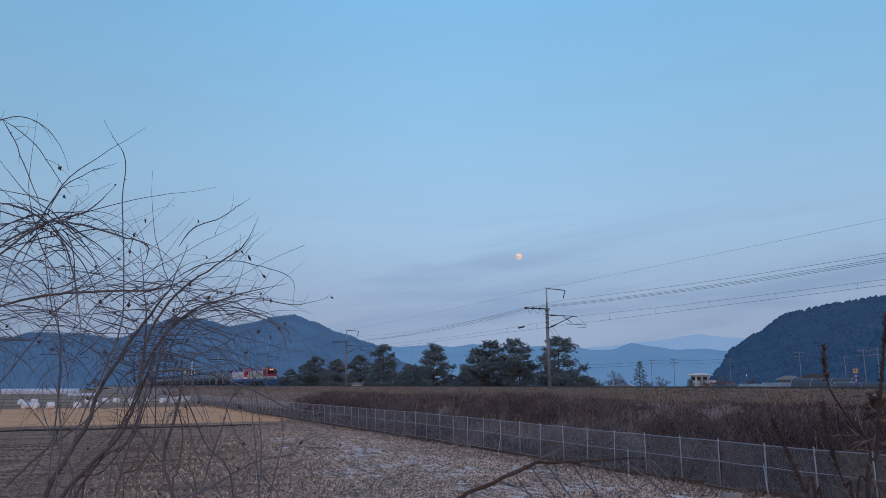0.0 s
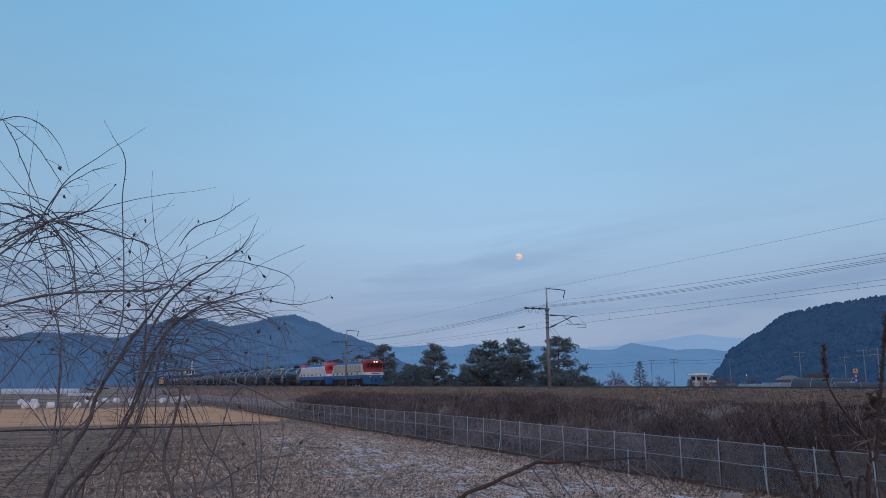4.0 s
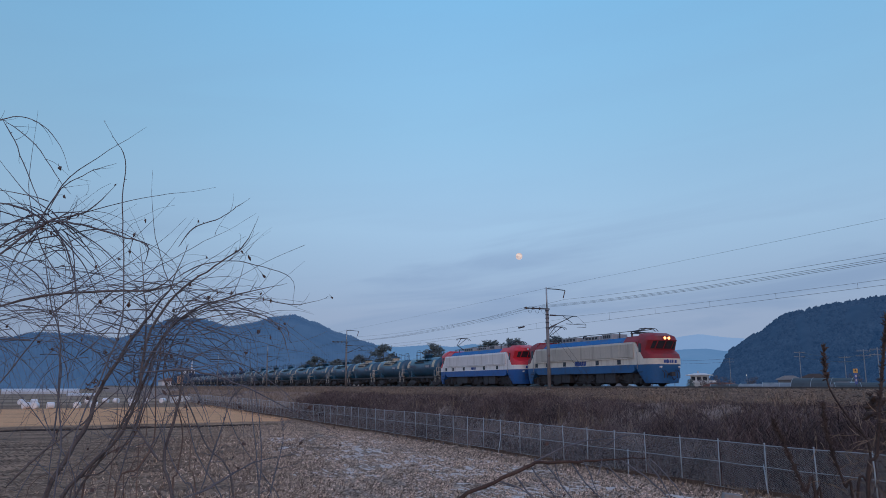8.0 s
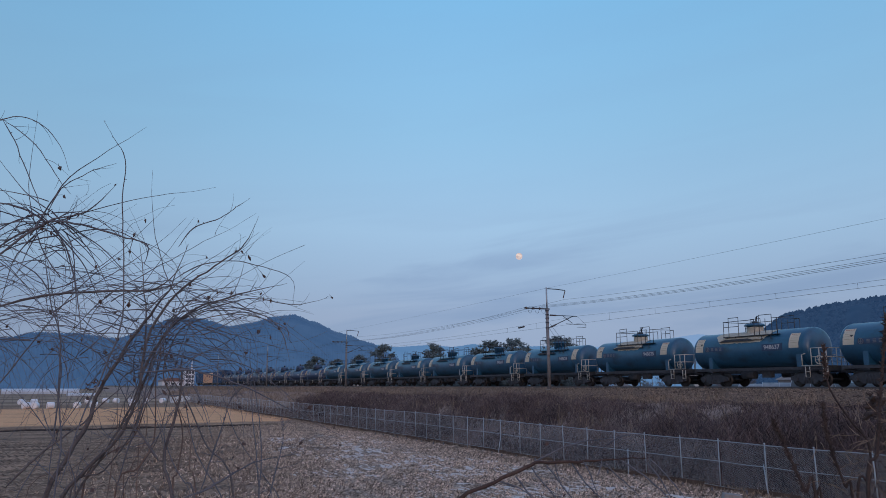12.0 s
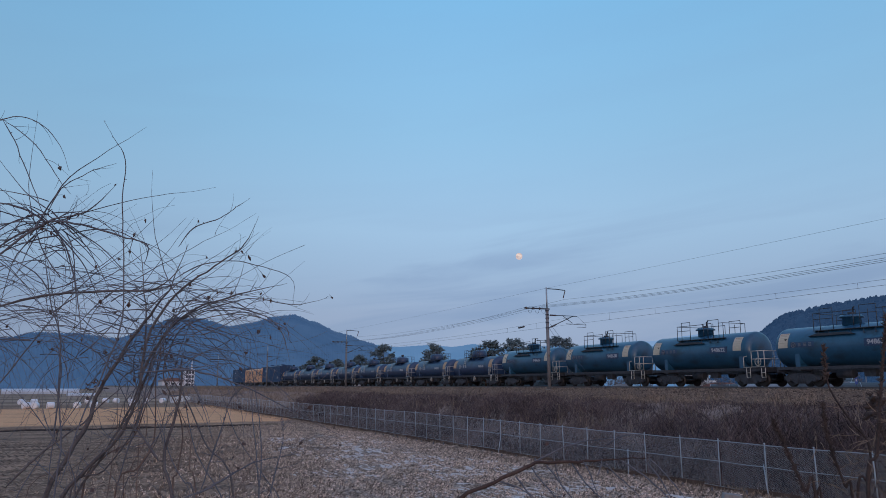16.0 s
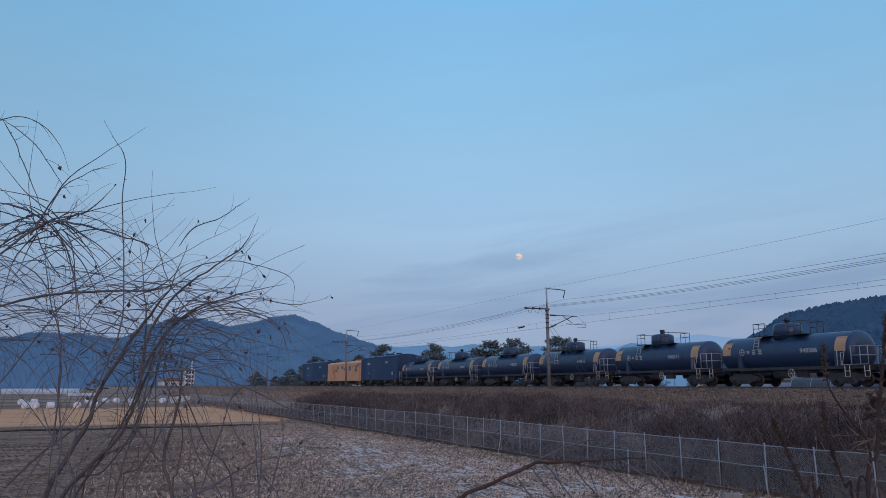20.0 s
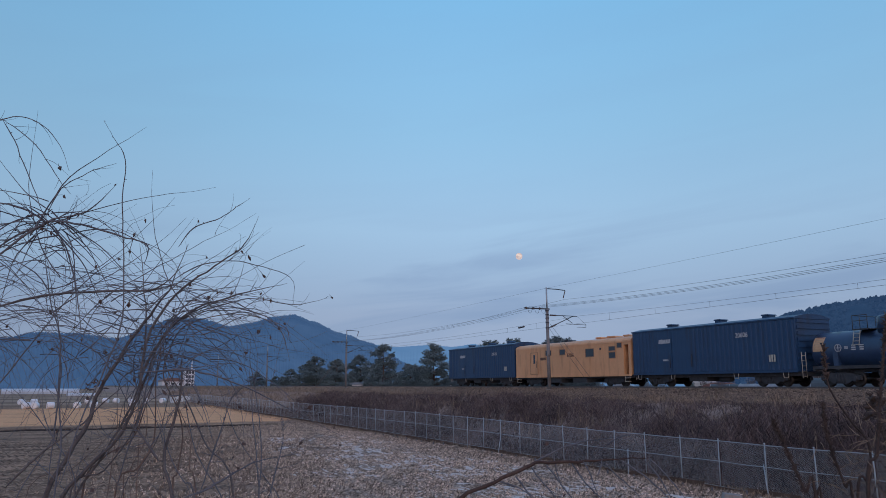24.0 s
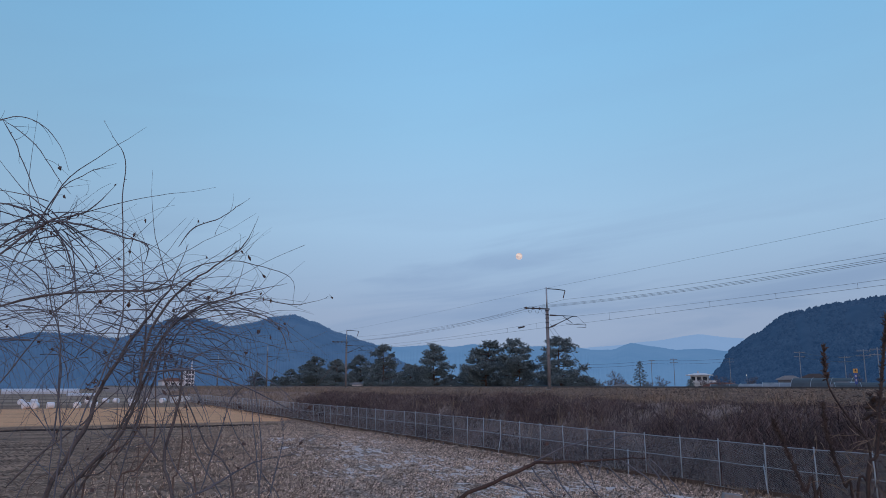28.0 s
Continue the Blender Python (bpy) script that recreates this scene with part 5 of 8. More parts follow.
    for y in (-1.16, 1.16):
        for x in (-6.1, 0.0, 6.1):
            bm = bmesh.new(); tube(bm, [(x - 1.6, y, 0.98), (x + 1.6, y, 0.98)], 0.05, 6); part("brake_pipe", bm, P["under"], t)
            bm = bmesh.new(); box(bm, x - 1.72, x + 1.72, min(y * 0.6, y * 0.62), max(y * 0.6, y * 0.62), 0.16, 1.0); part("bogie_shield", bm, P["under"], t)
            for d in (-0.35, 0.35):               # brake gear low between the wheels
                bm = bmesh.new(); prism(bm, [(x + d - 0.3, 0.62), (x + d - 0.24, 0.2), (x + d + 0.2, 0.16), (x + d + 0.3, 0.62)], min(y * 0.78, y * 0.9), max(y * 0.78, y * 0.9)); tube(bm, [(x + d * 3.4, y, 0.34), (x + d, y * 0.97, 0.28)], 0.045, 6)
                part("brake_gear", bm, P["under"], t)
    for s in (-1, 1):
        for y in (-1.1, 1.1):
            bm = bmesh.new(); box(bm, *sorted((s * 7.7, s * 8.1)), min(y * 0.9, y * 1.1), max(y * 0.9, y * 1.1), 0.22, 1.0); part("sand_box", bm, P["under"], t)
            bm = bmesh.new(); box(bm, s * 7.35 - 0.02, s * 7.35 + 0.25, min(y, y * 1.2), max(y, y * 1.2), 0.2, 0.62); part("sand_pipe", bm, P["under"], t)
    return t


def tank_lathe(bm, x0, x1, r, z, n=28, dish=0.42):
    pts, rad = [], []
    for k in range(9):
        a = k / 8 * math.pi / 2
        pts.append((x0 + dish * (1 - math.cos(a)), 0, z)); rad.append(max(0.03, r * math.sin(a) ** 0.62))
    for f in (0.25, 0.5, 0.75):
        pts.append((x0 + dish + (x1 - x0 - 2 * dish) * f, 0, z)); rad.append(r)
    for k in range(9):
        a = (8 - k) / 8 * math.pi / 2
        pts.append((x1 - dish * (1 - math.cos(a)), 0, z)); rad.append(max(0.03, r * math.sin(a) ** 0.62))
    tube(bm, pts, rad, n)


def shell_patch(bm, x0, x1, r, zc, a0, a1, side, n=6, out=0.012, slant=0.0):
    """A plate laid on the tank's round side between two angles above the horizontal."""
    lo, hi = [], []
    for k in range(n + 1):
        a = radians(a0 + (a1 - a0) * k / n)
        for lst, x in ((lo, x0), (hi, x1)):
            lst.append(bm.verts.new((x + slant * k / n, side * (r + out) * math.cos(a), zc + (r + out) * math.sin(a))))
    for k in range(n):
        bm.faces.new((lo[k], hi[k], hi[k + 1], lo[k + 1]))


def rail_set(parent, material, posts, bars, r=0.022, name="railing"):
    """Rails of round bar: each post and each bar a piece of its own."""
    for kind, lines in (("_post", posts), ("_bar", bars)):
        for a, b in lines:
            bm = bmesh.new(); tube(bm, [a, b], r, 6)
            part(name + kind, bm, material, parent)


def tank_car(kind, label):
    t = thing("tank_wagon", label, "tank wagon", group="train vehicles")
    A = kind == "teal"
    r, zc = (1.19, 2.32) if A else (1.10, 2.02)
    paint = P[kind]
    x0, x1 = (-5.66, 4.0) if A else (-5.75, 4.3)
    bm = bmesh.new(); tank_lathe(bm, x0, x1, r, zc)
    me = done("tank", bm, paint)
    tank = part("tank", me, None, t)
    for x in (x0 + 0.5, x1 - 0.5) if A else (x0 + 0.5, -1.7, 1.0, x1 - 0.5):
        bm = bmesh.new(); tube(bm, [(x - 0.03, 0, zc), (x + 0.03, 0, zc)], r + 0.012, 28, cap=False); part("weld_band", bm, paint, tank)
    # data plates on both flanks
    for side in (-1, 1):
        for x, m in ((-4.75, P["plate"]), (3.05, P["plate"])) if A else ((-4.95, P["orangeplate"]), (3.5, P["orangeplate"])):
            bm = bmesh.new(); shell_patch(bm, x - 0.42, x + 0.28, r, zc, -2, 44, side); pl = part("data_plate", bm, m, tank, "cream data plate" if m is P["plate"] else "peach-coloured data plate")
            bm = bmesh.new()
            for k in range(4):
                shell_patch(bm, x - 0.3, x + 0.16, r, zc, 12 + 7.0 * k, 13.0 + 7.0 * k, side, 1, 0.017)
            part("print_line", bm, P["faint"], pl)
            bm = bmesh.new()
            for k in range(4):
                shell_patch(bm, x - 0.34 + 0.15 * k, x - 0.24 + 0.15 * k, r, zc, 38, 41, side, 1, 0.017)
            part("header_print", bm, P["redprint"], pl)
            if x < 0:
                bm = bmesh.new()
                q = [(x + u, side * (r + 0.02) * math.cos(radians(a)), zc + (r + 0.02) * math.sin(radians(a))) for u, a in ((0.0, 24), (0.22, 24), (0.11, 18))]
                f = [bm.verts.new(p) for p in q]; g = [bm.verts.new((p[0], p[1] - side * 0.012, p[2])) for p in q]
                bm.faces.new(f); bm.faces.new(g[::-1])
                for k in range(3):
                    bm.faces.new((f[k], g[k], g[(k + 1) % 3], f[(k + 1) % 3]))
                part("arrow_mark", bm, P["blackprint"], pl)
        bm = bmesh.new(); shell_patch(bm, -4.3, -2.6, r, zc, -2, 14, side, 3, 0.010); part("name_panel", bm, P["navy"], tank)
    # the owner's mark: a crossed disc and a row of bars
    ink, big, xe = (P["dimink"], 1.0, -4.05) if A else (P["ink"], 1.35, -3.7)
    bm = bmesh.new()
    for k in range(16):
        a0, a1 = k * math.pi / 8, (k + 1) * math.pi / 8
        tube(bm, [(xe + 0.15 * big * math.cos(a), -r - 0.016, zc + 0.12 + 0.15 * big * math.sin(a)) for a in (a0, a1)], 0.018, 4)
    box(bm, xe - 0.12 * big, xe + 0.12 * big, -r - 0.022, -r - 0.012, zc + 0.10, zc + 0.14)
    box(bm, xe - 0.02, xe + 0.02, -r - 0.022, -r - 0.012, zc + 0.12 - 0.12 * big, zc + 0.12 + 0.12 * big)
    part("maker_mark", bm, ink, tank)
    for k, (u, w, h) in enumerate(((-3.70, 0.18, 0.18), (-3.34, 0.20, 0.2), (-2.98, 0.2, 0.2)) if A else ((-3.30, 0.22, 0.14), (-2.86, 0.26, 0.30), (-2.36, 0.26, 0.30))):
        bm = bmesh.new()
        for m in range(3):
            box(bm, u, u + w, -r - 0.022, -r - 0.012, zc + 0.12 - h / 2 + m * h * 0.38, zc + 0.12 - h / 2 + m * h * 0.38 + h * 0.22)
        part("marking", bm, ink, tank)
    # manhole and walkway with rails
    if A:
        xm = -0.95
        bm = bmesh.new(); tube(bm, [(xm, 0, zc + r - 0.12), (xm, 0, zc + r + 0.34), (xm, 0, zc + r + 0.35), (xm, 0, zc + r + 0.43), (xm, 0, zc + r + 0.44), (xm, 0, zc + r + 0.50)], [0.52, 0.50, 0.66, 0.66, 0.58, 0.54], 18); part("manhole", bm, paint, tank)
        bm = bmesh.new(); tube(bm, [(xm, 0, zc + r + 0.46), (xm, 0, zc + r + 0.66)], 0.2, 12); tube(bm, [(xm + 0.1, 0, zc + r + 0.5), (xm + 0.1, 0.05, zc + r + 0.92), (xm + 0.2, 0.05, zc + r + 0.98)], 0.05, 8); part("valve", bm, M["darksteel"], tank)
        bm = bmesh.new()
        for y0, y1 in ((-1.02, -0.52), (0.52, 1.02)):
            box(bm, -2.75, 1.75, y0, y1, zc + r - 0.34, zc + r - 0.30)
        prism(bm, [(-3.0, zc + 0.56), (0.0, zc + 0.56), (-0.5, zc + 0.70), (-2.4, zc + 0.70)], -1.20, -0.95)
        wk = part("walkway", bm, M["darksteel"], t)
        top = zc + r + 0.68
        for y in (-0.98, 0.98):
            z0 = zc + r - 0.32
            rail_set(wk, M["darksteel"], [((x, y, z0), (x, y, top + (0.24 if x in (-2.25, -1.4, 0.3, 1.3) else 0))) for x in (-2.7, -2.25, -1.4, -0.1, 0.3, 0.8, 1.3, 1.7)],
                     [((-2.7, y, top), (-0.1, y, top)), ((-2.25, y, top + 0.24), (-1.4, y, top + 0.24)), ((-2.7, y, top - 0.34), (-1.4, y, top - 0.34)), ((0.3, y, top + 0.24), (1.3, y, top + 0.24)),
                      ((0.3, y, top - 0.2), (1.3, y, top - 0.2)), ((1.3, y, top), (1.7, y, top))], 0.02)
            for x in (-2.4, -1.7, -0.3, 0.5, 1.2):     # hooked brackets under the walkway
                bm = bmesh.new(); tube(bm, [(x, y, z0), (x, y * 1.08, z0 - 0.2), (x + 0.05, y * 1.12, z0 - 0.3), (x + 0.12, y * 1.1, z0 - 0.22)], 0.02, 5); part("bracket", bm, M["darksteel"], wk)
        rail_set(wk, M["darksteel"], [((x, -0.98, top), (x, 0.98, top)) for x in (-2.7, 1.7)], [], 0.02)
    else:
        xm = -1.0
        bm = bmesh.new(); tube(bm, [(xm, 0, zc + r - 0.25), (xm, 0, zc + r + 0.60), (xm, 0, zc + r + 0.70), (xm, 0, zc + r + 0.75)], [0.84, 0.82, 0.70, 0.45], 22); part("dome", bm, paint, tank)
        bm = bmesh.new(); tube(bm, [(xm, 0, zc + r + 0.7), (xm, 0, zc + r + 0.88), (xm, 0, zc + r + 0.9), (xm, 0, zc + r + 1.08)], [0.12, 0.12, 0.2, 0.16], 10); part("valve", bm, M["darksteel"], tank)
        bm = bmesh.new()
        for a, b in ((-2.80, -1.85), (-0.15, 0.85)):
            box(bm, a, b, -1.0, 1.0, zc + r - 0.02, zc + r + 0.02)
        box(bm, -2.80, 0.85, -1.02, -0.84, zc + r - 0.05, zc + r - 0.02)
        wk = part("walkway", bm, M["darksteel"], t)
        top, z0 = zc + r + 0.76, zc + r
        for a, b in ((-2.78, -1.88), (-0.12, 0.82)):
            for y in (-0.96, 0.96):
                rail_set(wk, M["darksteel"], [((x, y, z0), (x, y, top)) for x in (a, (a + b) / 2, b)], [((a, y, top), (b, y, top)), ((a, y, top - 0.3), (b, y, top - 0.3))], 0.02)
            rail_set(wk, M["darksteel"], [((a if a < -2 else b, -0.96, top), (a if a < -2 else b, 0.96, top))], [], 0.02)
        bm = bmesh.new()
        for x in (-2.75, -2.37):
            tube(bm, [(x, -1.13, zc + 0.2), (x, -0.9, zc + r)], 0.02, 6)
        for k in range(5):
            f = k / 4
            tube(bm, [(-2.75, -1.13 + 0.22 * f, zc + 0.25 + (r - 0.3) * f), (-2.37, -1.13 + 0.22 * f, zc + 0.25 + (r - 0.3) * f)], 0.015, 5)
        part("ladder", bm, P["palerail"], t)
    # frame, saddles, gear
    bm = bmesh.new()
    for y0, y1 in ((-1.22, -1.06), (1.06, 1.22)):
        prism(bm, [(-5.35, 0.98), (5.2, 0.98), (5.2, 1.16), (-5.35, 1.16)], y0, y1)
    box(bm, -5.35, 5.2, -0.25, 0.25, 0.80, 1.12)
    for x in (-5.3, -3.75, 3.75, 5.12):
        box(bm, x - 0.08, x + 0.08, -1.2, 1.2, 0.9, 1.14)
    part("frame", bm, P["under"], t)
    for x in (-3.9, 3.2):
        bm = bmesh.new()
        prism(bm, [(-1.1, 1.12), (1.1, 1.12), (1.12, zc - 0.1), (0.9, zc - r * 0.62), (0, zc - r + 0.03), (-0.9, zc - r * 0.62), (-1.12, zc - 0.1)], x - 0.16, x + 0.16, "x")
        part("saddle", bm, paint, t)
    bm = bmesh.new(); tube(bm, [(-1.6, -0.6, 0.72), (-0.6, -0.6, 0.72)], 0.24, 14); part("air_reservoir", bm, P["under"], t)
    bm = bmesh.new(); tube(bm, [(0.6, 0.5, 0.75), (1.3, 0.5, 0.75)], 0.2, 12); part("brake_cylinder", bm, P["under"], t)
    bm = bmesh.new(); box(bm, 0.2, 0.9, -0.9, -0.6, 0.55, 0.95); part("valve_box", bm, P["under"], t)
    bm = bmesh.new(); tube(bm, [(0, 0, zc - r + 0.1), (0, 0, 0.62)], 0.16, 10); part("outlet_valve", bm, P["under"], t)
    for x in (-3.75, 3.75):
        bogie(t, x, 1.8, 0.43, WHEEL_SMALL)
    coupler(t, -5.3, -1); coupler(t, 5.15, 1)
    # end platform with pale handrails and ladder steps
    bm = bmesh.new(); box(bm, 4.2, 5.25, -1.28, 1.28, 1.14, 1.2); part("platform", bm, P["under"], t)
    pr = P["palerail"] if A else P["roofgrey"]
    for y in (-1.25, 1.25):
        rail_set(t, pr, [((x, y, 1.18), (x, y, 2.2)) for x in (4.2, 4.75, 5.22)] + [((3.55, y, 1.18), (3.55, y, 1.85))],
                 [((4.2, y, 2.2), (5.22, y, 2.2)), ((4.2, y, 1.7), (5.22, y, 1.7)), ((3.55, y, 1.85), (3.8, y, 1.9)), ((3.5, y, 1.2), (5.22, y, 1.2))], 0.028, "handrail")
        for x in (3.75, 4.95):
            bm = bmesh.new()
            tube(bm, [(x, y, 1.15), (x, y, 0.55), (x + 0.30, y, 0.55), (x + 0.30, y, 1.15)], 0.026, 6)
            tube(bm, [(x, y, 0.85), (x + 0.30, y, 0.85)], 0.022, 6)
            part("step_ladder", bm, P["palerail"], t)
    rail_set(t, pr, [((5.22, y, 1.18), (5.22, y, 2.2)) for y in (-0.4, 0.4)], [((5.22, -1.25, 2.2), (5.22, 1.25, 2.2)), ((5.22, -1.25, 1.7), (5.22, 1.25, 1.7))], 0.026, "handrail")
    bm = bmesh.new()
    ring = [(4.75 + 0.24 * math.cos(a), -1.30, 1.52 + 0.24 * math.sin(a)) for a in (k * math.pi / 8 for k in range(17))]
    tube(bm, ring, 0.02, 6, cap=False)
    for k in range(3):
        a = k * math.pi / 3
        tube(bm, [(4.75 + 0.24 * math.cos(a), -1.30, 1.52 + 0.24 * math.sin(a)), (4.75 - 0.24 * math.cos(a), -1.30, 1.52 - 0.24 * math.sin(a))], 0.014, 5)
    if not A:
        bmesh.ops.transform(bm, matrix=Matrix.Translation((-4.55, 0, -0.74)), verts=bm.verts)
    part("brake_wheel", bm, P["palerail"], t)
    if not A:
        for x in (3.3, 3.6):
            bm = bmesh.new(); tube(bm, [(x, -1.24, 1.15), (x + (0.1 if x > 3.4 else -0.1), -1.08, zc + 0.1)], 0.022, 6); part("plate_strut", bm, P["palerail"], t)
    return t


def tank_number(t, number, kind):
    r, zc = (1.19, 2.32) if kind == "teal" else (1.10, 2.02)
    if number:
        letter_part(number, 0.36, 1.35, -r - 0.02, zc + 0.06, P["ink"], t, wide=1.12)
        if kind == "teal":
            bm = bmesh.new(); box(bm, 0.58, 2.12, -r - 0.016, -r + 0.05, zc - 0.15, zc + 0.27); part("number_panel", bm, P["navy"], t)
    else:
        mark_bars(0.3, -r - 0.012, zc + 0.06, 1.5, 0.28, 6, P["ink"], t)


def spill(t, wide):
    """Pale residue that has run down both flanks from the manhole."""
    rnd = random.Random(int(wide * 100))
    for side in (-1, 1):
        bm = bmesh.new()
        cols, rows = 22, 8
        grid = []
        for i in range(cols + 1):
            f = i / cols
            low = 21 + 30 * max(0, abs(f - 0.5) - 0.38) / 0.12 + rnd.uniform(-1.5, 1.5)
            line = []
            for j in range(rows + 1):
                g = j / rows
                a = radians(low + (84 - low) * g)
                x0, x1 = -0.95 - wide * (1.0 - 0.22 * g * g), -0.95 + wide * (0.75 + 0.14 * g)
                line.append(bm.verts.new((x0 + (x1 - x0) * f, side * 1.203 * math.cos(a), 2.32 + 1.203 * math.sin(a))))
            grid.append(line)
        for i in range(cols):
            for j in range(rows):
                bm.faces.new((grid[i][j], grid[i + 1][j], grid[i + 1][j + 1], grid[i][j + 1])).smooth = True
        part("spill_stain", bm, P["spill"], t, "pale dried spill below the manhole")
    bm = bmesh.new(); prism(bm, [(-2.9, 2.93), (0.5, 2.93), (0.12, 3.08), (-2.45, 3.08)], -1.175, -0.94); part("stained_bracket", bm, P["spill"], t, "pale dried spill on the walkway bracket")
    bm = bmesh.new(); tube(bm, [(-0.95, 0, 3.40), (-0.95, 0, 3.79)], 0.535, 18, cap=False)
    part("stained_collar", bm, P["spill"], t, "pale dried spill round the manhole")


def box_car(number):
    t = thing("box_wagon", "dark blue corrugated steel covered goods wagon", "box wagon", group="train vehicles")
    L, W, z0, z1 = 7.48, 1.48, 0.88, 4.02
    bm = bmesh.new(); box(bm, -L, L, -W, W, z0, z1); body = part("body", bm, P["boxblue"], t)
    bm = bmesh.new(); prism(bm, [(-W - 0.06, z1 - 0.03), (W + 0.06, z1 - 0.03), (W + 0.06, z1 + 0.05), (0.7, z1 + 0.24), (0, z1 + 0.29), (-0.7, z1 + 0.24), (-W - 0.06, z1 + 0.05)], -L - 0.05, L + 0.05, "x")
    part("roof", bm, P["boxblue"], t)
    rb = bmesh.new()
    for za, zb in ((z0 + 0.12, z1 - 0.1),):
        vs = [rb.verts.new(p) for p in ((-0.12, 0, za), (-0.06, -0.035, za), (0.06, -0.035, za), (0.12, 0, za), (-0.12, 0, zb), (-0.06, -0.036, zb), (0.06, -0.036, zb), (0.12, 0, zb))]
        for f in ((0, 1, 5, 4), (1, 2, 6, 5), (2, 3, 7, 6), (0, 3, 2, 1), (4, 5, 6, 7)):
            rb.faces.new([vs[i] for i in f])
    rib = done("rib", rb, P["boxblue"])
    n = 38
    for side in (-1, 1):
        for k in range(n):
            x = -L + 0.22 + (2 * L - 0.44) * k / (n - 1)
            if abs(abs(x + 3.1) - 1.05) < 0.1:
                continue
            ob = part("rib", rib, None, body)
            ob.matrix_basis = pose(x, side * W, 0, 0, 0, 0 if side < 0 else 180)
    for s in (-1, 1):
        for k in range(8):
            bm = bmesh.new(); z = z0 + 0.35 + k * 0.36
            prism(bm, [(-1.36, z), (1.36, z), (1.30, z + 0.2), (-1.30, z + 0.2)], min(s * L, s * (L + 0.06)), max(s * L, s * (L + 0.06)), "x")
            part("end_rib", bm, P["boxblue"], body)
        coupler(t, s * L, s)
        for y in (-1.2, 1.2):
            bm = bmesh.new()
            tube(bm, [(s * (L + 0.1), y, 0.5), (s * (L + 0.1), y, 2.0)], 0.02, 6); tube(bm, [(s * (L + 0.1), y * 0.72, 0.5), (s * (L + 0.1), y * 0.72, 2.0)], 0.02, 6)
            for k in range(5):
                tube(bm, [(s * (L + 0.1), y, 0.6 + 0.3 * k), (s * (L + 0.1), y * 0.72, 0.6 + 0.3 * k)], 0.015, 5)
            part("end_ladder", bm, P["palerail"], t)
    for side in (-1, 1):
        for a, b in ((-5.2, -3.15), (-3.1, -1.0)):
            bm = bmesh.new(); box(bm, a, b, min(side * W, side * (W + 0.03)), max(side * W, side * (W + 0.03)), z0 + 0.06, z1 - 0.12)
            d = part("door", bm, P["boxblue"], t)
            bm = bmesh.new(); tube(bm, [(b - 0.15, side * (W + 0.08), 1.3), (b - 0.15, side * (W + 0.08), 2.2)], 0.02, 6); part("latch_bar", bm, M["darksteel"], d)
        bm = bmesh.new(); box(bm, -L, L, min(side * W, side * (W + 0.05)), max(side * W, side * (W + 0.05)), z0 - 0.05, z0 + 0.06); part("sill", bm, P["boxblue"], t)
        bm = bmesh.new()
        for x in (-7.0, -3.4, 2.5, 6.4):
            tube(bm, [(x, side * 1.45, 0.84), (x + 0.04, side * 1.45, 0.52), (x + 0.36, side * 1.45, 0.52), (x + 0.40, side * 1.45, 0.84)], 0.02, 6)
        part("step", bm, P["palerail"], t)
    for x in (-4.6, 0.2, 4.3):
        bm = bmesh.new(); box(bm, x - 0.26, x + 0.26, -0.3, 0.3, z1 + 0.2, z1 + 0.42); prism(bm, [(x - 0.34, z1 + 0.42), (x + 0.34, z1 + 0.42), (x + 0.24, z1 + 0.50), (x - 0.24, z1 + 0.50)], -0.36, 0.36)
        part("roof_vent", bm, P["boxblue"], t)
    letter_part(number, 0.42, 3.4, -W - 0.045, 3.22, P["ink"], t, wide=1.0)
    emblem(-4.5, -W - 0.045, 3.18, 1.25, P["ink"], t)
    mark_bars(-4.1, -W - 0.035, 1.85, 0.6, 0.12, 5, P["ink"], t)
    mark_bars(5.5, -W - 0.062, 1.7, 0.55, 0.42, 3, P["palerail"], t)
    bm = bmesh.new(); box(bm, -L, L, -1.2, 1.2, 0.62, z0 - 0.02); part("frame", bm, P["under"], t)
    bm = bmesh.new(); box(bm, -1.9, -0.2, -1.15, 1.15, 0.35, 0.62); tube(bm, [(0.6, -0.7, 0.5), (1.6, -0.7, 0.5)], 0.2, 10); part("brake_gear", bm, P["under"], t)
    for x in (-5.1, 5.1):
        bogie(t, x, 1.85, 0.43, WHEEL_SMALL)
    return t


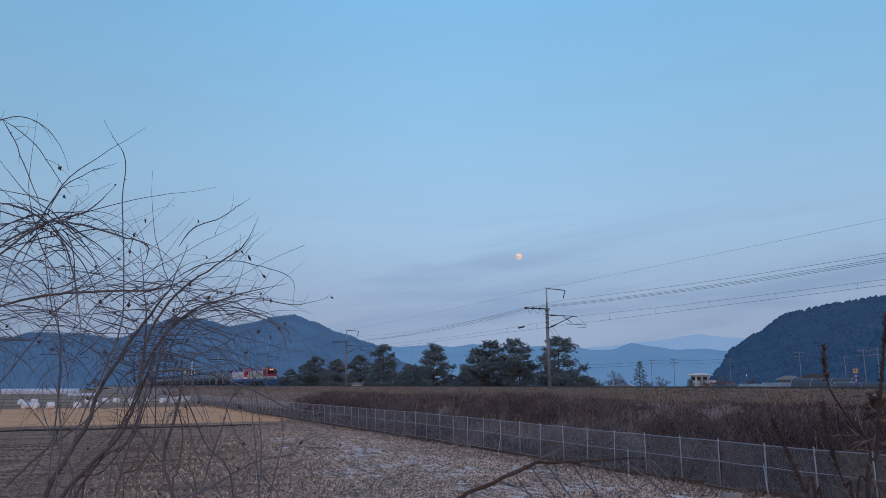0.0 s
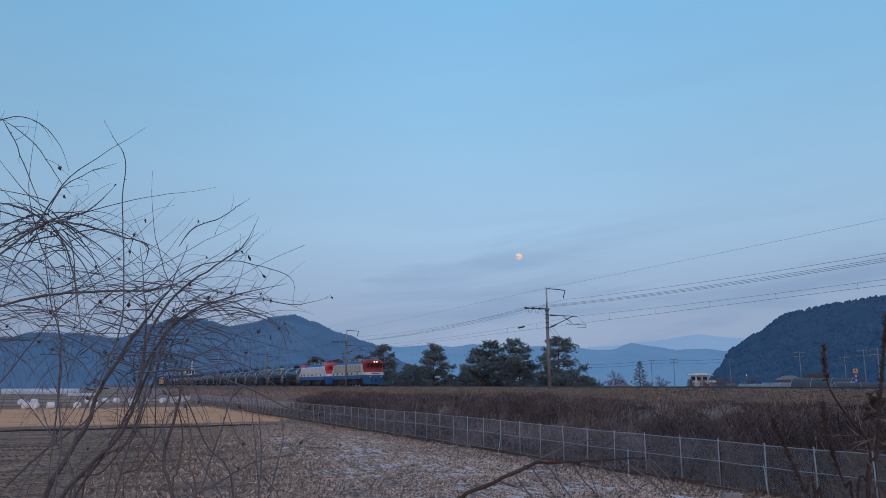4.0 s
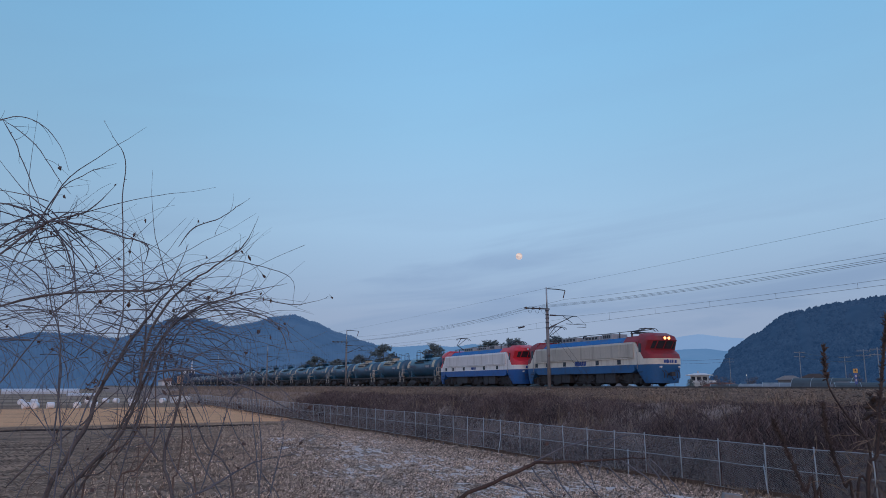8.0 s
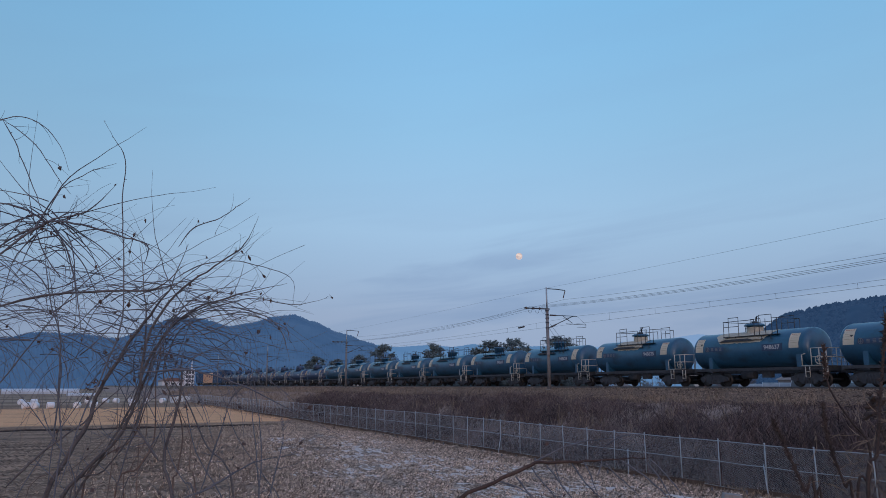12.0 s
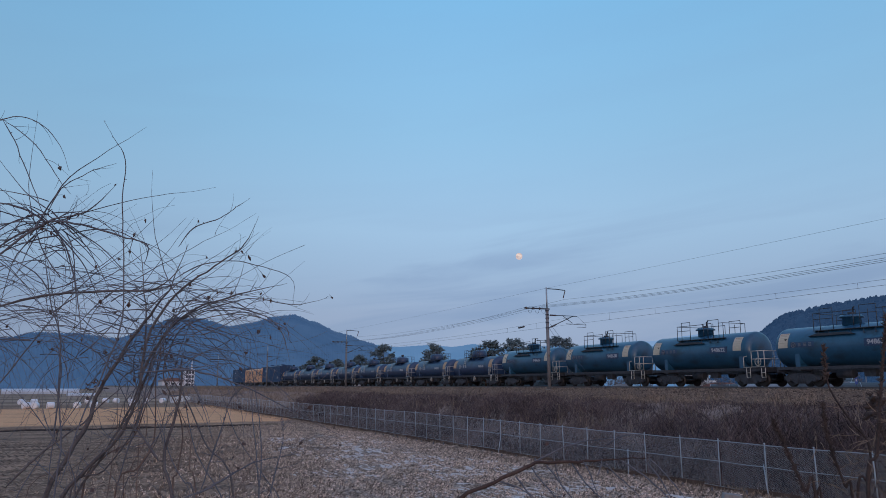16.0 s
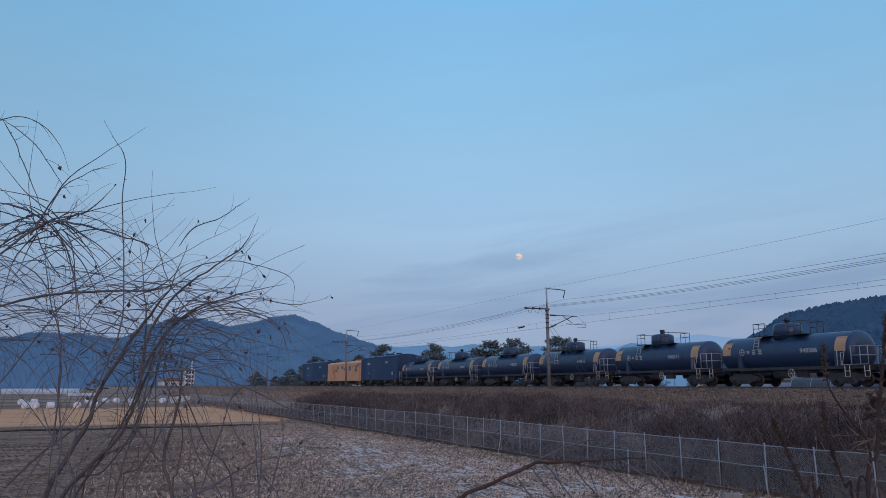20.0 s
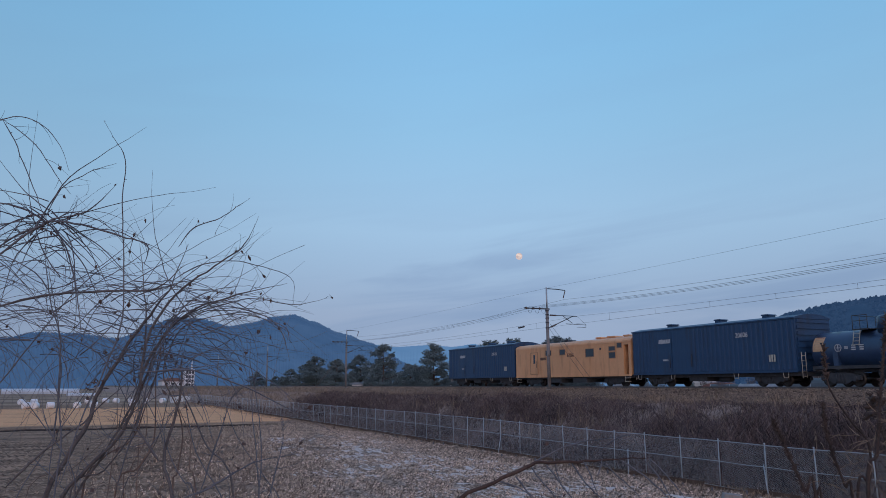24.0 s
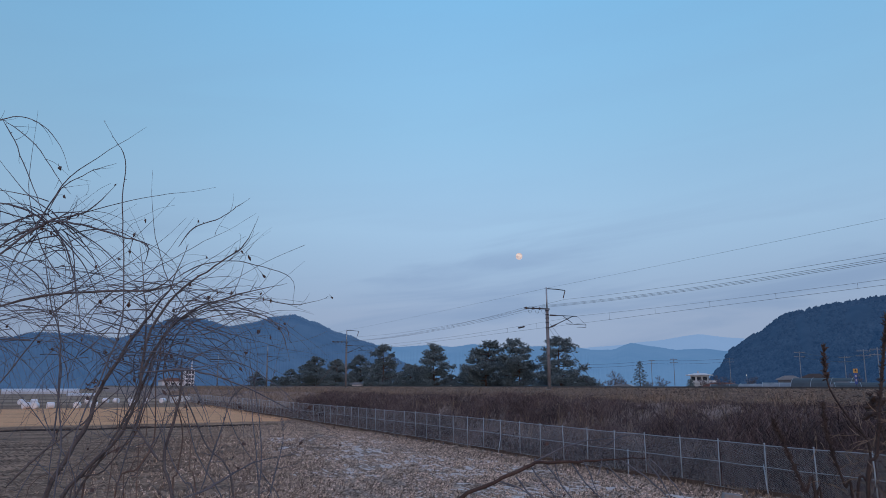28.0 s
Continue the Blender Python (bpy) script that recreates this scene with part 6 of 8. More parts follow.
def van():
    t = thing("generator_van", "ochre yellow railway service van with small dark windows", "railway van", group="train vehicles")
    L, W, z0, z1 = 8.75, 1.46, 0.88, 3.42
    Y = P["yellow"]
    bm = bmesh.new()
    # side walls leave the vestibule opening near the front end
    box(bm, -L, 7.85, -W, W, z0, z1)
    part("body", bm, Y, t)
    bm = bmesh.new(); box(bm, 8.42, L, -W, W, z0, z1); part("end_wall", bm, Y, t)
    bm = bmesh.new(); box(bm, 7.85, 8.42, -W + 0.45, W - 0.45, z0, z1 - 0.22); part("vestibule", bm, Y, t)
    bm = bmesh.new(); box(bm, 7.85, 8.42, -W, W, z1 - 0.22, z1); part("vestibule_header", bm, Y, t)
    bm = bmesh.new()
    arch = [(-W - 0.03, z1 - 0.02), (-W - 0.01, z1 + 0.12), (-W + 0.12, z1 + 0.27), (-1.0, z1 + 0.40), (-0.5, z1 + 0.47), (0, z1 + 0.49)]
    arch = [(a, b) for a, b in arch] + [(-a, b) for a, b in arch[-2::-1]]
    prism(bm, arch, -L - 0.02, L + 0.02, "x")
    part("roof", bm, Y, t)
    G = P["glass"]

    def win(x0, x1, za, zb, side=-1):
        bm = bmesh.new()
        y = side * W
        for q in ((x0 - 0.05, x1 + 0.05, za - 0.05, za), (x0 - 0.05, x1 + 0.05, zb, zb + 0.05), (x0 - 0.05, x0, za, zb), (x1, x1 + 0.05, za, zb)):
            box(bm, q[0], q[1], min(y, y + side * 0.025), max(y, y + side * 0.025), q[2], q[3])
        f = part("window", bm, P["ochre_edge"], t)
        bm = bmesh.new(); box(bm, x0, x1, min(y, y + side * 0.01), max(y, y + side * 0.01), za, zb); part("pane", bm, G, f)
    for side in (-1, 1):
        for x0, x1, za, zb in ((-3.4, -2.5, 2.72, 3.16), (-1.1, -0.25, 2.72, 3.16), (2.8, 3.95, 2.42, 3.05), (6.0, 6.8, 2.80, 3.12), (6.0, 6.8, 2.22, 2.66), (7.05, 7.62, 3.0, 3.34)):
            win(x0, x1, za, zb, side)
        bm = bmesh.new(); box(bm, -6.0, -4.78, min(side * W, side * (W + 0.03)), max(side * W, side * (W + 0.03)), 1.12, 3.02); d = part("door", bm, Y, t)
        bm = bmesh.new(); box(bm, -5.5, -5.2, min(side * (W + 0.03), side * (W + 0.04)), max(side * (W + 0.03), side * (W + 0.04)), 2.05, 2.85); part("pane", bm, G, d)
        bm = bmesh.new(); tube(bm, [(-4.95, side * (W + 0.07), 1.7), (-4.95, side * (W + 0.07), 2.3)], 0.018, 6); part("handle", bm, M["darksteel"], d)
        for x0, x1, za, zb in ((-6.06, -6.0, 1.06, 3.08), (-4.78, -4.72, 1.06, 3.08), (-6.0, -4.78, 3.02, 3.08), (-6.0, -4.78, 1.06, 1.12)):
            bm = bmesh.new(); box(bm, x0, x1, min(side * W, side * (W + 0.045)), max(side * W, side * (W + 0.045)), za, zb); part("door_frame", bm, P["ochre_edge"], t)
        bm = bmesh.new(); box(bm, 3.3, 3.42, min(side * W, side * (W + 0.012)), max(side * W, side * (W + 0.012)), 1.0, 2.4); part("seam", bm, Y, t)
        for x in (-7.4, -6.4, -4.2, 0.9, 5.3):
            bm = bmesh.new(); box(bm, x - 0.012, x + 0.012, min(side * W, side * (W + 0.008)), max(side * W, side * (W + 0.008)), z0 + 0.05, z1 - 0.05); part("seam", bm, Y, t)
        bm = bmesh.new(); box(bm, 7.9, 8.37, min(side * (W - 0.44), side * (W - 0.40)), max(side * (W - 0.44), side * (W - 0.40)), 0.95, 3.1); part("vestibule_door", bm, P["under"], t)
        bm = bmesh.new(); box(bm, -L, L, min(side * W, side * (W + 0.03)), max(side * W, side * (W + 0.03)), z0 - 0.1, z0 + 0.03); part("sill", bm, Y, t)
        bm = bmesh.new()
        for x in (7.95, -8.5):
            for z in (0.35, 0.62):
                box(bm, x, x + 0.42, min(side * 1.25, side * 1.5), max(side * 1.25, side * 1.5), z, z + 0.04)
            tube(bm, [(x, side * 1.47, 0.35), (x, side * 1.47, 0.9)], 0.02, 6)
        part("step", bm, P["palerail"], t)
        bm = bmesh.new(); tube(bm, [(4.9, side * (W + 0.01), 3.0), (4.9, side * (W + 0.08), 3.0)], 0.09, 12); part("lamp", bm, M["darksteel"], t)
    letter_part("67066", 0.42, 0.55, -W - 0.012, 2.62, P["brown"], t)
    emblem(-4.35, -W - 0.012, 2.45, 1.05, P["brown"], t)
    for x, w in ((-5.4, 0.38), (-1.6, 0.40), (3.2, 0.42), (4.9, 0.62), (6.9, 0.44)):
        bm = bmesh.new(); box(bm, x - w * 0.8, x + w * 0.8, -0.35, 0.35, z1 + 0.42, z1 + 0.54); prism(bm, [(x - w, z1 + 0.54), (x + w, z1 + 0.54), (x + w * 0.8, z1 + 0.64), (x - w * 0.8, z1 + 0.64)], -0.42, 0.42)
        part("roof_vent", bm, P["yellow"] if w > 0.41 else M["darksteel"], t)
    bm = bmesh.new(); box(bm, -L, L, -1.2, 1.2, 0.66, z0 - 0.02); part("frame", bm, P["under"], t)
    for a, b in ((-3.2, -1.2), (0.6, 2.6)):
        bm = bmesh.new(); box(bm, a, b, -1.3, 1.3, 0.32, 0.68); part("equipment_case", bm, P["under"], t)
    for s in (-1, 1):
        coupler(t, s * L, s)
        bm = bmesh.new(); box(bm, *sorted((s * L, s * (L + 0.35))), -0.5, 0.5, 1.0, 3.1); part("gangway", bm, P["under"], t)
    for x in (-6.1, 6.1):
        bogie(t, x, 2.1, 0.43, WHEEL_SMALL)
    return t


TRAIN = []


def make_train():
    TRAIN.append((locomotive("electric locomotive in sooty red, cream and blue, headlights lit", True, True), -183.1))
    TRAIN.append((locomotive("electric locomotive in bright red, white and blue", False, False), -202.9))
    teal = tank_car("teal", "dark teal oil tank wagon with railed walkway")
    navy = tank_car("navy", "dark navy oil tank wagon with tall dome")
    numbers = ["948633", "948637", "948625", "948624", "948627", "948628", "948632", "948622", "948638", "948626", "948570", "948603", "948586", "948571", "948616", "948578", "948582", "948595"]
    cars = []
    for k in range(18):
        kind, first = ("teal", teal) if k < 10 else ("navy", navy)
        cars.append((first if k in (0, 10) else copy_thing(first, pose(0, 0, 0)), kind, k))
    for car, kind, k in cars:
        tank_number(car, numbers[k], kind)
        if k in (1, 2):
            spill(car, 2.6 if k == 1 else 1.9)
        TRAIN.append((car, -217.5 - 11.46 * k))
    TRAIN.append((box_car("20606"), -426.0))
    TRAIN.append((van(), -442.5))
    TRAIN.append((box_car("20618"), -459.0))
    for car, x in TRAIN:
        car.matrix_basis = pose(x, TRACK_Y, RAIL_Z)


make_train()


# ---- dry growth on the embankment and in the field ----
def blades(name, label, category, spots, material, seed):
    """Many thin bent stems as one mesh. spots: x, y, z, height, lean, width."""
    rs = np.random.RandomState(seed)
    s = np.asarray(spots, float)
    n = len(s)
    a = rs.uniform(0, 2 * np.pi, n)
    lean = s[:, 4:5] * np.c_[np.cos(a), np.sin(a)]
    b = rs.uniform(0, 2 * np.pi, n)
    wv = s[:, 5:6] * np.c_[np.cos(b), np.sin(b)]
    base, h = s[:, :3], s[:, 3:4]
    v = np.zeros((n, 5, 3))
    v[:, 0], v[:, 1] = base, base
    v[:, 0, :2] -= wv; v[:, 1, :2] += wv
    mid = base.copy(); mid[:, :2] += lean * h * 0.4; mid[:, 2:] += h * 0.55
    v[:, 2], v[:, 3] = mid, mid
    v[:, 2, :2] += wv * 0.75; v[:, 3, :2] -= wv * 0.75
    tip = base.copy(); tip[:, :2] += lean * h; tip[:, 2:] += h * np.sqrt(np.clip(1 - s[:, 4:5] ** 2 * 0.5, 0.1, 1))
    v[:, 4] = tip
    i = np.arange(n)[:, None] * 5
    quads = np.hstack([i, i + 1, i + 2, i + 3]).tolist()
    tris = np.hstack([i + 3, i + 2, i + 4]).tolist()
    ob = new(name, flat_mesh(name, v.reshape(-1, 3).tolist(), quads + tris, material))
    return tagged(ob, label, category, kind="stuff")


def make_growth():
    rnd = random.Random(11)
    shrub, straw = [], []

    def spread_x():
        """More of them where the view is near."""
        return -13 - 235 * rnd.random() ** 1.7

    for _ in range(7600):
        x, y = spread_x(), rnd.uniform(21.4, 34.0)
        patch = soft_noise(x * 0.045, y * 0.16, 2) + 0.5 * soft_noise(x * 0.2, y * 0.3, 6)
        far = (y - 21.4) / 12.6
        if far > 0.86 and rnd.random() < 0.6:
            continue
        z = bank_profile(y + bend(x)) - 0.08
        if patch < -0.85 + 0.5 * far or rnd.random() < (0.03 if x > -27 else 0.12 + (0.14 if patch > 0.12 else 0)) + 0.09 * far or x < -96 - 6 * patch + (26 - y) * 1.5:
            for _ in range(7):
                straw.append((x + rnd.gauss(0, 0.3), y + rnd.gauss(0, 0.3), z, rnd.uniform(0.25, 0.7), rnd.uniform(0.1, 0.9), rnd.uniform(0.010, 0.018)))
            continue
        tall = rnd.uniform(0.5, 1.5) * (1.25 - 0.45 * far) * (1.0 + 0.9 * patch)
        tall = min(tall, 3.46 - 0.0188 * y - z + rnd.uniform(-0.25, 0.04) + max(0, patch - 0.25) * rnd.uniform(0.2, 1.3))   # cut back below the ballast
        tall = max(0.25, tall)
        for _ in range(7):
            lean = rnd.uniform(0.05, 1.2)
            bx, by = x + rnd.gauss(0, 0.26), y + rnd.gauss(0, 0.26)
            shrub.append((bx, by, z, tall * rnd.uniform(0.55, 1.05), lean, rnd.uniform(0.008, 0.015)))
            for _ in range(8):
                q = rnd.uniform(0.1, 0.85) * tall
                shrub.append((bx + rnd.gauss(0, 0.2), by + rnd.gauss(0, 0.2), z + q, tall * rnd.uniform(0.12, 0.38), rnd.uniform(0.7, 1.41), rnd.uniform(0.006, 0.013)))
    # low scrub close behind the fence
    for _ in range(2300):
        x, y = spread_x(), rnd.uniform(20.6, 22.6)
        z = max(bank_profile(y), ground_height(x, y) if y < 21.6 else 0) - 0.05
        tall = rnd.uniform(0.35, 0.95)
        for _ in range(9):
            bx, by = x + rnd.gauss(0, 0.22), max(20.5, y + rnd.gauss(0, 0.18))
            shrub.append((bx, by, z, tall * rnd.uniform(0.4, 1.05), rnd.uniform(0.1, 1.2), rnd.uniform(0.009, 0.018)))
            shrub.append((bx, by, z + tall * rnd.uniform(0.1, 0.5), tall * rnd.uniform(0.2, 0.5), rnd.uniform(0.6, 1.4), rnd.uniform(0.007, 0.014)))
    # tufts along the ballast edge and the foot of the fence
    for _ in range(3600):
        x = spread_x()
        y = rnd.choice((rnd.uniform(31.4, 34.2) if rnd.random() < 0.5 else rnd.gauss(19.7, 0.36), rnd.gauss(19.7, 0.36), rnd.uniform(19.0, 20.4)))
        z = bank_profile(y) if y > 20.9 else ground_height(x, y)
        for _ in range(5):
            straw.append((x + rnd.gauss(0, 0.12), y + rnd.gauss(0, 0.12), z - 0.02, rnd.uniform(0.08, 0.30) * (0.55 if y > 25 else 0.7), rnd.uniform(0.1, 0.9), rnd.uniform(0.009, 0.018)))
    for _ in range(260):
        x, y = spread_x(), rnd.uniform(22, 27.5)
        for _ in range(6):
            straw.append((x + rnd.gauss(0, 0.12), y + rnd.gauss(0, 0.12), bank_profile(y), min(rnd.uniform(0.9, 1.7), 3.5 - 0.0188 * y - bank_profile(y)), rnd.uniform(0.05, 0.4), rnd.uniform(0.009, 0.016)))
    blades("dry_shrubs", "tangled leafless brown shrubs covering the embankment", "shrubs", shrub, M["shrub"], 1)
    blades("dry_grass", "straw-coloured dead grass on the embankment and fence foot", "grass", straw, M["grass"], 2)
    # rows of cut rice stubble
    rows = []
    y = -7.5
    while y < 19.3:
        x = -19.5
        while x > -77:
            step = 0.28 + 0.004 * (-x - 20)
            x -= step * rnd.uniform(0.7, 1.3)
            if soft_noise(x * 0.25, y * 0.6, 8) > 0.28 or math.hypot(x, y) < 15 or rnd.random() > 0.55 + (0.22 * x + y + 4) / 9 or (ground_height(x, y) < ice_level(x, y) and rnd.random() < 0.5):
                continue
            yy = 0.30998 * round(y / 0.30998 + 0.35 * soft_noise(x * 0.12, y * 0.25, 12)) - 0.1085 * soft_noise(x * 0.12, y * 0.25, 12) + rnd.gauss(0, 0.04)
            z = ground_height(x, yy) - 0.01
            for _ in range(6):
                rows.append((x + rnd.gauss(0, 0.028), yy + rnd.gauss(0, 0.026), z, rnd.uniform(0.06, 0.15), rnd.uniform(0.2, 0.8), rnd.uniform(0.006, 0.013)))
        y += 0.31
    # frozen clods between the stubble rows
    verts, faces = [], []
    for _ in range(190000):
        x = -17.5 - 48 * rnd.random() ** 1.25
        y = rnd.uniform(-8, 19.6)
        if soft_noise(x * 0.25, y * 0.6, 8) > 0.30 or math.hypot(x, y) < 14 or soft_noise(x * 0.9, y * 0.5, 17) > 0.18 or rnd.random() > (0.22 * x + y + 6) / 11 or (ground_height(x, y) < ice_level(x, y) and rnd.random() < 0.5):
            continue
        if math.cos(20.27 * y + 2.2 * soft_noise(x * 0.12, y * 0.25, 12)) < rnd.uniform(-0.75, 0.35):   # they lie on the ridges
            continue
        z = ground_height(x, y) - 0.015
        r = rnd.uniform(0.014, 0.044)
        c = len(verts)
        for k in range(5):
            q = k * 1.2566 + rnd.random() * 0.6
            verts.append((x + r * math.cos(q) * rnd.uniform(0.7, 1.3), y + 1.5 * r * math.sin(q) * rnd.uniform(0.7, 1.3), z))
        verts.append((x, y, z + r * rnd.uniform(0.7, 1.3)))
        for k in range(5):
            faces.append((c + k, c + (k + 1) % 5, c + 5))
    ob = new("soil_clods", flat_mesh("soil_clods", verts, faces, M["clod"]))
    tagged(ob, "frozen frosted soil clods between stubble rows", "soil", kind="stuff")
    blades("rice_stubble", "rows of short cut rice stubble in the paddy", "stubble", rows, M["stubble"], 3)


make_growth()


# ---- field and village things ----
V = {
    "whitefilm": mat("white_greenhouse_film", (0.42, 0.46, 0.51), (0.60, 0.63, 0.67), 0.4, 0.5, 0.05),
    "palewall": mat("cream_white_wall", (0.50, 0.55, 0.58), (0.64, 0.69, 0.71), 0.8, 0.8, 0.1),
    "paleroof": mat("pale_slab_roof", (0.50, 0.54, 0.56), (0.66, 0.69, 0.70), 0.8, 0.7, 0.1),
    "bluewall": mat("grey_blue_wall", (0.10, 0.12, 0.14), (0.17, 0.19, 0.22), 0.8, 0.8, 0.1),
    "wrap": mat("white_bale_wrap", (0.62, 0.63, 0.66), (0.80, 0.80, 0.82), 2.0, 0.4, 0.1),
    "vinyl": mat("milky_greenhouse_film", (0.16, 0.19, 0.21), (0.28, 0.31, 0.33), 0.4, 0.75, 0.05, dirt=((0.10, 0.12, 0.13), 0.3)),
    "darkfilm": mat("dark_greenhouse_cover", (0.030, 0.045, 0.052), (0.07, 0.09, 0.10), 0.6, 0.7, 0.1),
    "plaster": mat("pale_plaster", (0.36, 0.37, 0.39), (0.50, 0.50, 0.52), 0.8, 0.8, 0.1),
    "tiles": mat("dark_roof_tiles", (0.045, 0.047, 0.055), (0.09, 0.09, 0.10), 1.0, 0.7, 0.2),
    "redroof": mat("red_brown_roof", (0.15, 0.085, 0.08), (0.23, 0.135, 0.12), 1.0, 0.7, 0.2),
    "tin": mat("pale_tin_roof", (0.15, 0.19, 0.23), (0.25, 0.29, 0.33), 0.8, 0.5, 0.05, 0.2),
    "polewood": mat("concrete_utility_pole", (0.13, 0.155, 0.185), (0.24, 0.27, 0.30), 1.0, 0.8, 0.1),
    "greybark": mat("grey_bark", (0.09, 0.090, 0.105), (0.19, 0.18, 0.195), 3, 0.95, 0.3),
    "signblue": mat("blue_sign_paint", (0.015, 0.06, 0.26), (0.025, 0.09, 0.34), 3, 0.4, 0),
    "signyellow": mat("yellow_sign_paint", (0.50, 0.25, 0.05), (0.60, 0.33, 0.08), 3, 0.4, 0),
    "signblack": mat("black_sign_paint", (0.012, 0.012, 0.014), (0.02, 0.02, 0.022), 3, 0.4, 0),
    "greenhouseglow": glow("yard_lamp_glow", (1.0, 0.93, 0.82), 3.0),
}


def make_bales():
    bm = bmesh.new()
    r, w = 0.54, 0.55
    tube(bm, [(0, -w, r), (0, -w + 0.02, r), (0, -w + 0.1, r), (0, 0, r), (0, w - 0.1, r), (0, w - 0.02, r), (0, w, r)], [r * 0.75, r * 0.9, r, r * 1.01, r, r * 0.9, r * 0.75], 20)
    me = done("wrap", bm, V["wrap"])
    bm = bmesh.new()
    for y in (-0.3, 0.05, 0.34):
        tube(bm, [(0, y - 0.012, r), (0, y + 0.012, r)], r * 1.015, 20, cap=False)
    band = done("wrap_fold", bm, V["wrap"])
    rnd = random.Random(4)
    for x, y in ((-168.7, -10.7), (-172.7, -8.8), (-139.5, -6.9), (-139.9, -8.2), (-138.5, -4.7), (-140.1, -0.9), (-173.5, 0.8), (-177.4, 4.2), (-176.6, 6.2), (-147.2, 7.9), (-173.9, 11.8), (-172.5, 15.0), (-181.0, 9.4), (-142.0, 1.6)):
        t = thing("silage_bale", "round straw bale wrapped in white film on the field", "bale", pose(x, y, ground_height(x, y) - 0.02, 0, 0, rnd.uniform(0, 180)), "wrapped bales")
        part("wrap", me, None, t); part("wrap_fold", band, None, t)


def greenhouse(x, y, length, width, height, turn, film, label):
    t = thing("greenhouse", label, "greenhouse", pose(x, y, 0, 0, 0, turn), "greenhouses")
    arc = [(width / 2 * math.cos(a), 0.35 * height + 0.65 * height * math.sin(a)) for a in (math.pi * k / 12 for k in range(13))]
    bm = bmesh.new()
    prism(bm, [(width / 2, 0)] + arc + [(-width / 2, 0)], -length / 2, length / 2, "x")
    part("film", bm, film, t)
    n = max(3, int(length / 4))
    for k in range(n + 1):
        bm = bmesh.new(); a = -length / 2 + length * k / n
        tube(bm, [(a, width / 2 + 0.02, 0)] + [(a, u * 1.008, v * 1.008) for u, v in arc] + [(a, -width / 2 - 0.02, 0)], 0.04, 5)
        part("hoop", bm, M["galv"], t)
    bm = bmesh.new(); box(bm, length / 2, length / 2 + 0.03, -0.9, 0.9, 0, 2.0); part("door", bm, V["tin"], t)


def house(name, x, y, w, dp, h, turn, wall, roof, label, storeys=1, flat=False):
    t = thing(name, label, "house", pose(x, y, 0, 0, 0, turn))
    bm = bmesh.new(); box(bm, -w / 2, w / 2, -dp / 2, dp / 2, 0, h); part("wall", bm, wall, t)
    bm = bmesh.new()
    if flat:
        box(bm, -w / 2 - 0.5, w / 2 + 0.5, -dp / 2 - 0.5, dp / 2 + 0.5, h, h + 0.28)
        prism(bm, [(-w * 0.36, h + 0.28), (w * 0.36, h + 0.28), (w * 0.16, h + 0.85), (-w * 0.16, h + 0.85)], -dp * 0.3, dp * 0.3)
    else:
        prism(bm, [(-w / 2 - 0.5, h - 0.05), (w / 2 + 0.5, h - 0.05), (w / 2 + 0.45, h + 0.12), (w * 0.2, h + dp * 0.2), (-w * 0.2, h + dp * 0.2), (-w / 2 - 0.45, h + 0.12)], -dp / 2 - 0.5, dp / 2 + 0.5)
    part("roof", bm, roof, t)
    for s in range(storeys):
        z = 0.9 + s * h / storeys
        for k in range(max(2, int(w / 2.6))):
            u = -w / 2 + (k + 0.5) * w / max(2, int(w / 2.6))
            bm = bmesh.new(); box(bm, u - 0.65, u + 0.65, -dp / 2 - 0.05, -dp / 2 + 0.02, z - 0.06, z + 1.26); f = part("window", bm, V["tin"], t)
            bm = bmesh.new(); box(bm, u - 0.57, u + 0.57, -dp / 2 - 0.07, -dp / 2 - 0.05, z, z + 1.2); part("pane", bm, P["glass"], f)
    return t


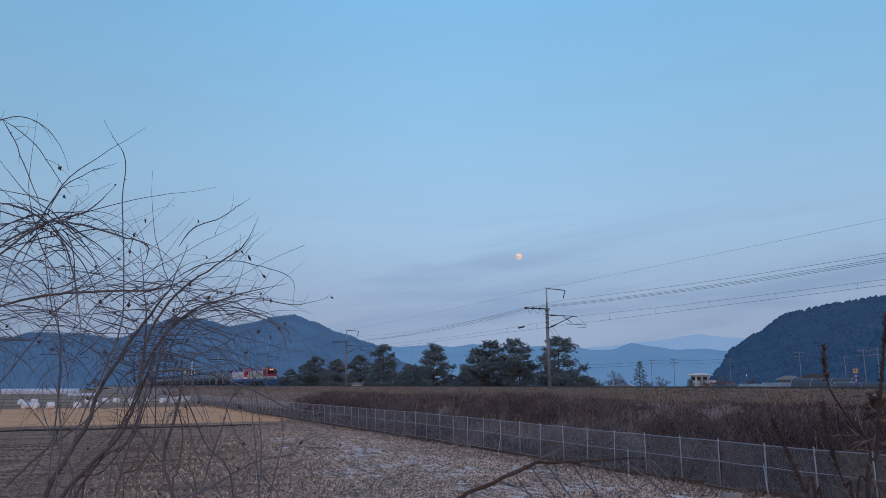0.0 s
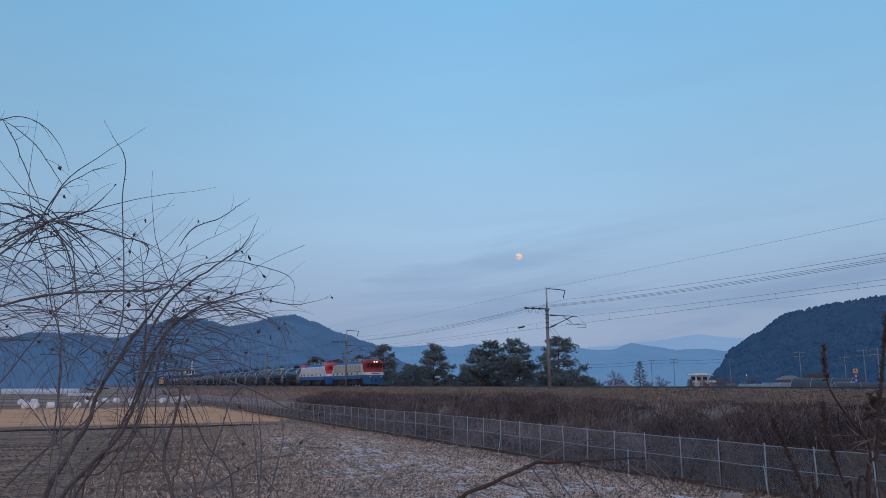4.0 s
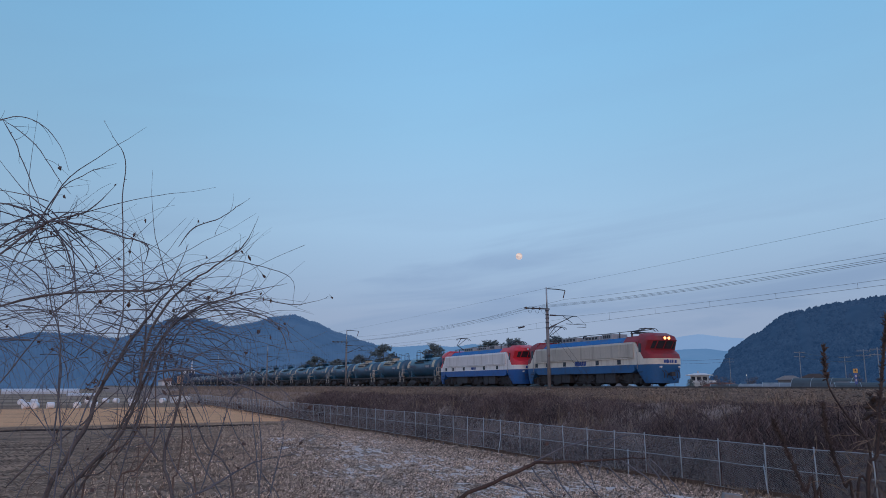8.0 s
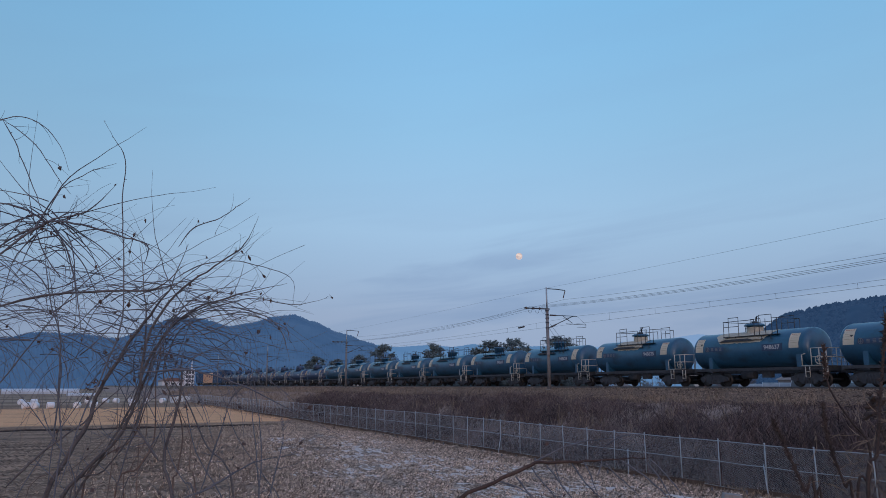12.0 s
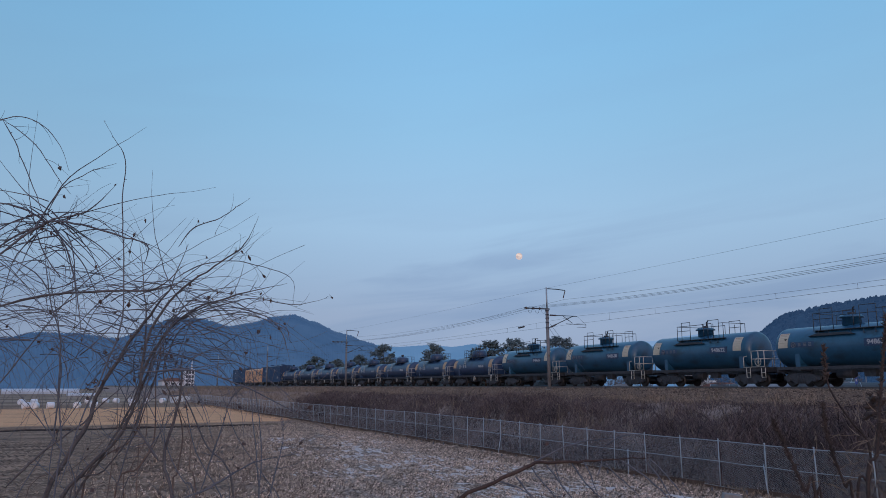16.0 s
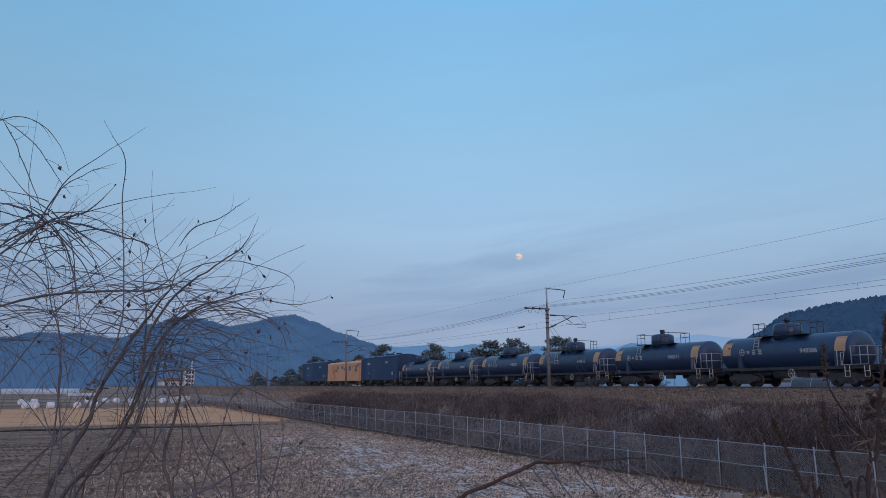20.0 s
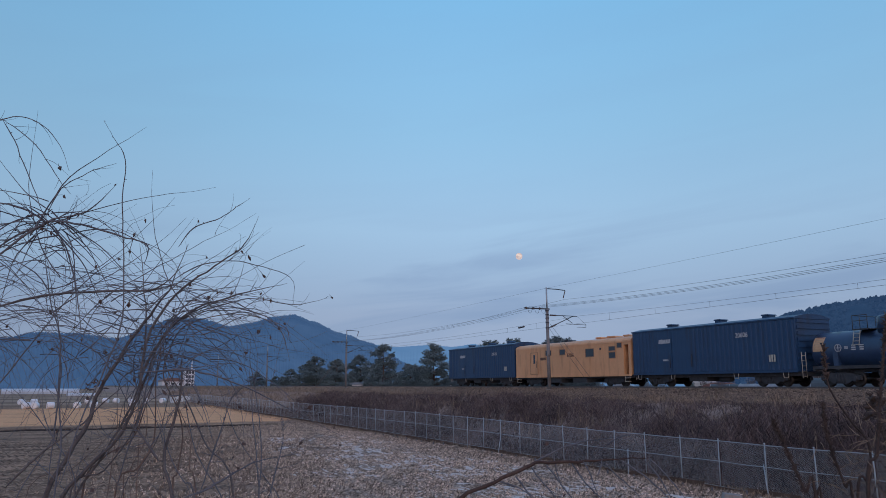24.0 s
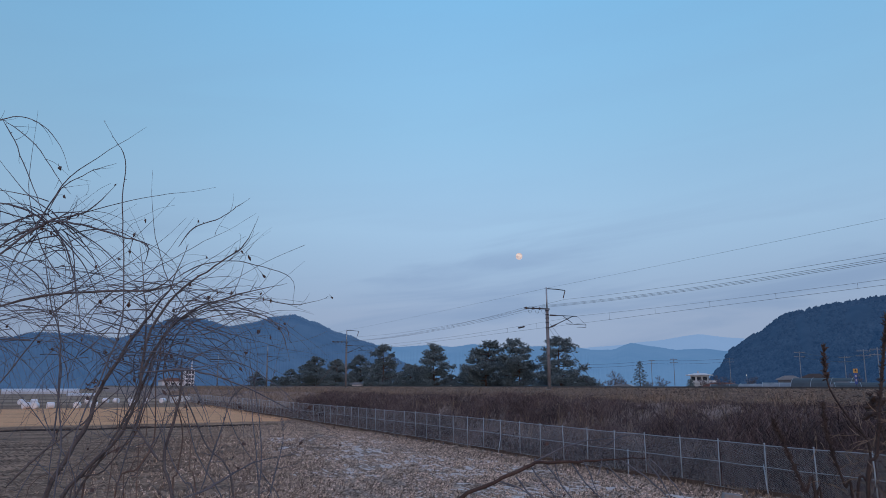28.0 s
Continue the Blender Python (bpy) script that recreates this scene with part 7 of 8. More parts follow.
def villa(x, y, turn):
    """Two storeys, a wide shallow roof with broad eaves, a balcony along the front and a lower wing."""
    t = thing("villa", "two-storey white house with wide flat eaves and a balcony", "house", pose(x, y, 1.35, 0, 0, turn))
    bm = bmesh.new(); box(bm, -5.0, 7.0, -5, 4, -1.4, 0.02); part("terrace", bm, M["concrete"], t)
    bm = bmesh.new(); box(bm, -3.2, 3.2, -3, 3, 0, 3.0); box(bm, 3.2, 5.4, -3, 2.4, 0, 2.9); part("wall", bm, V["palewall"], t)
    bm = bmesh.new(); box(bm, -3.0, 2.6, -2.2, 3, 3.18, 5.6); part("upper_wall", bm, V["palewall"], t)
    bm = bmesh.new(); box(bm, -3.4, 5.6, -3.9, 3.1, 3.0, 3.18); part("balcony", bm, V["paleroof"], t)
    bm = bmesh.new()
    for k in range(10):
        tube(bm, [(-3.3 + k * 0.98, -3.85, 3.18), (-3.3 + k * 0.98, -3.85, 4.0)], 0.04, 5)
    box(bm, -3.4, 5.6, -3.9, -3.8, 3.98, 4.08); box(bm, 2.7, 5.6, -3.88, -3.82, 3.3, 3.9)
    part("balustrade", bm, V["palewall"], t)
    bm = bmesh.new(); box(bm, -4.3, 4.0, -4.0, 3.8, 5.6, 5.86); part("roof", bm, V["paleroof"], t)
    bm = bmesh.new(); rings = [[(-3.9, -3.6, 5.86), (3.6, -3.6, 5.86), (3.6, 3.4, 5.86), (-3.9, 3.4, 5.86)], [(-1.4, -0.7, 6.45), (1.2, -0.7, 6.45), (1.2, 0.6, 6.45), (-1.4, 0.6, 6.45)]]
    loft(bm, rings); part("hip_roof", bm, V["paleroof"], t)
    bm = bmesh.new(); box(bm, -0.9, -0.4, -0.3, 0.2, 6.4, 7.0); part("chimney", bm, V["plaster"], t)
    for z, y0, us in ((0.9, -3.0, (-2.2, 0.2, 2.2, 4.3)), (3.9, -2.2, (-2.1, -0.2, 1.7))):
        for u in us:
            bm = bmesh.new(); box(bm, u - 0.68, u + 0.68, y0 - 0.05, y0 + 0.02, z - 0.06, z + 1.3); f = part("window", bm, V["tin"], t)
            bm = bmesh.new(); box(bm, u - 0.6, u + 0.6, y0 - 0.07, y0 - 0.05, z, z + 1.24); part("pane", bm, P["glass"], f)


def utility_pole(x, y, h, arms, turn):
    t = thing("utility_pole", "grey concrete utility pole with steel cross arms", "utility pole", pose(x, y, 0, 0, 0, turn), "utility poles")
    bm = bmesh.new(); tube(bm, [(0, 0, 0), (0, 0, h)], [0.11, 0.065], 8); part("post", bm, V["polewood"], t)
    for z, w in arms:
        bm = bmesh.new(); box(bm, -w, w, -0.05, 0.05, h - z - 0.05, h - z + 0.05); a = part("cross_arm", bm, V["polewood"], t)
        for u in (-w * 0.9, -w * 0.4, w * 0.4, w * 0.9):
            bm = bmesh.new(); insulator(bm, (u, 0, h - z + 0.04), (u, 0, h - z + 0.2), 0.035, 2); part("insulator", bm, V["polewood"], a)


def bare_tree(x, y, h, spread, seed, label):
    rnd = random.Random(seed)
    t = thing("bare_tree", label, "tree", pose(x, y, 0))
    bm = bmesh.new()
    tips = []

    def grow(p, d, ln, r, depth):
        q = [p]
        for k in range(3):
            d = (d + Vector((rnd.gauss(0, 0.13), rnd.gauss(0, 0.13), 0.05))).normalized()
            q.append(q[-1] + d * ln / 3)
        tube(bm if depth < 3 else tw, q, [r, r * 0.85, r * 0.7, r * 0.55], 6 if depth < 3 else 3, cap=False)
        if depth > 4:
            return
        for _ in range(rnd.randint(3, 4)):
            a = Vector((rnd.gauss(0, 1), rnd.gauss(0, 1), rnd.gauss(0.35, 0.5))).normalized()
            grow(q[rnd.randint(2, 3)], (d * 0.75 + a * spread).normalized(), ln * rnd.uniform(0.6, 0.8), max(0.02, r * 0.62), depth + 1)
    tw = bmesh.new()
    grow(Vector((0, 0, -0.1)), Vector((0, 0, 1)), h * 0.33, h * 0.022, 0)
    part("trunk", bm, V["greybark"], t)
    part("crown", tw, V["greybark"], t)


def conifer(x, y, h, w, seed):
    rnd = random.Random(seed)
    t = thing("conifer_tree", "dark conical conifer with drooping tiers", "tree", pose(x, y, 0))
    bm = bmesh.new(); tube(bm, [(0, 0, 0), (0, 0, h)], [h * 0.02, 0.02], 7); part("trunk", bm, M["bark"], t)
    verts, faces = [], []
    for i in range(70):
        f = (i + rnd.random()) / 70
        z = h * (0.12 + 0.86 * f)
        reach = w * (1 - f) ** 0.85 * rnd.uniform(0.7, 1.15) + 0.15
        a = i * 2.4
        for k in range(int(10 + 26 * (1 - f))):
            q = rnd.random() ** 0.6
            o = Vector((math.cos(a) * reach * q + rnd.gauss(0, 0.12), math.sin(a) * reach * q + rnd.gauss(0, 0.12), z - reach * q * 0.28 + rnd.gauss(0, 0.07)))
            d = Vector((math.cos(a), math.sin(a), -0.2)) + Vector((rnd.gauss(0, 0.5), rnd.gauss(0, 0.5), rnd.gauss(0, 0.3)))
            d.normalize()
            s = d.orthogonal().normalized() * 0.07
            b = len(verts)
            verts.extend([o - s, o + s, o + d * 0.34 + s * 0.4, o + d * 0.34 - s * 0.4]); faces.append((b, b + 1, b + 2, b + 3))
    part("crown", flat_mesh("crown", verts, faces, M["needles"]), None, t)


def make_village():
    villa(-203.0, 189.2, 42)
    house("farmhouse", -157.2, 153.9, 11, 7, 3.0, 42, V["plaster"], V["redroof"], "low farmhouse with red-brown roof")
    house("tin_house", -122.2, 138.9, 4.4, 4.2, 4.9, 42, V["bluewall"], V["tin"], "small grey house with pale tin roof")
    house("tiled_house", -118.4, 142.1, 5.2, 5.0, 5.1, 42, V["bluewall"], V["tiles"], "low grey house with dark tiled roof")
    house("hall", -92.9, 119.0, 4.6, 6, 3.1, 30, V["tin"], V["tin"], "pale gabled tin hall")
    house("field_hut", -134.4, 104.2, 5, 4, 3.1, 42, V["plaster"], V["tin"], "small hut with tin roof")
    greenhouse(-109.2, 123.7, 9, 6.5, 4.2, 42, V["vinyl"], "arched greenhouse with milky film")
    greenhouse(-101.4, 124.0, 10, 8.4, 5.0, 30, V["darkfilm"], "large dark-covered arched greenhouse")
    greenhouse(-138.7, 144.1, 17, 6, 3.95, 42, V["darkfilm"], "long low greenhouse with dark cover")
    greenhouse(-122.8, 131.6, 9, 6, 4.0, 30, V["vinyl"], "small arched greenhouse with milky film")
    greenhouse(-83.1, 112.7, 11, 6, 4.1, 42, V["darkfilm"], "smaller dark-covered arched greenhouse by the poles")
    # greenhouses and a long low shed far across the paddies
    greenhouse(-380, -17, 30, 7, 2.3, 95, V["whitefilm"], "long white greenhouse across the paddies")
    greenhouse(-300, -0.5, 10, 3, 1.0, 95, V["whitefilm"], "low white greenhouse on the field edge")
    t = house("town_hall", -397.9, 37.8, 10, 8, 5.6, 100, V["wrap"], V["redroof"], "pale building with red roof and a thin tower", 2)
    bm = bmesh.new(); box(bm, 4.9, 9.4, -6.0, -2.0, 0, 11.4); tw = part("tower", bm, V["wrap"], t)
    for z in (3.2, 5.2, 7.2, 9.2):
        for u in (5.3, 6.7, 8.1):
            bm = bmesh.new(); box(bm, u, u + 0.9, -6.08, -6.0, z, z + 1.3); part("pane", bm, P["glass"], tw)
    bm = bmesh.new(); tube(bm, [(8.4, -4.2, 11.4), (8.4, -4.2, 16)], [0.45, 0.06], 8); part("spire", bm, V["wrap"], tw)
    t = thing("white_panel_wall", "white panels standing where the fence ends", "panel wall", pose(-178, 19.0, 0, 0, 0, 75))
    for k, h in enumerate((1.2, 1.5, 1.4)):
        bm = bmesh.new(); box(bm, -2.0 + 1.4 * k, -0.7 + 1.4 * k, -0.05, 0.05, 0, h); part("panel", bm, V["palewall"], t)
    for x, y, h, turn in ((-188.0, 132.5, 9.9, 30), (-169.2, 140.6, 10.6, 30), (-163.0, 143.0, 10.8, 30), (-155.6, 155.5, 10.9, 30), (-110.6, 129.1, 10.4, 60), (-98.3, 126.2, 9.0, 20), (-76.4, 105.2, 9.2, 50), (-86.0, 115.0, 9.5, 50), (-360.0, -8.0, 11, 80), (-352.0, 22.0, 11, 80)):
        utility_pole(x, y, h, ((0.3, 1.0), (1.1, 1.1)), turn)
    for a, b in (((-188.0, 132.5, 9.7), (-169.2, 140.6, 10.4)), ((-169.2, 140.6, 10.4), (-155.6, 155.5, 10.7)), ((-110.6, 129.1, 10.2), (-98.3, 126.2, 8.8)), ((-98.3, 126.2, 8.8), (-76.4, 105.2, 9.0))):
        a, b = Vector(a), Vector(b)
        for dz in (0.0, -0.85):
            bm = bmesh.new()
            tube(bm, [a.lerp(b, k / 10) + Vector((0, 0, dz - 1.2 * (k / 10) * (1 - k / 10))) for k in range(11)], 0.03, 4)
            tagged(new("power_line", done("power_line", bm, M["wire"])), "thin power line between village poles", "power line", "village power lines")
    conifer(-147.9, 119.3, 9.6, 2.9, 3)
    conifer(-134.0, 122.0, 5.2, 1.6, 5)
    bare_tree(-151.8, 114.3, 8.4, 0.9, 3, "leafless roadside tree with round crown")
    bare_tree(-131.0, 128.0, 7.4, 1.1, 7, "leafless spreading tree by the houses")
    bare_tree(-128.0, 133.0, 6.6, 1.1, 9, "leafless spreading tree by the houses")
    bare_tree(-180.0, 128.0, 6.4, 1.0, 12, "leafless grey roadside tree near houses")
    bare_tree(-72.0, 110.0, 9.5, 1.0, 14, "leafless tree in front of the wooded hill")
    # hazy leafless trees round the houses, past the paddies
    for az, dist, h, seed in ((10.2, 205, 7.6, 21), (11.0, 235, 6.8, 22), (12.6, 240, 7.2, 23), (14.9, 236, 6.4, 24), (15.6, 250, 7.8, 25), (18.4, 262, 7.6, 26), (20.2, 262, 6.4, 27), (27.6, 170, 7.6, 28), (24.0, 190, 6.0, 29)):
        p = bearing(az, dist)
        bare_tree(p.x, p.y, h, 1.05, seed, "leafless grey tree among the village houses")
    # low white sheds that show between the pine trunks
    for az, dist, ln, hh in ((-6.1, 185, 5, 3.9), (-4.9, 185, 4, 3.8), (-4.0, 190, 3, 3.9), (-1.4, 180, 4, 3.9), (0.6, 180, 6, 3.9), (4.1, 175, 5, 3.8)):
        p = bearing(az, dist)
        house("shed", p.x, p.y, ln * 0.55, 2.4, hh, 42, V["wrap"], V["tin"], "low white shed beyond the row of pines")
    # line-side board with a number
    t = thing("track_sign", "small yellow number board on a blue post", "sign", pose(-45.5, 59.6, 0, 0, 0, 55))
    bm = bmesh.new(); box(bm, -0.10, 0.10, -0.04, 0.04, 3.75, 4.72); part("post", bm, V["signblue"], t)
    bm = bmesh.new(); tube(bm, [(0, 0.02, 0), (0, 0.02, 3.8)], 0.05, 8); part("pole", bm, M["darksteel"], t)
    bm = bmesh.new(); box(bm, -0.17, 0.17, -0.06, 0.04, 4.70, 5.06); part("board", bm, V["signyellow"], t)
    letter_part("4", 0.36, 0.0, -0.07, 4.88, V["signblack"], t)
    for z in (4.0, 4.35):
        bm = bmesh.new(); box(bm, -0.045, 0.045, -0.05, -0.04, z, z + 0.18); part("marking", bm, P["ink"], t)
    t = thing("yard_lamp", "small lit yard lamp on a thin pole", "lamp", pose(-150.5, 156.0, 0))
    bm = bmesh.new(); tube(bm, [(0, 0, 0), (0, 0, 6.2)], 0.06, 6); part("pole", bm, V["polewood"], t)
    bm = bmesh.new(); bmesh.ops.create_uvsphere(bm, u_segments=10, v_segments=6, radius=0.07, matrix=Matrix.Translation((0, 0, 6.3))); part("globe", bm, V["greenhouseglow"], t)


make_bales()
make_village()


# ---- growth on the bank close to the viewer ----
RIGHT = Vector((0.417615, 0.908624, 0.0))
FORTH = Vector((-0.908624, 0.417615, 0.0))


def spot(u, w, depth):
    """A place by its distance to the right, its height over the eye and its distance ahead."""
    return Vector(EYE) + RIGHT * u + FORTH * depth + Vector((0, 0, w))


def curve_through(pts, n=5):
    """A smooth line through control points."""
    out = []
    p = [pts[0]] + list(pts) + [pts[-1]]
    for i in range(1, len(p) - 2):
        a, b, c, d = p[i - 1], p[i], p[i + 1], p[i + 2]
        for k in range(n):
            t = k / n
            out.append(0.5 * ((2 * b) + (c - a) * t + (2 * a - 5 * b + 4 * c - d) * t * t + (3 * b - a - 3 * c + d) * t ** 3))
    out.append(p[-1])
    return out


TRUNKS = [
    (3.00, 0.0190, 0.0040, [(-1.510, -0.463), (-1.402, -0.248), (-1.337, -0.122), (-1.312, -0.016), (-1.207, 0.179), (-1.142, 0.289), (-1.078, 0.400), (-1.020, 0.559)]),
    (3.15, 0.0150, 0.0030, [(-1.537, -0.487), (-1.421, -0.326), (-1.306, -0.217), (-1.236, -0.084), (-1.179, 0.073), (-1.140, 0.187), (-1.053, 0.280), (-0.894, 0.350), (-0.756, 0.385)]),
    (2.90, 0.0110, 0.0060, [(-0.979, -0.448), (-1.032, -0.270), (-1.000, -0.118), (-0.979, -0.016), (-0.978, 0.105)]),
    (2.90, 0.0080, 0.0040, [(-1.032, -0.270), (-1.099, -0.189), (-1.159, -0.143)]),
    (3.20, 0.0100, 0.0030, [(-1.498, -0.494), (-1.358, -0.264), (-1.248, -0.040), (-1.224, 0.190), (-1.256, 0.427), (-1.292, 0.596)]),
    (3.10, 0.0100, 0.0020, [(-1.209, -0.039), (-1.153, 0.139), (-1.037, 0.287), (-0.835, 0.367), (-0.642, 0.413)]),
]
CROWN_ARCS = [
    (2.90, 0.0090, 0.0018, [(-1.117, -0.016), (-1.109, 0.173), (-1.018, 0.343), (-0.884, 0.452), (-0.769, 0.540), (-0.717, 0.647)]),
    (2.80, 0.0080, 0.0030, [(-1.661, 0.280), (-1.459, 0.327), (-1.232, 0.338), (-1.046, 0.346), (-0.947, 0.436)]),
    (2.70, 0.0070, 0.0020, [(-1.617, 0.421), (-1.434, 0.575), (-1.292, 0.623), (-1.198, 0.728)]),
    (2.70, 0.0060, 0.0030, [(-1.435, 0.579), (-1.329, 0.575), (-1.173, 0.534), (-1.070, 0.499), (-1.074, 0.421)]),
    (2.75, 0.0060, 0.0030, [(-1.673, 0.671), (-1.566, 0.649), (-1.461, 0.590), (-1.376, 0.491), (-1.311, 0.326), (-1.277, 0.164)]),
    (2.75, 0.0070, 0.0040, [(-1.461, 0.590), (-1.557, 0.554), (-1.654, 0.491)]),
]
CROWN_TENDRILS = [
    (2.70, 0.0050, 0.0014, [(-1.290, -0.330), (-1.245, -0.120), (-1.185, 0.060), (-1.140, 0.240), (-1.155, 0.503), (-1.162, 0.680), (-1.154, 0.807), (-1.200, 0.893), (-1.236, 0.953)]),
    (2.50, 0.0030, 0.0012, [(-1.547, 0.867), (-1.489, 0.905), (-1.416, 0.903), (-1.328, 0.831), (-1.269, 0.717)]),
    (2.50, 0.0028, 0.0018, [(-1.496, 0.893), (-1.448, 0.797), (-1.389, 0.659), (-1.335, 0.542)]),
    (2.50, 0.0025, 0.0010, [(-1.496, 0.893), (-1.388, 0.807), (-1.304, 0.688), (-1.262, 0.639)]),
    (2.60, 0.0030, 0.0012, [(-1.389, 0.574), (-1.329, 0.675), (-1.235, 0.726), (-1.132, 0.760)]),
    (3.10, 0.0040, 0.0010, [(-1.076, 0.554), (-1.023, 0.636), (-0.920, 0.684), (-0.864, 0.732), (-0.808, 0.775)]),
]
OUTER_SPRAYS = [
    (3.15, 0.0040, 0.0010, [(-1.132, 0.420), (-1.030, 0.491), (-0.902, 0.515), (-0.784, 0.496), (-0.630, 0.439), (-0.614, 0.338)]),
    (3.05, 0.0040, 0.0010, [(-1.020, 0.271), (-0.865, 0.316), (-0.742, 0.339), (-0.595, 0.316), (-0.447, 0.345)]),
    (3.00, 0.0040, 0.0014, [(-0.851, 0.311), (-0.694, 0.266), (-0.625, 0.200), (-0.588, 0.092)]),
    (2.60, 0.0060, 0.0016, [(-1.028, 0.042), (-0.893, 0.051), (-0.779, 0.038), (-0.667, 0.001), (-0.514, -0.073), (-0.332, -0.164)]),
]
CROSSING_SHOOTS = [
    (2.70, 0.0055, 0.0020, [(-1.325, -0.417), (-1.323, -0.186), (-1.344, -0.014), (-1.343, 0.161), (-1.381, 0.300), (-1.403, 0.451), (-1.419, 0.565)]),
    (3.30, 0.0050, 0.0020, [(-1.778, -0.510), (-1.671, -0.273), (-1.515, -0.018), (-1.346, 0.293)]),
    (3.30, 0.0050, 0.0020, [(-1.895, -0.041), (-1.748, 0.172), (-1.553, 0.440), (-1.368, 0.589)]),
    (3.20, 0.0050, 0.0020, [(-0.866, -0.494), (-0.992, -0.264), (-1.051, -0.040), (-1.135, 0.190)]),
    (3.10, 0.0050, 0.0015, [(-0.719, -0.479), (-0.717, -0.256), (-0.749, -0.039), (-0.777, 0.095), (-0.771, 0.207)]),
    (3.30, 0.0040, 0.0015, [(-0.661, -0.510), (-0.736, -0.386), (-0.860, -0.227), (-0.941, -0.041), (-0.996, 0.101)]),
]
LOW_SHOOTS = [
    (3.10, 0.0050, 0.0015, [(-1.429, -0.479), (-1.465, -0.320), (-1.615, -0.126), (-1.715, -0.017), (-1.790, 0.050)]),
    (3.20, 0.0040, 0.0015, [(-1.494, 0.284), (-1.278, 0.225), (-1.063, 0.167), (-0.895, 0.075)]),
    (3.20, 0.0040, 0.0015, [(-1.617, 0.214), (-1.435, 0.132), (-1.319, -0.017), (-1.201, -0.220)]),
]
LONG_CANES = [
    (2.95, 0.0050, 0.0016, [(-1.472, -0.366), (-1.470, -0.162), (-1.464, -0.016), (-1.462, 0.111), (-1.475, 0.240), (-1.505, 0.382), (-1.536, 0.527)]),
    (2.85, 0.0075, 0.0022, [(-1.553, -0.357), (-1.470, -0.275), (-1.385, -0.200), (-1.299, -0.132), (-1.224, -0.046), (-1.143, 0.030)]),
    (2.90, 0.0070, 0.0020, [(-0.931, -0.399), (-0.841, -0.363), (-0.755, -0.310), (-0.680, -0.274), (-0.546, -0.252)]),
    (3.00, 0.0050, 0.0018, [(-0.931, -0.413), (-0.971, -0.351), (-1.024, -0.260), (-1.061, -0.173), (-1.099, -0.084)]),
]
SHORT_CANES = [
    (2.95, 0.0050, 0.0016, [(-0.902, -0.390), (-0.867, -0.256), (-0.831, -0.137), (-0.802, -0.049), (-0.744, 0.001)]),
    (3.05, 0.0050, 0.0018, [(-0.695, -0.419), (-0.710, -0.305), (-0.731, -0.184), (-0.751, -0.073), (-0.771, 0.093)]),
    (2.90, 0.0045, 0.0015, [(-0.628, -0.399), (-0.607, -0.300), (-0.592, -0.203), (-0.599, -0.122)]),
    (3.00, 0.0060, 0.0016, [(-1.241, -0.392), (-1.204, -0.248), (-1.154, -0.112), (-1.124, 0.027), (-1.073, 0.179), (-1.016, 0.293), (-0.942, 0.355), (-0.810, 0.389), (-0.721, 0.382)]),
]
SHRUB_STEMS = TRUNKS + CROWN_ARCS + CROWN_TENDRILS + OUTER_SPRAYS + CROSSING_SHOOTS + LOW_SHOOTS + LONG_CANES + SHORT_CANES
BRANCH_LIMBS = [
    (2.60, 0.0105, 0.0040, [(0.025, -0.405), (0.168, -0.308), (0.289, -0.254), (0.341, -0.249), (0.474, -0.247), (0.586, -0.240), (0.682, -0.236)]),
    (2.62, 0.0050, 0.0015, [(0.291, -0.256), (0.348, -0.222), (0.427, -0.191), (0.480, -0.180), (0.624, -0.160)]),
    (2.62, 0.0030, 0.0020, [(0.427, -0.191), (0.450, -0.202), (0.462, -0.238)]),
    (2.57, 0.0040, 0.0020, [(0.171, -0.304), (0.248, -0.329), (0.302, -0.362)]),
    (2.63, 0.0040, 0.0020, [(0.239, -0.293), (0.272, -0.337), (0.299, -0.376)]),
    (2.58, 0.0040, 0.0020, [(0.283, -0.256), (0.326, -0.313), (0.379, -0.372)]),
    (2.65, 0.0040, 0.0020, [(0.342, -0.256), (0.387, -0.319), (0.438, -0.382)]),
]
BRANCH_TWIGS = [
    (2.63, 0.0040, 0.0020, [(0.424, -0.250), (0.468, -0.317), (0.540, -0.383)]),
    (2.58, 0.0030, 0.0015, [(0.462, -0.245), (0.487, -0.302), (0.503, -0.364)]),
    (2.65, 0.0030, 0.0015, [(0.531, -0.250), (0.594, -0.310), (0.667, -0.379)]),
    (2.60, 0.0040, 0.0020, [(0.582, -0.240), (0.676, -0.304), (0.745, -0.379)]),
    (2.62, 0.0045, 0.0020, [(0.665, -0.242), (0.714, -0.307), (0.748, -0.378)]),
    (2.57, 0.0045, 0.0020, [(0.675, -0.234), (0.727, -0.287), (0.783, -0.362)]),
    (2.63, 0.0030, 0.0015, [(0.368, -0.223), (0.374, -0.281), (0.398, -0.347)]),
    (2.64, 0.0030, 0.0015, [(0.629, -0.161), (0.579, -0.172), (0.497, -0.229)]),
    (2.60, 0.0030, 0.0020, [(0.526, -0.242), (0.515, -0.265), (0.499, -0.290)]),
]
BRANCH_STEMS = BRANCH_LIMBS + BRANCH_TWIGS
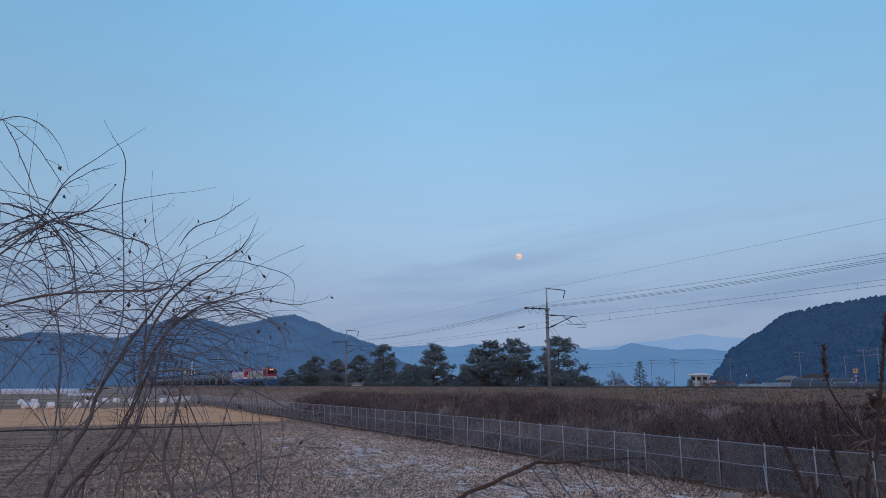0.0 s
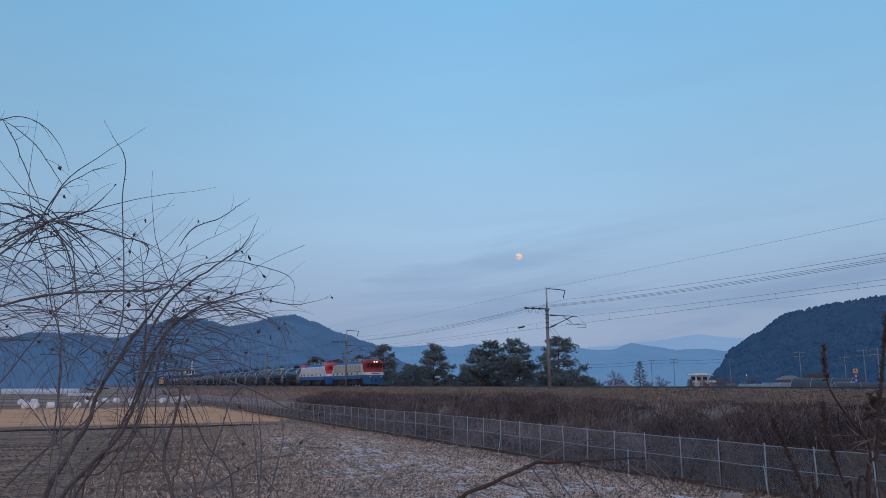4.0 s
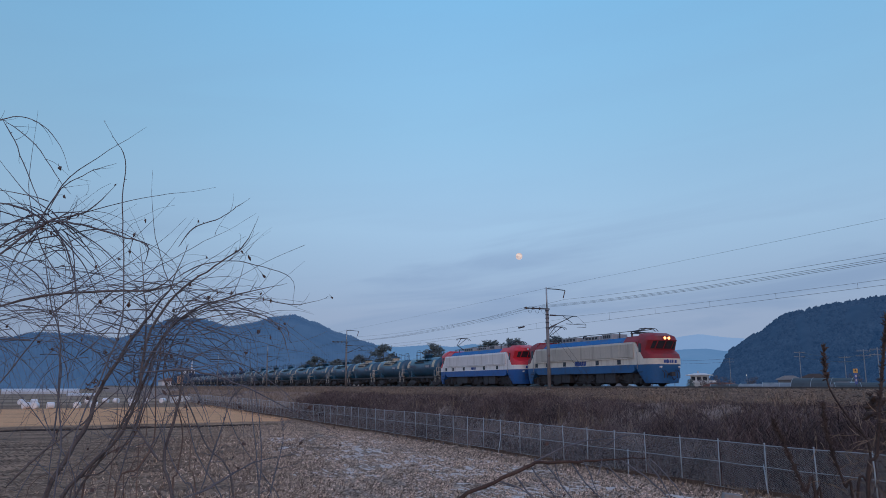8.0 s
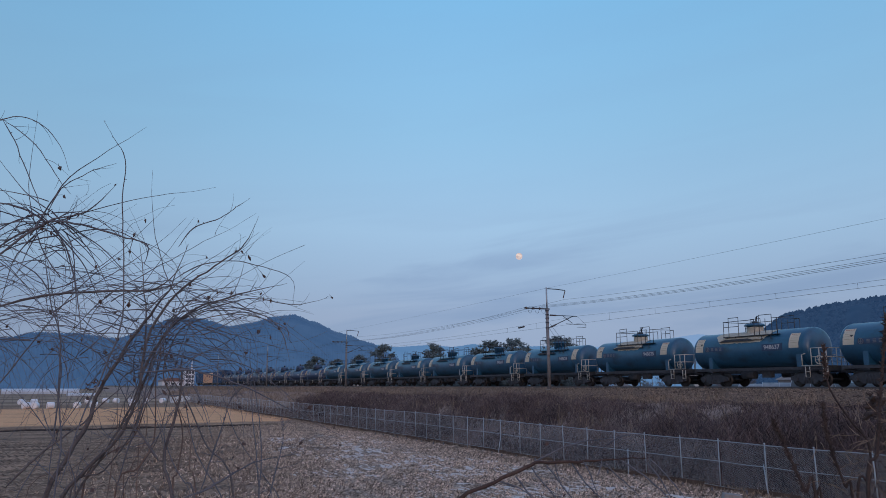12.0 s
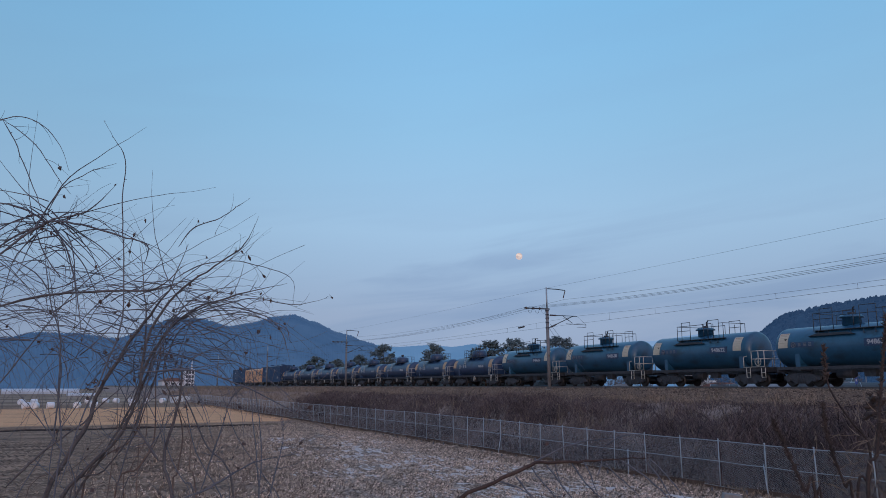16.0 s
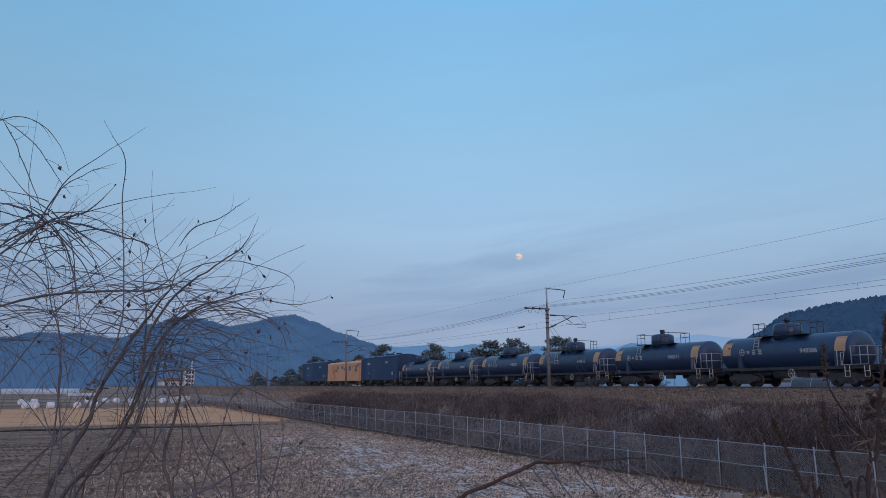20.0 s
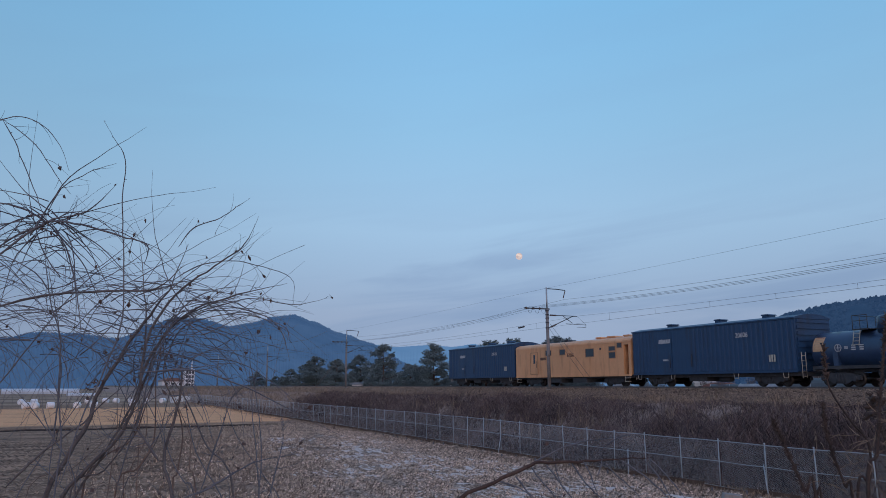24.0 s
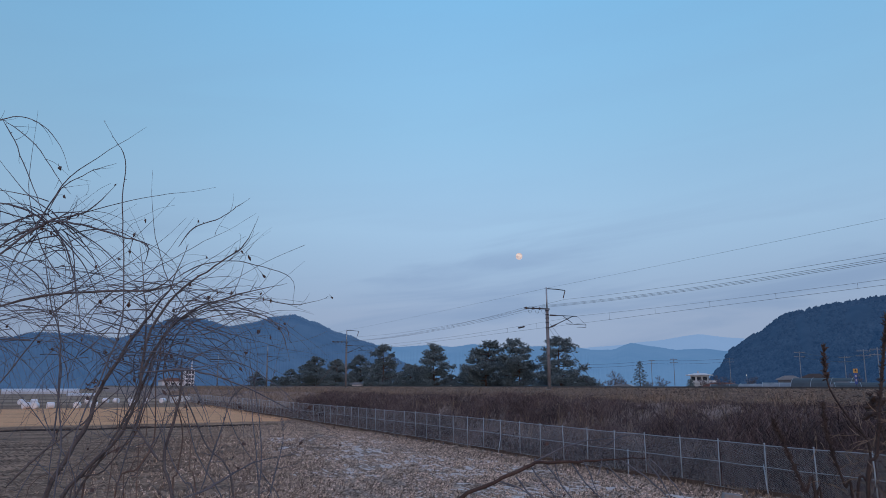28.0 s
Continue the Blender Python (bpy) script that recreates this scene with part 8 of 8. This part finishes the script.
WEED_STEMS = [
    (2.30, 0.0045, 0.0030, [(1.075, -0.379), (1.044, -0.301), (1.008, -0.206), (0.980, -0.134), (0.969, -0.102)]),
    (2.40, 0.0045, 0.0030, [(1.233, -0.411), (1.210, -0.297), (1.180, -0.198), (1.166, -0.115), (1.164, -0.055)]),
    (2.35, 0.0045, 0.0020, [(1.216, -0.403), (1.261, -0.275), (1.266, -0.170), (1.223, -0.109), (1.170, -0.021), (1.158, 0.038), (1.157, 0.118)]),
    (2.20, 0.0060, 0.0030, [(1.169, -0.377), (1.207, -0.182), (1.232, -0.027), (1.260, 0.131), (1.273, 0.195)]),
    (2.40, 0.0050, 0.0030, [(1.360, -0.411), (1.361, -0.232), (1.337, -0.131), (1.313, -0.030)]),
    (2.40, 0.0040, 0.0020, [(1.140, -0.411), (1.111, -0.363), (1.046, -0.330)]),
]


def tangle(name, label, category, stems, leaf_count, seed, twigs, reach, foot, thick=1.0, vines=0, bark="stem", bundle=0):
    rnd = random.Random(seed)
    t = thing(name, label, category, Matrix.Translation(foot))
    off = Vector(foot)
    lines = []
    for depth, r0, r1, pts in stems:
        if pts[0][1] < -0.40:                     # rooted in the bank
            du = max(-0.10, min(0.10, pts[0][0] - pts[1][0]))
            pts = [(pts[0][0] + 1.3 * du, -1.72), (pts[0][0] + 0.9 * du, pts[0][1] - 0.45)] + pts
        r0, r1 = r0 * thick, max(0.0009, r1 * thick)
        line = curve_through([spot(u, w, depth + 0.03 * math.sin(7 * k + depth * 30)) - off for k, (u, w) in enumerate(pts)])
        n = len(line)
        line = [p + Vector((rnd.gauss(0, 0.0008 + r0 * 0.09), rnd.gauss(0, 0.0008 + r0 * 0.09), rnd.gauss(0, 0.0008 + r0 * 0.09))) if 0 < k < n - 1 else p for k, p in enumerate(line)]
        bm = bmesh.new()
        rad = [max(0.0006, (r0 + (r1 - r0) * k / (n - 1)) * (1.0 + 0.18 * rnd.random()) * min(1, 0.3 + 3.0 * (1 - k / (n - 1)), 1 if pts[0][1] < -0.4 else 0.35 + 4.0 * k / (n - 1))) for k in range(n)]
        tube(bm, line, rad, 7)
        # buds and knots
        for k in range(1, n - 1, 2):
            p = line[k]
            q = p + Vector((rnd.gauss(0, 1), rnd.gauss(0, 1), rnd.gauss(0.3, 1))).normalized() * (rad[k] + 0.006)
            tube(bm, [p, q], [rad[k] * 0.7, rad[k] * 0.35], 5)
        part("stem", bm, M[bark] if r0 > 0.0045 else M["twig"], t)
        lines.append((line, rad))
    # a sheaf of brown canes that climbs beside the second trunk and fans out over it
    for k in range(bundle):
        base = stems[1][3]
        fan, du, depth = rnd.gauss(0, 1), rnd.gauss(0, 0.06), stems[1][0] + rnd.uniform(-0.22, 0.16)
        n = rnd.randint(5, len(base))
        foot_at = rnd.uniform(-0.05, 0.75)
        pts = [(base[0][0] + foot_at * 1.3, -1.6)]
        for i, (u, w) in enumerate(base[:n]):
            f = i / (len(base) - 1)
            pts.append((u + du + (0.05 + 0.10 * abs(f - 0.45)) * fan * 0.8 + rnd.gauss(0, 0.012) + foot_at * max(0, 1 - 1.9 * f), w + f * f * fan * 0.10 + rnd.gauss(0, 0.01)))
        if n == len(base) and rnd.random() < 0.6:      # the tips droop
            u, w = pts[-1]
            pts += [(u + rnd.uniform(0.06, 0.14), w - rnd.uniform(0.01, 0.06)), (u + rnd.uniform(0.15, 0.24), w - rnd.uniform(0.08, 0.20))]
        line = curve_through([spot(u, w, depth) - off for u, w in pts])
        r = rnd.uniform(0.0018, 0.0042)
        rad = [max(0.0008, r * (1.15 - 0.9 * i / (len(line) - 1))) for i in range(len(line))]
        bm = bmesh.new(); tube(bm, line, rad, 5); part("cane", bm, M["vine"] if k % 4 else M["stem"], t)
        lines.append((line, rad))
    # long thin vines woven through the stems
    for _ in range(vines):
        kind, brown = _ % 10, False
        if kind == 9:                             # brown stalks leaning every way in the lower part
            p = spot(rnd.uniform(-1.85, -0.5), -1.62, 2.9 + rnd.uniform(-0.3, 0.5)) - off
            d = (Vector((0, 0, 1)) + RIGHT * rnd.gauss(0.05, 0.30) + FORTH * rnd.gauss(0, 0.1)).normalized()
            turn = RIGHT * rnd.gauss(0.01, 0.06)
            ln, brown = rnd.uniform(1.2, 1.75), True
        elif kind == 8:                      # upright shoots from the ground
            p = spot(rnd.uniform(-1.9, -0.6), -1.6, 3.0 + rnd.uniform(-0.35, 0.45)) - off
            d = (Vector((0, 0, 1)) + RIGHT * rnd.gauss(0.0, 0.16) + FORTH * rnd.gauss(0, 0.06)).normalized()
            turn = RIGHT * rnd.gauss(0, 0.055)
            ln = rnd.uniform(1.25, 2.0)
        elif kind < 1:                            # arcs that spring from one knot high in the crown
            p = spot(-1.46 + rnd.gauss(0, 0.03), 0.60 + rnd.gauss(0, 0.03), 2.8 + rnd.uniform(-0.08, 0.08)) - off
            d = (RIGHT * rnd.choice((-1, -0.8, 0.8, 1)) + FORTH * rnd.gauss(0, 0.3) + Vector((0, 0, rnd.gauss(-0.2, 0.7)))).normalized()
            turn = Vector((0, 0, rnd.gauss(-0.09, 0.07)))
            ln = rnd.uniform(0.2, 0.6)
        elif kind == 2 and _ % 20 == 2:           # drooping sprays at the outer side
            p = spot(rnd.uniform(-1.08, -0.80), rnd.uniform(0.12, 0.36), 3.0 + rnd.uniform(-0.2, 0.3)) - off
            d, ln = (RIGHT + Vector((0, 0, rnd.gauss(0.25, 0.3)))).normalized(), rnd.uniform(0.18, 0.36)
            turn = Vector((0, 0, rnd.uniform(-0.16, -0.04)))
        else:                                     # arcs in the crown
            p = (spot(rnd.uniform(-2.1, -1.35), rnd.uniform(0.12, 0.58), 3.0 + rnd.uniform(-0.4, 0.35)) if kind < 5 else
                 spot(rnd.uniform(-1.35, -0.92), rnd.uniform(0.05, 0.40), 3.0 + rnd.uniform(-0.3, 0.35))) - off
            d = (RIGHT * rnd.choice((-0.6, 1, 1)) + FORTH * rnd.gauss(0, 0.3) + Vector((0, 0, rnd.gauss(0.12, 0.3)))).normalized()
            turn = Vector((0, 0, rnd.gauss(-0.08, 0.08))) + RIGHT * rnd.gauss(0, 0.03)
            ln = rnd.uniform(0.3, 0.7)
        line = [p]
        for k in range(14):
            d = (d + turn + Vector((rnd.gauss(0, 0.07), rnd.gauss(0, 0.07), rnd.gauss(0, 0.07)))).normalized()
            line.append(line[-1] + d * ln / 14)
        r = rnd.uniform(0.0022, 0.0058) if brown else rnd.uniform(0.0012, 0.0030) if kind < 1 else rnd.uniform(0.0010, 0.0023)
        rad = [max(0.0005, r * (1.1 - 0.95 * k / 14)) for k in range(15)]
        bm = bmesh.new(); tube(bm, line, rad, 5); part("vine", bm, M["vine"] if kind > 7 else M["twig"], t)
        lines.append((line, rad))
    tips = []

    def twig(p, d, ln, r, depth, forks=2):
        bm = bmesh.new() if depth == 0 else twig.bm
        twig.bm = bm
        pts, rr = [p], [r]
        curl = Vector((rnd.gauss(0, 1), rnd.gauss(0, 1), rnd.gauss(-0.1, 1))).normalized() * rnd.uniform(0.05, 0.38)
        n = 8
        for k in range(n):
            d = (d + curl * 0.55 + Vector((rnd.gauss(0, 0.07), rnd.gauss(0, 0.07), rnd.gauss(0, 0.07)))).normalized()
            pts.append(pts[-1] + d * ln / n)
            rr.append(r * (1 - 0.72 * (k + 1) / n))
        tube(bm, pts, rr, 5)
        tips.append(pts[-1])
        tips.append(pts[4])
        if depth < forks:
            for _ in range(rnd.choice((0, 1, 1, 2))):
                k = rnd.randint(2, n - 1)
                e = (d + Vector((rnd.gauss(0, 1), rnd.gauss(0, 0.5), rnd.gauss(0, 1))).normalized() * 0.9).normalized()
                twig(pts[k], e, ln * rnd.uniform(0.35, 0.65), max(0.0007, rr[k] * 0.7), depth + 1, forks)
        if depth == 0:
            part("twig", bm, M["twig"], t)
    for _ in range(twigs):
        line, rad = lines[int((len(stems) if rnd.random() < 0.6 else len(lines)) * rnd.random())]
        k = rnd.randint(2, len(line) - 2)
        d = (line[k + 1] - line[k - 1]).normalized()
        side = (RIGHT * rnd.gauss(0.15, 1) + FORTH * rnd.gauss(0, 0.5) + Vector((0, 0, rnd.gauss(0.25, 1)))).normalized()
        q = line[k] + off - Vector(EYE)
        outer = q.z > 0.52 or q.dot(RIGHT) > -0.85
        if q.z > 0.62 and rnd.random() < 0.75:    # the topmost arcs stay nearly bare
            continue
        twig(line[k], (d * 0.8 + side).normalized(), (0.45 if outer else 1.0) * reach * rnd.uniform(0.3, 1.25), max(0.0009, min(0.0019, rad[k] * 0.5)), 0, 0 if q.z > 0.62 else 1 if outer else 2)
    # withered leaves and seed cases
    shapes = []
    for s in range(3):
        bm = bmesh.new()
        a, b = ((0.022, 0.006), (0.018, 0.009), (0.026, 0.005))[s]
        ring = [(0, 0, 0), (b, 0.003, -a * 0.35), (b * 0.8, -0.004, -a * 0.75), (0, 0.002, -a), (-b * 0.9, 0.004, -a * 0.6), (-b * 0.7, -0.003, -a * 0.25)]
        c = bm.verts.new((0, 0.006, -a * 0.5)); c2 = bm.verts.new((0, -0.004, -a * 0.5))
        vs = [bm.verts.new(p) for p in ring]
        for k in range(6):
            bm.faces.new((vs[k], vs[(k + 1) % 6], c)); bm.faces.new((vs[(k + 1) % 6], vs[k], c2))
        tube(bm, [(0, 0, 0), (0.002, 0, 0.008)], 0.0007, 4)
        shapes.append(done("leaf", bm, M["deadleaf"]))
    ends = [line[k] for line, rad in lines for k in (len(line) - 1, len(line) * 3 // 4) if (line[k] + off - Vector(EYE)).dot(RIGHT) > -1.5]
    for k in range(leaf_count):
        p = rnd.choice(ends if ends and k % 3 == 0 else tips)
        ob = part("leaf", shapes[k % 3], None, t)
        sc = rnd.uniform(0.5, 1.15)
        ob.matrix_basis = Matrix.Translation(p) @ pose(0, 0, 0, rnd.uniform(-50, 50), rnd.uniform(-50, 50), rnd.uniform(0, 360)) @ Matrix.Diagonal((sc, sc, sc, 1))
    return t


def make_shrubs():
    tangle("bare_shrub", "leafless vine-tangled shrub with withered leaves on the near bank", "shrub", SHRUB_STEMS, 150, 21, 520, 0.22, spot(-1.2, -1.72, 3.0), 0.62, 330, bundle=9)
    tangle("broken_branch", "broken brown branch with hanging twigs over the bank", "branch", BRANCH_STEMS, 4, 5, 10, 0.08, spot(0.2, -1.72, 2.6), 0.72, bark="branch")


def seed_stalk(depth, r0, r1, pts, heads, seed):
    """A dry weed: a stalk with rows of small split pods along its upper part."""
    rnd = random.Random(seed)
    foot = spot(pts[0][0], -1.72, depth)
    t = thing("dry_weed", "dead brown weed stalk with rows of seed pods", "weed", Matrix.Translation(foot), "dry weeds")
    line = curve_through([spot(pts[0][0], -1.72, depth) - foot] + [spot(u, w, depth) - foot for u, w in pts], 8)
    n = len(line)
    bm = bmesh.new(); tube(bm, line, [r0 + (r1 - r0) * k / (n - 1) for k in range(n)], 6); part("stalk", bm, M["weed"], t)
    bm = bmesh.new()
    start = int(n * (1 - heads))
    for k in range(start, n - 1):
        for _ in range(9):
            p = line[k].lerp(line[k + 1], rnd.random())
            d = (line[min(n - 1, k + 1)] - line[k]).normalized()
            side = Vector((rnd.gauss(0, 1), rnd.gauss(0, 1), rnd.gauss(0, 0.6))).normalized()
            e = (d * rnd.uniform(0.5, 1.2) + side).normalized()
            ln = rnd.uniform(0.008, 0.018)
            tube(bm, [p, p + e * ln * 0.5, p + e * ln], [0.0011, rnd.uniform(0.0014, 0.0026), 0.0008], 5)
    part("seed_head", bm, M["weed"], t)
    return line, foot, t


def make_weeds():
    for k, (depth, r0, r1, pts) in enumerate(WEED_STEMS):
        seed_stalk(depth, r0, r1, pts, (0.62, 0.5, 0.2, 0.55, 0.3, 0.5)[k], 40 + k)
    rnd = random.Random(77)
    # crumpled dead leaves on the tallest stalk
    t = thing("dead_leaf_clump", "crumpled grey-brown dead leaves caught on weeds", "dead leaves", Matrix.Translation(spot(1.27, -0.06, 2.3)))
    for k in range(16):
        bm = bmesh.new()
        pts = []
        p = Vector((rnd.gauss(0, 0.018), rnd.gauss(0, 0.018), rnd.gauss(0, 0.018)))
        d = Vector((rnd.gauss(0, 1), rnd.gauss(0, 1), rnd.gauss(0, 1))).normalized()
        for q in range(5):
            pts.append(p); p = p + d * 0.011; d = (d + Vector((rnd.gauss(0, 0.5), rnd.gauss(0, 0.5), rnd.gauss(0, 0.5)))).normalized()
        tube(bm, pts, [0.002, 0.007, 0.008, 0.006, 0.001], 5)
        part("leaf", bm, M["weed"], t)
    # a tuft of brown leaves caught in the shrub's fork
    t = thing("dead_leaf_clump", "dark brown curled leaves caught in the shrub fork", "dead leaves", Matrix.Translation(spot(-1.305, -0.005, 2.96)))
    for k in range(14):
        bm = bmesh.new()
        p = Vector((rnd.gauss(0, 0.017), rnd.gauss(0, 0.017), rnd.gauss(0, 0.013)))
        d = Vector((rnd.gauss(0, 1), rnd.gauss(0, 1), rnd.gauss(0.3, 0.6))).normalized()
        pts = []
        for q in range(5):
            pts.append(p); p = p + d * 0.006; d = (d + Vector((rnd.gauss(0, 0.4), rnd.gauss(0, 0.4), rnd.gauss(0, 0.4)))).normalized()
        tube(bm, pts, [0.001, 0.0026, 0.0032, 0.0022, 0.0005], 5)
        part("leaf", bm, M["deadleaf"], t)
    # thin pale stems tangled among the weeds
    t = thing("dry_grass_tuft", "tangled thin pale dead grass stems among weeds", "grass", Matrix.Translation(spot(1.25, -1.6, 2.3)))
    off = spot(1.25, -1.6, 2.3)
    for k in range(250):
        bm = bmesh.new()
        u = rnd.gauss(1.30, 0.085)
        p = spot(u, rnd.uniform(-0.45, -0.06), 2.3 + rnd.uniform(-0.12, 0.15)) - off
        if k < 24:
            p = spot(u, -1.3, 2.3 + rnd.uniform(-0.1, 0.1)) - off
        d = Vector((rnd.gauss(0, 1), rnd.gauss(0, 1), rnd.gauss(0.2, 0.7))).normalized()
        if k < 24:
            d = Vector((rnd.gauss(0, 0.12), rnd.gauss(0, 0.12), 1)).normalized()
        ln = rnd.uniform(0.03, 0.12) if k >= 24 else rnd.uniform(0.85, 1.1)
        pts = [p]
        cv = Vector((rnd.gauss(0, 0.1), rnd.gauss(0, 0.1), rnd.gauss(-0.03, 0.1)))
        if k < 24:
            cv *= 0.15
        for q in range(8):
            d = (d + cv).normalized(); pts.append(pts[-1] + d * ln / 8)
        tube(bm, pts, [0.0012 * (1 - 0.09 * q) for q in range(9)], 4)
        part("stem", bm, M["paletwig"] if k % 3 else M["weed"], t)


make_shrubs()
make_weeds()


def motions():
    steps = [k / FPS for k in range(int(28 * FPS) + 1)]
    for car, x in TRAIN:
        rows = []
        for k in range(57):
            at = x + SPEED * k * 0.5
            rows.append((k * 0.5, pose(at, TRACK_Y - bend(at), RAIL_Z, 0, 0, math.degrees((bend(at - 5) - bend(at + 5)) / 10))))
        walk(car, rows)
        for ob in car.children_recursive:
            if "radius" in ob:
                at, turn = ob.location.copy(), SPEED / ob["radius"]
                walk(ob, [(t, pose(*at, 0, math.degrees(turn * t) % 360, 0)) for t in steps])


motions()
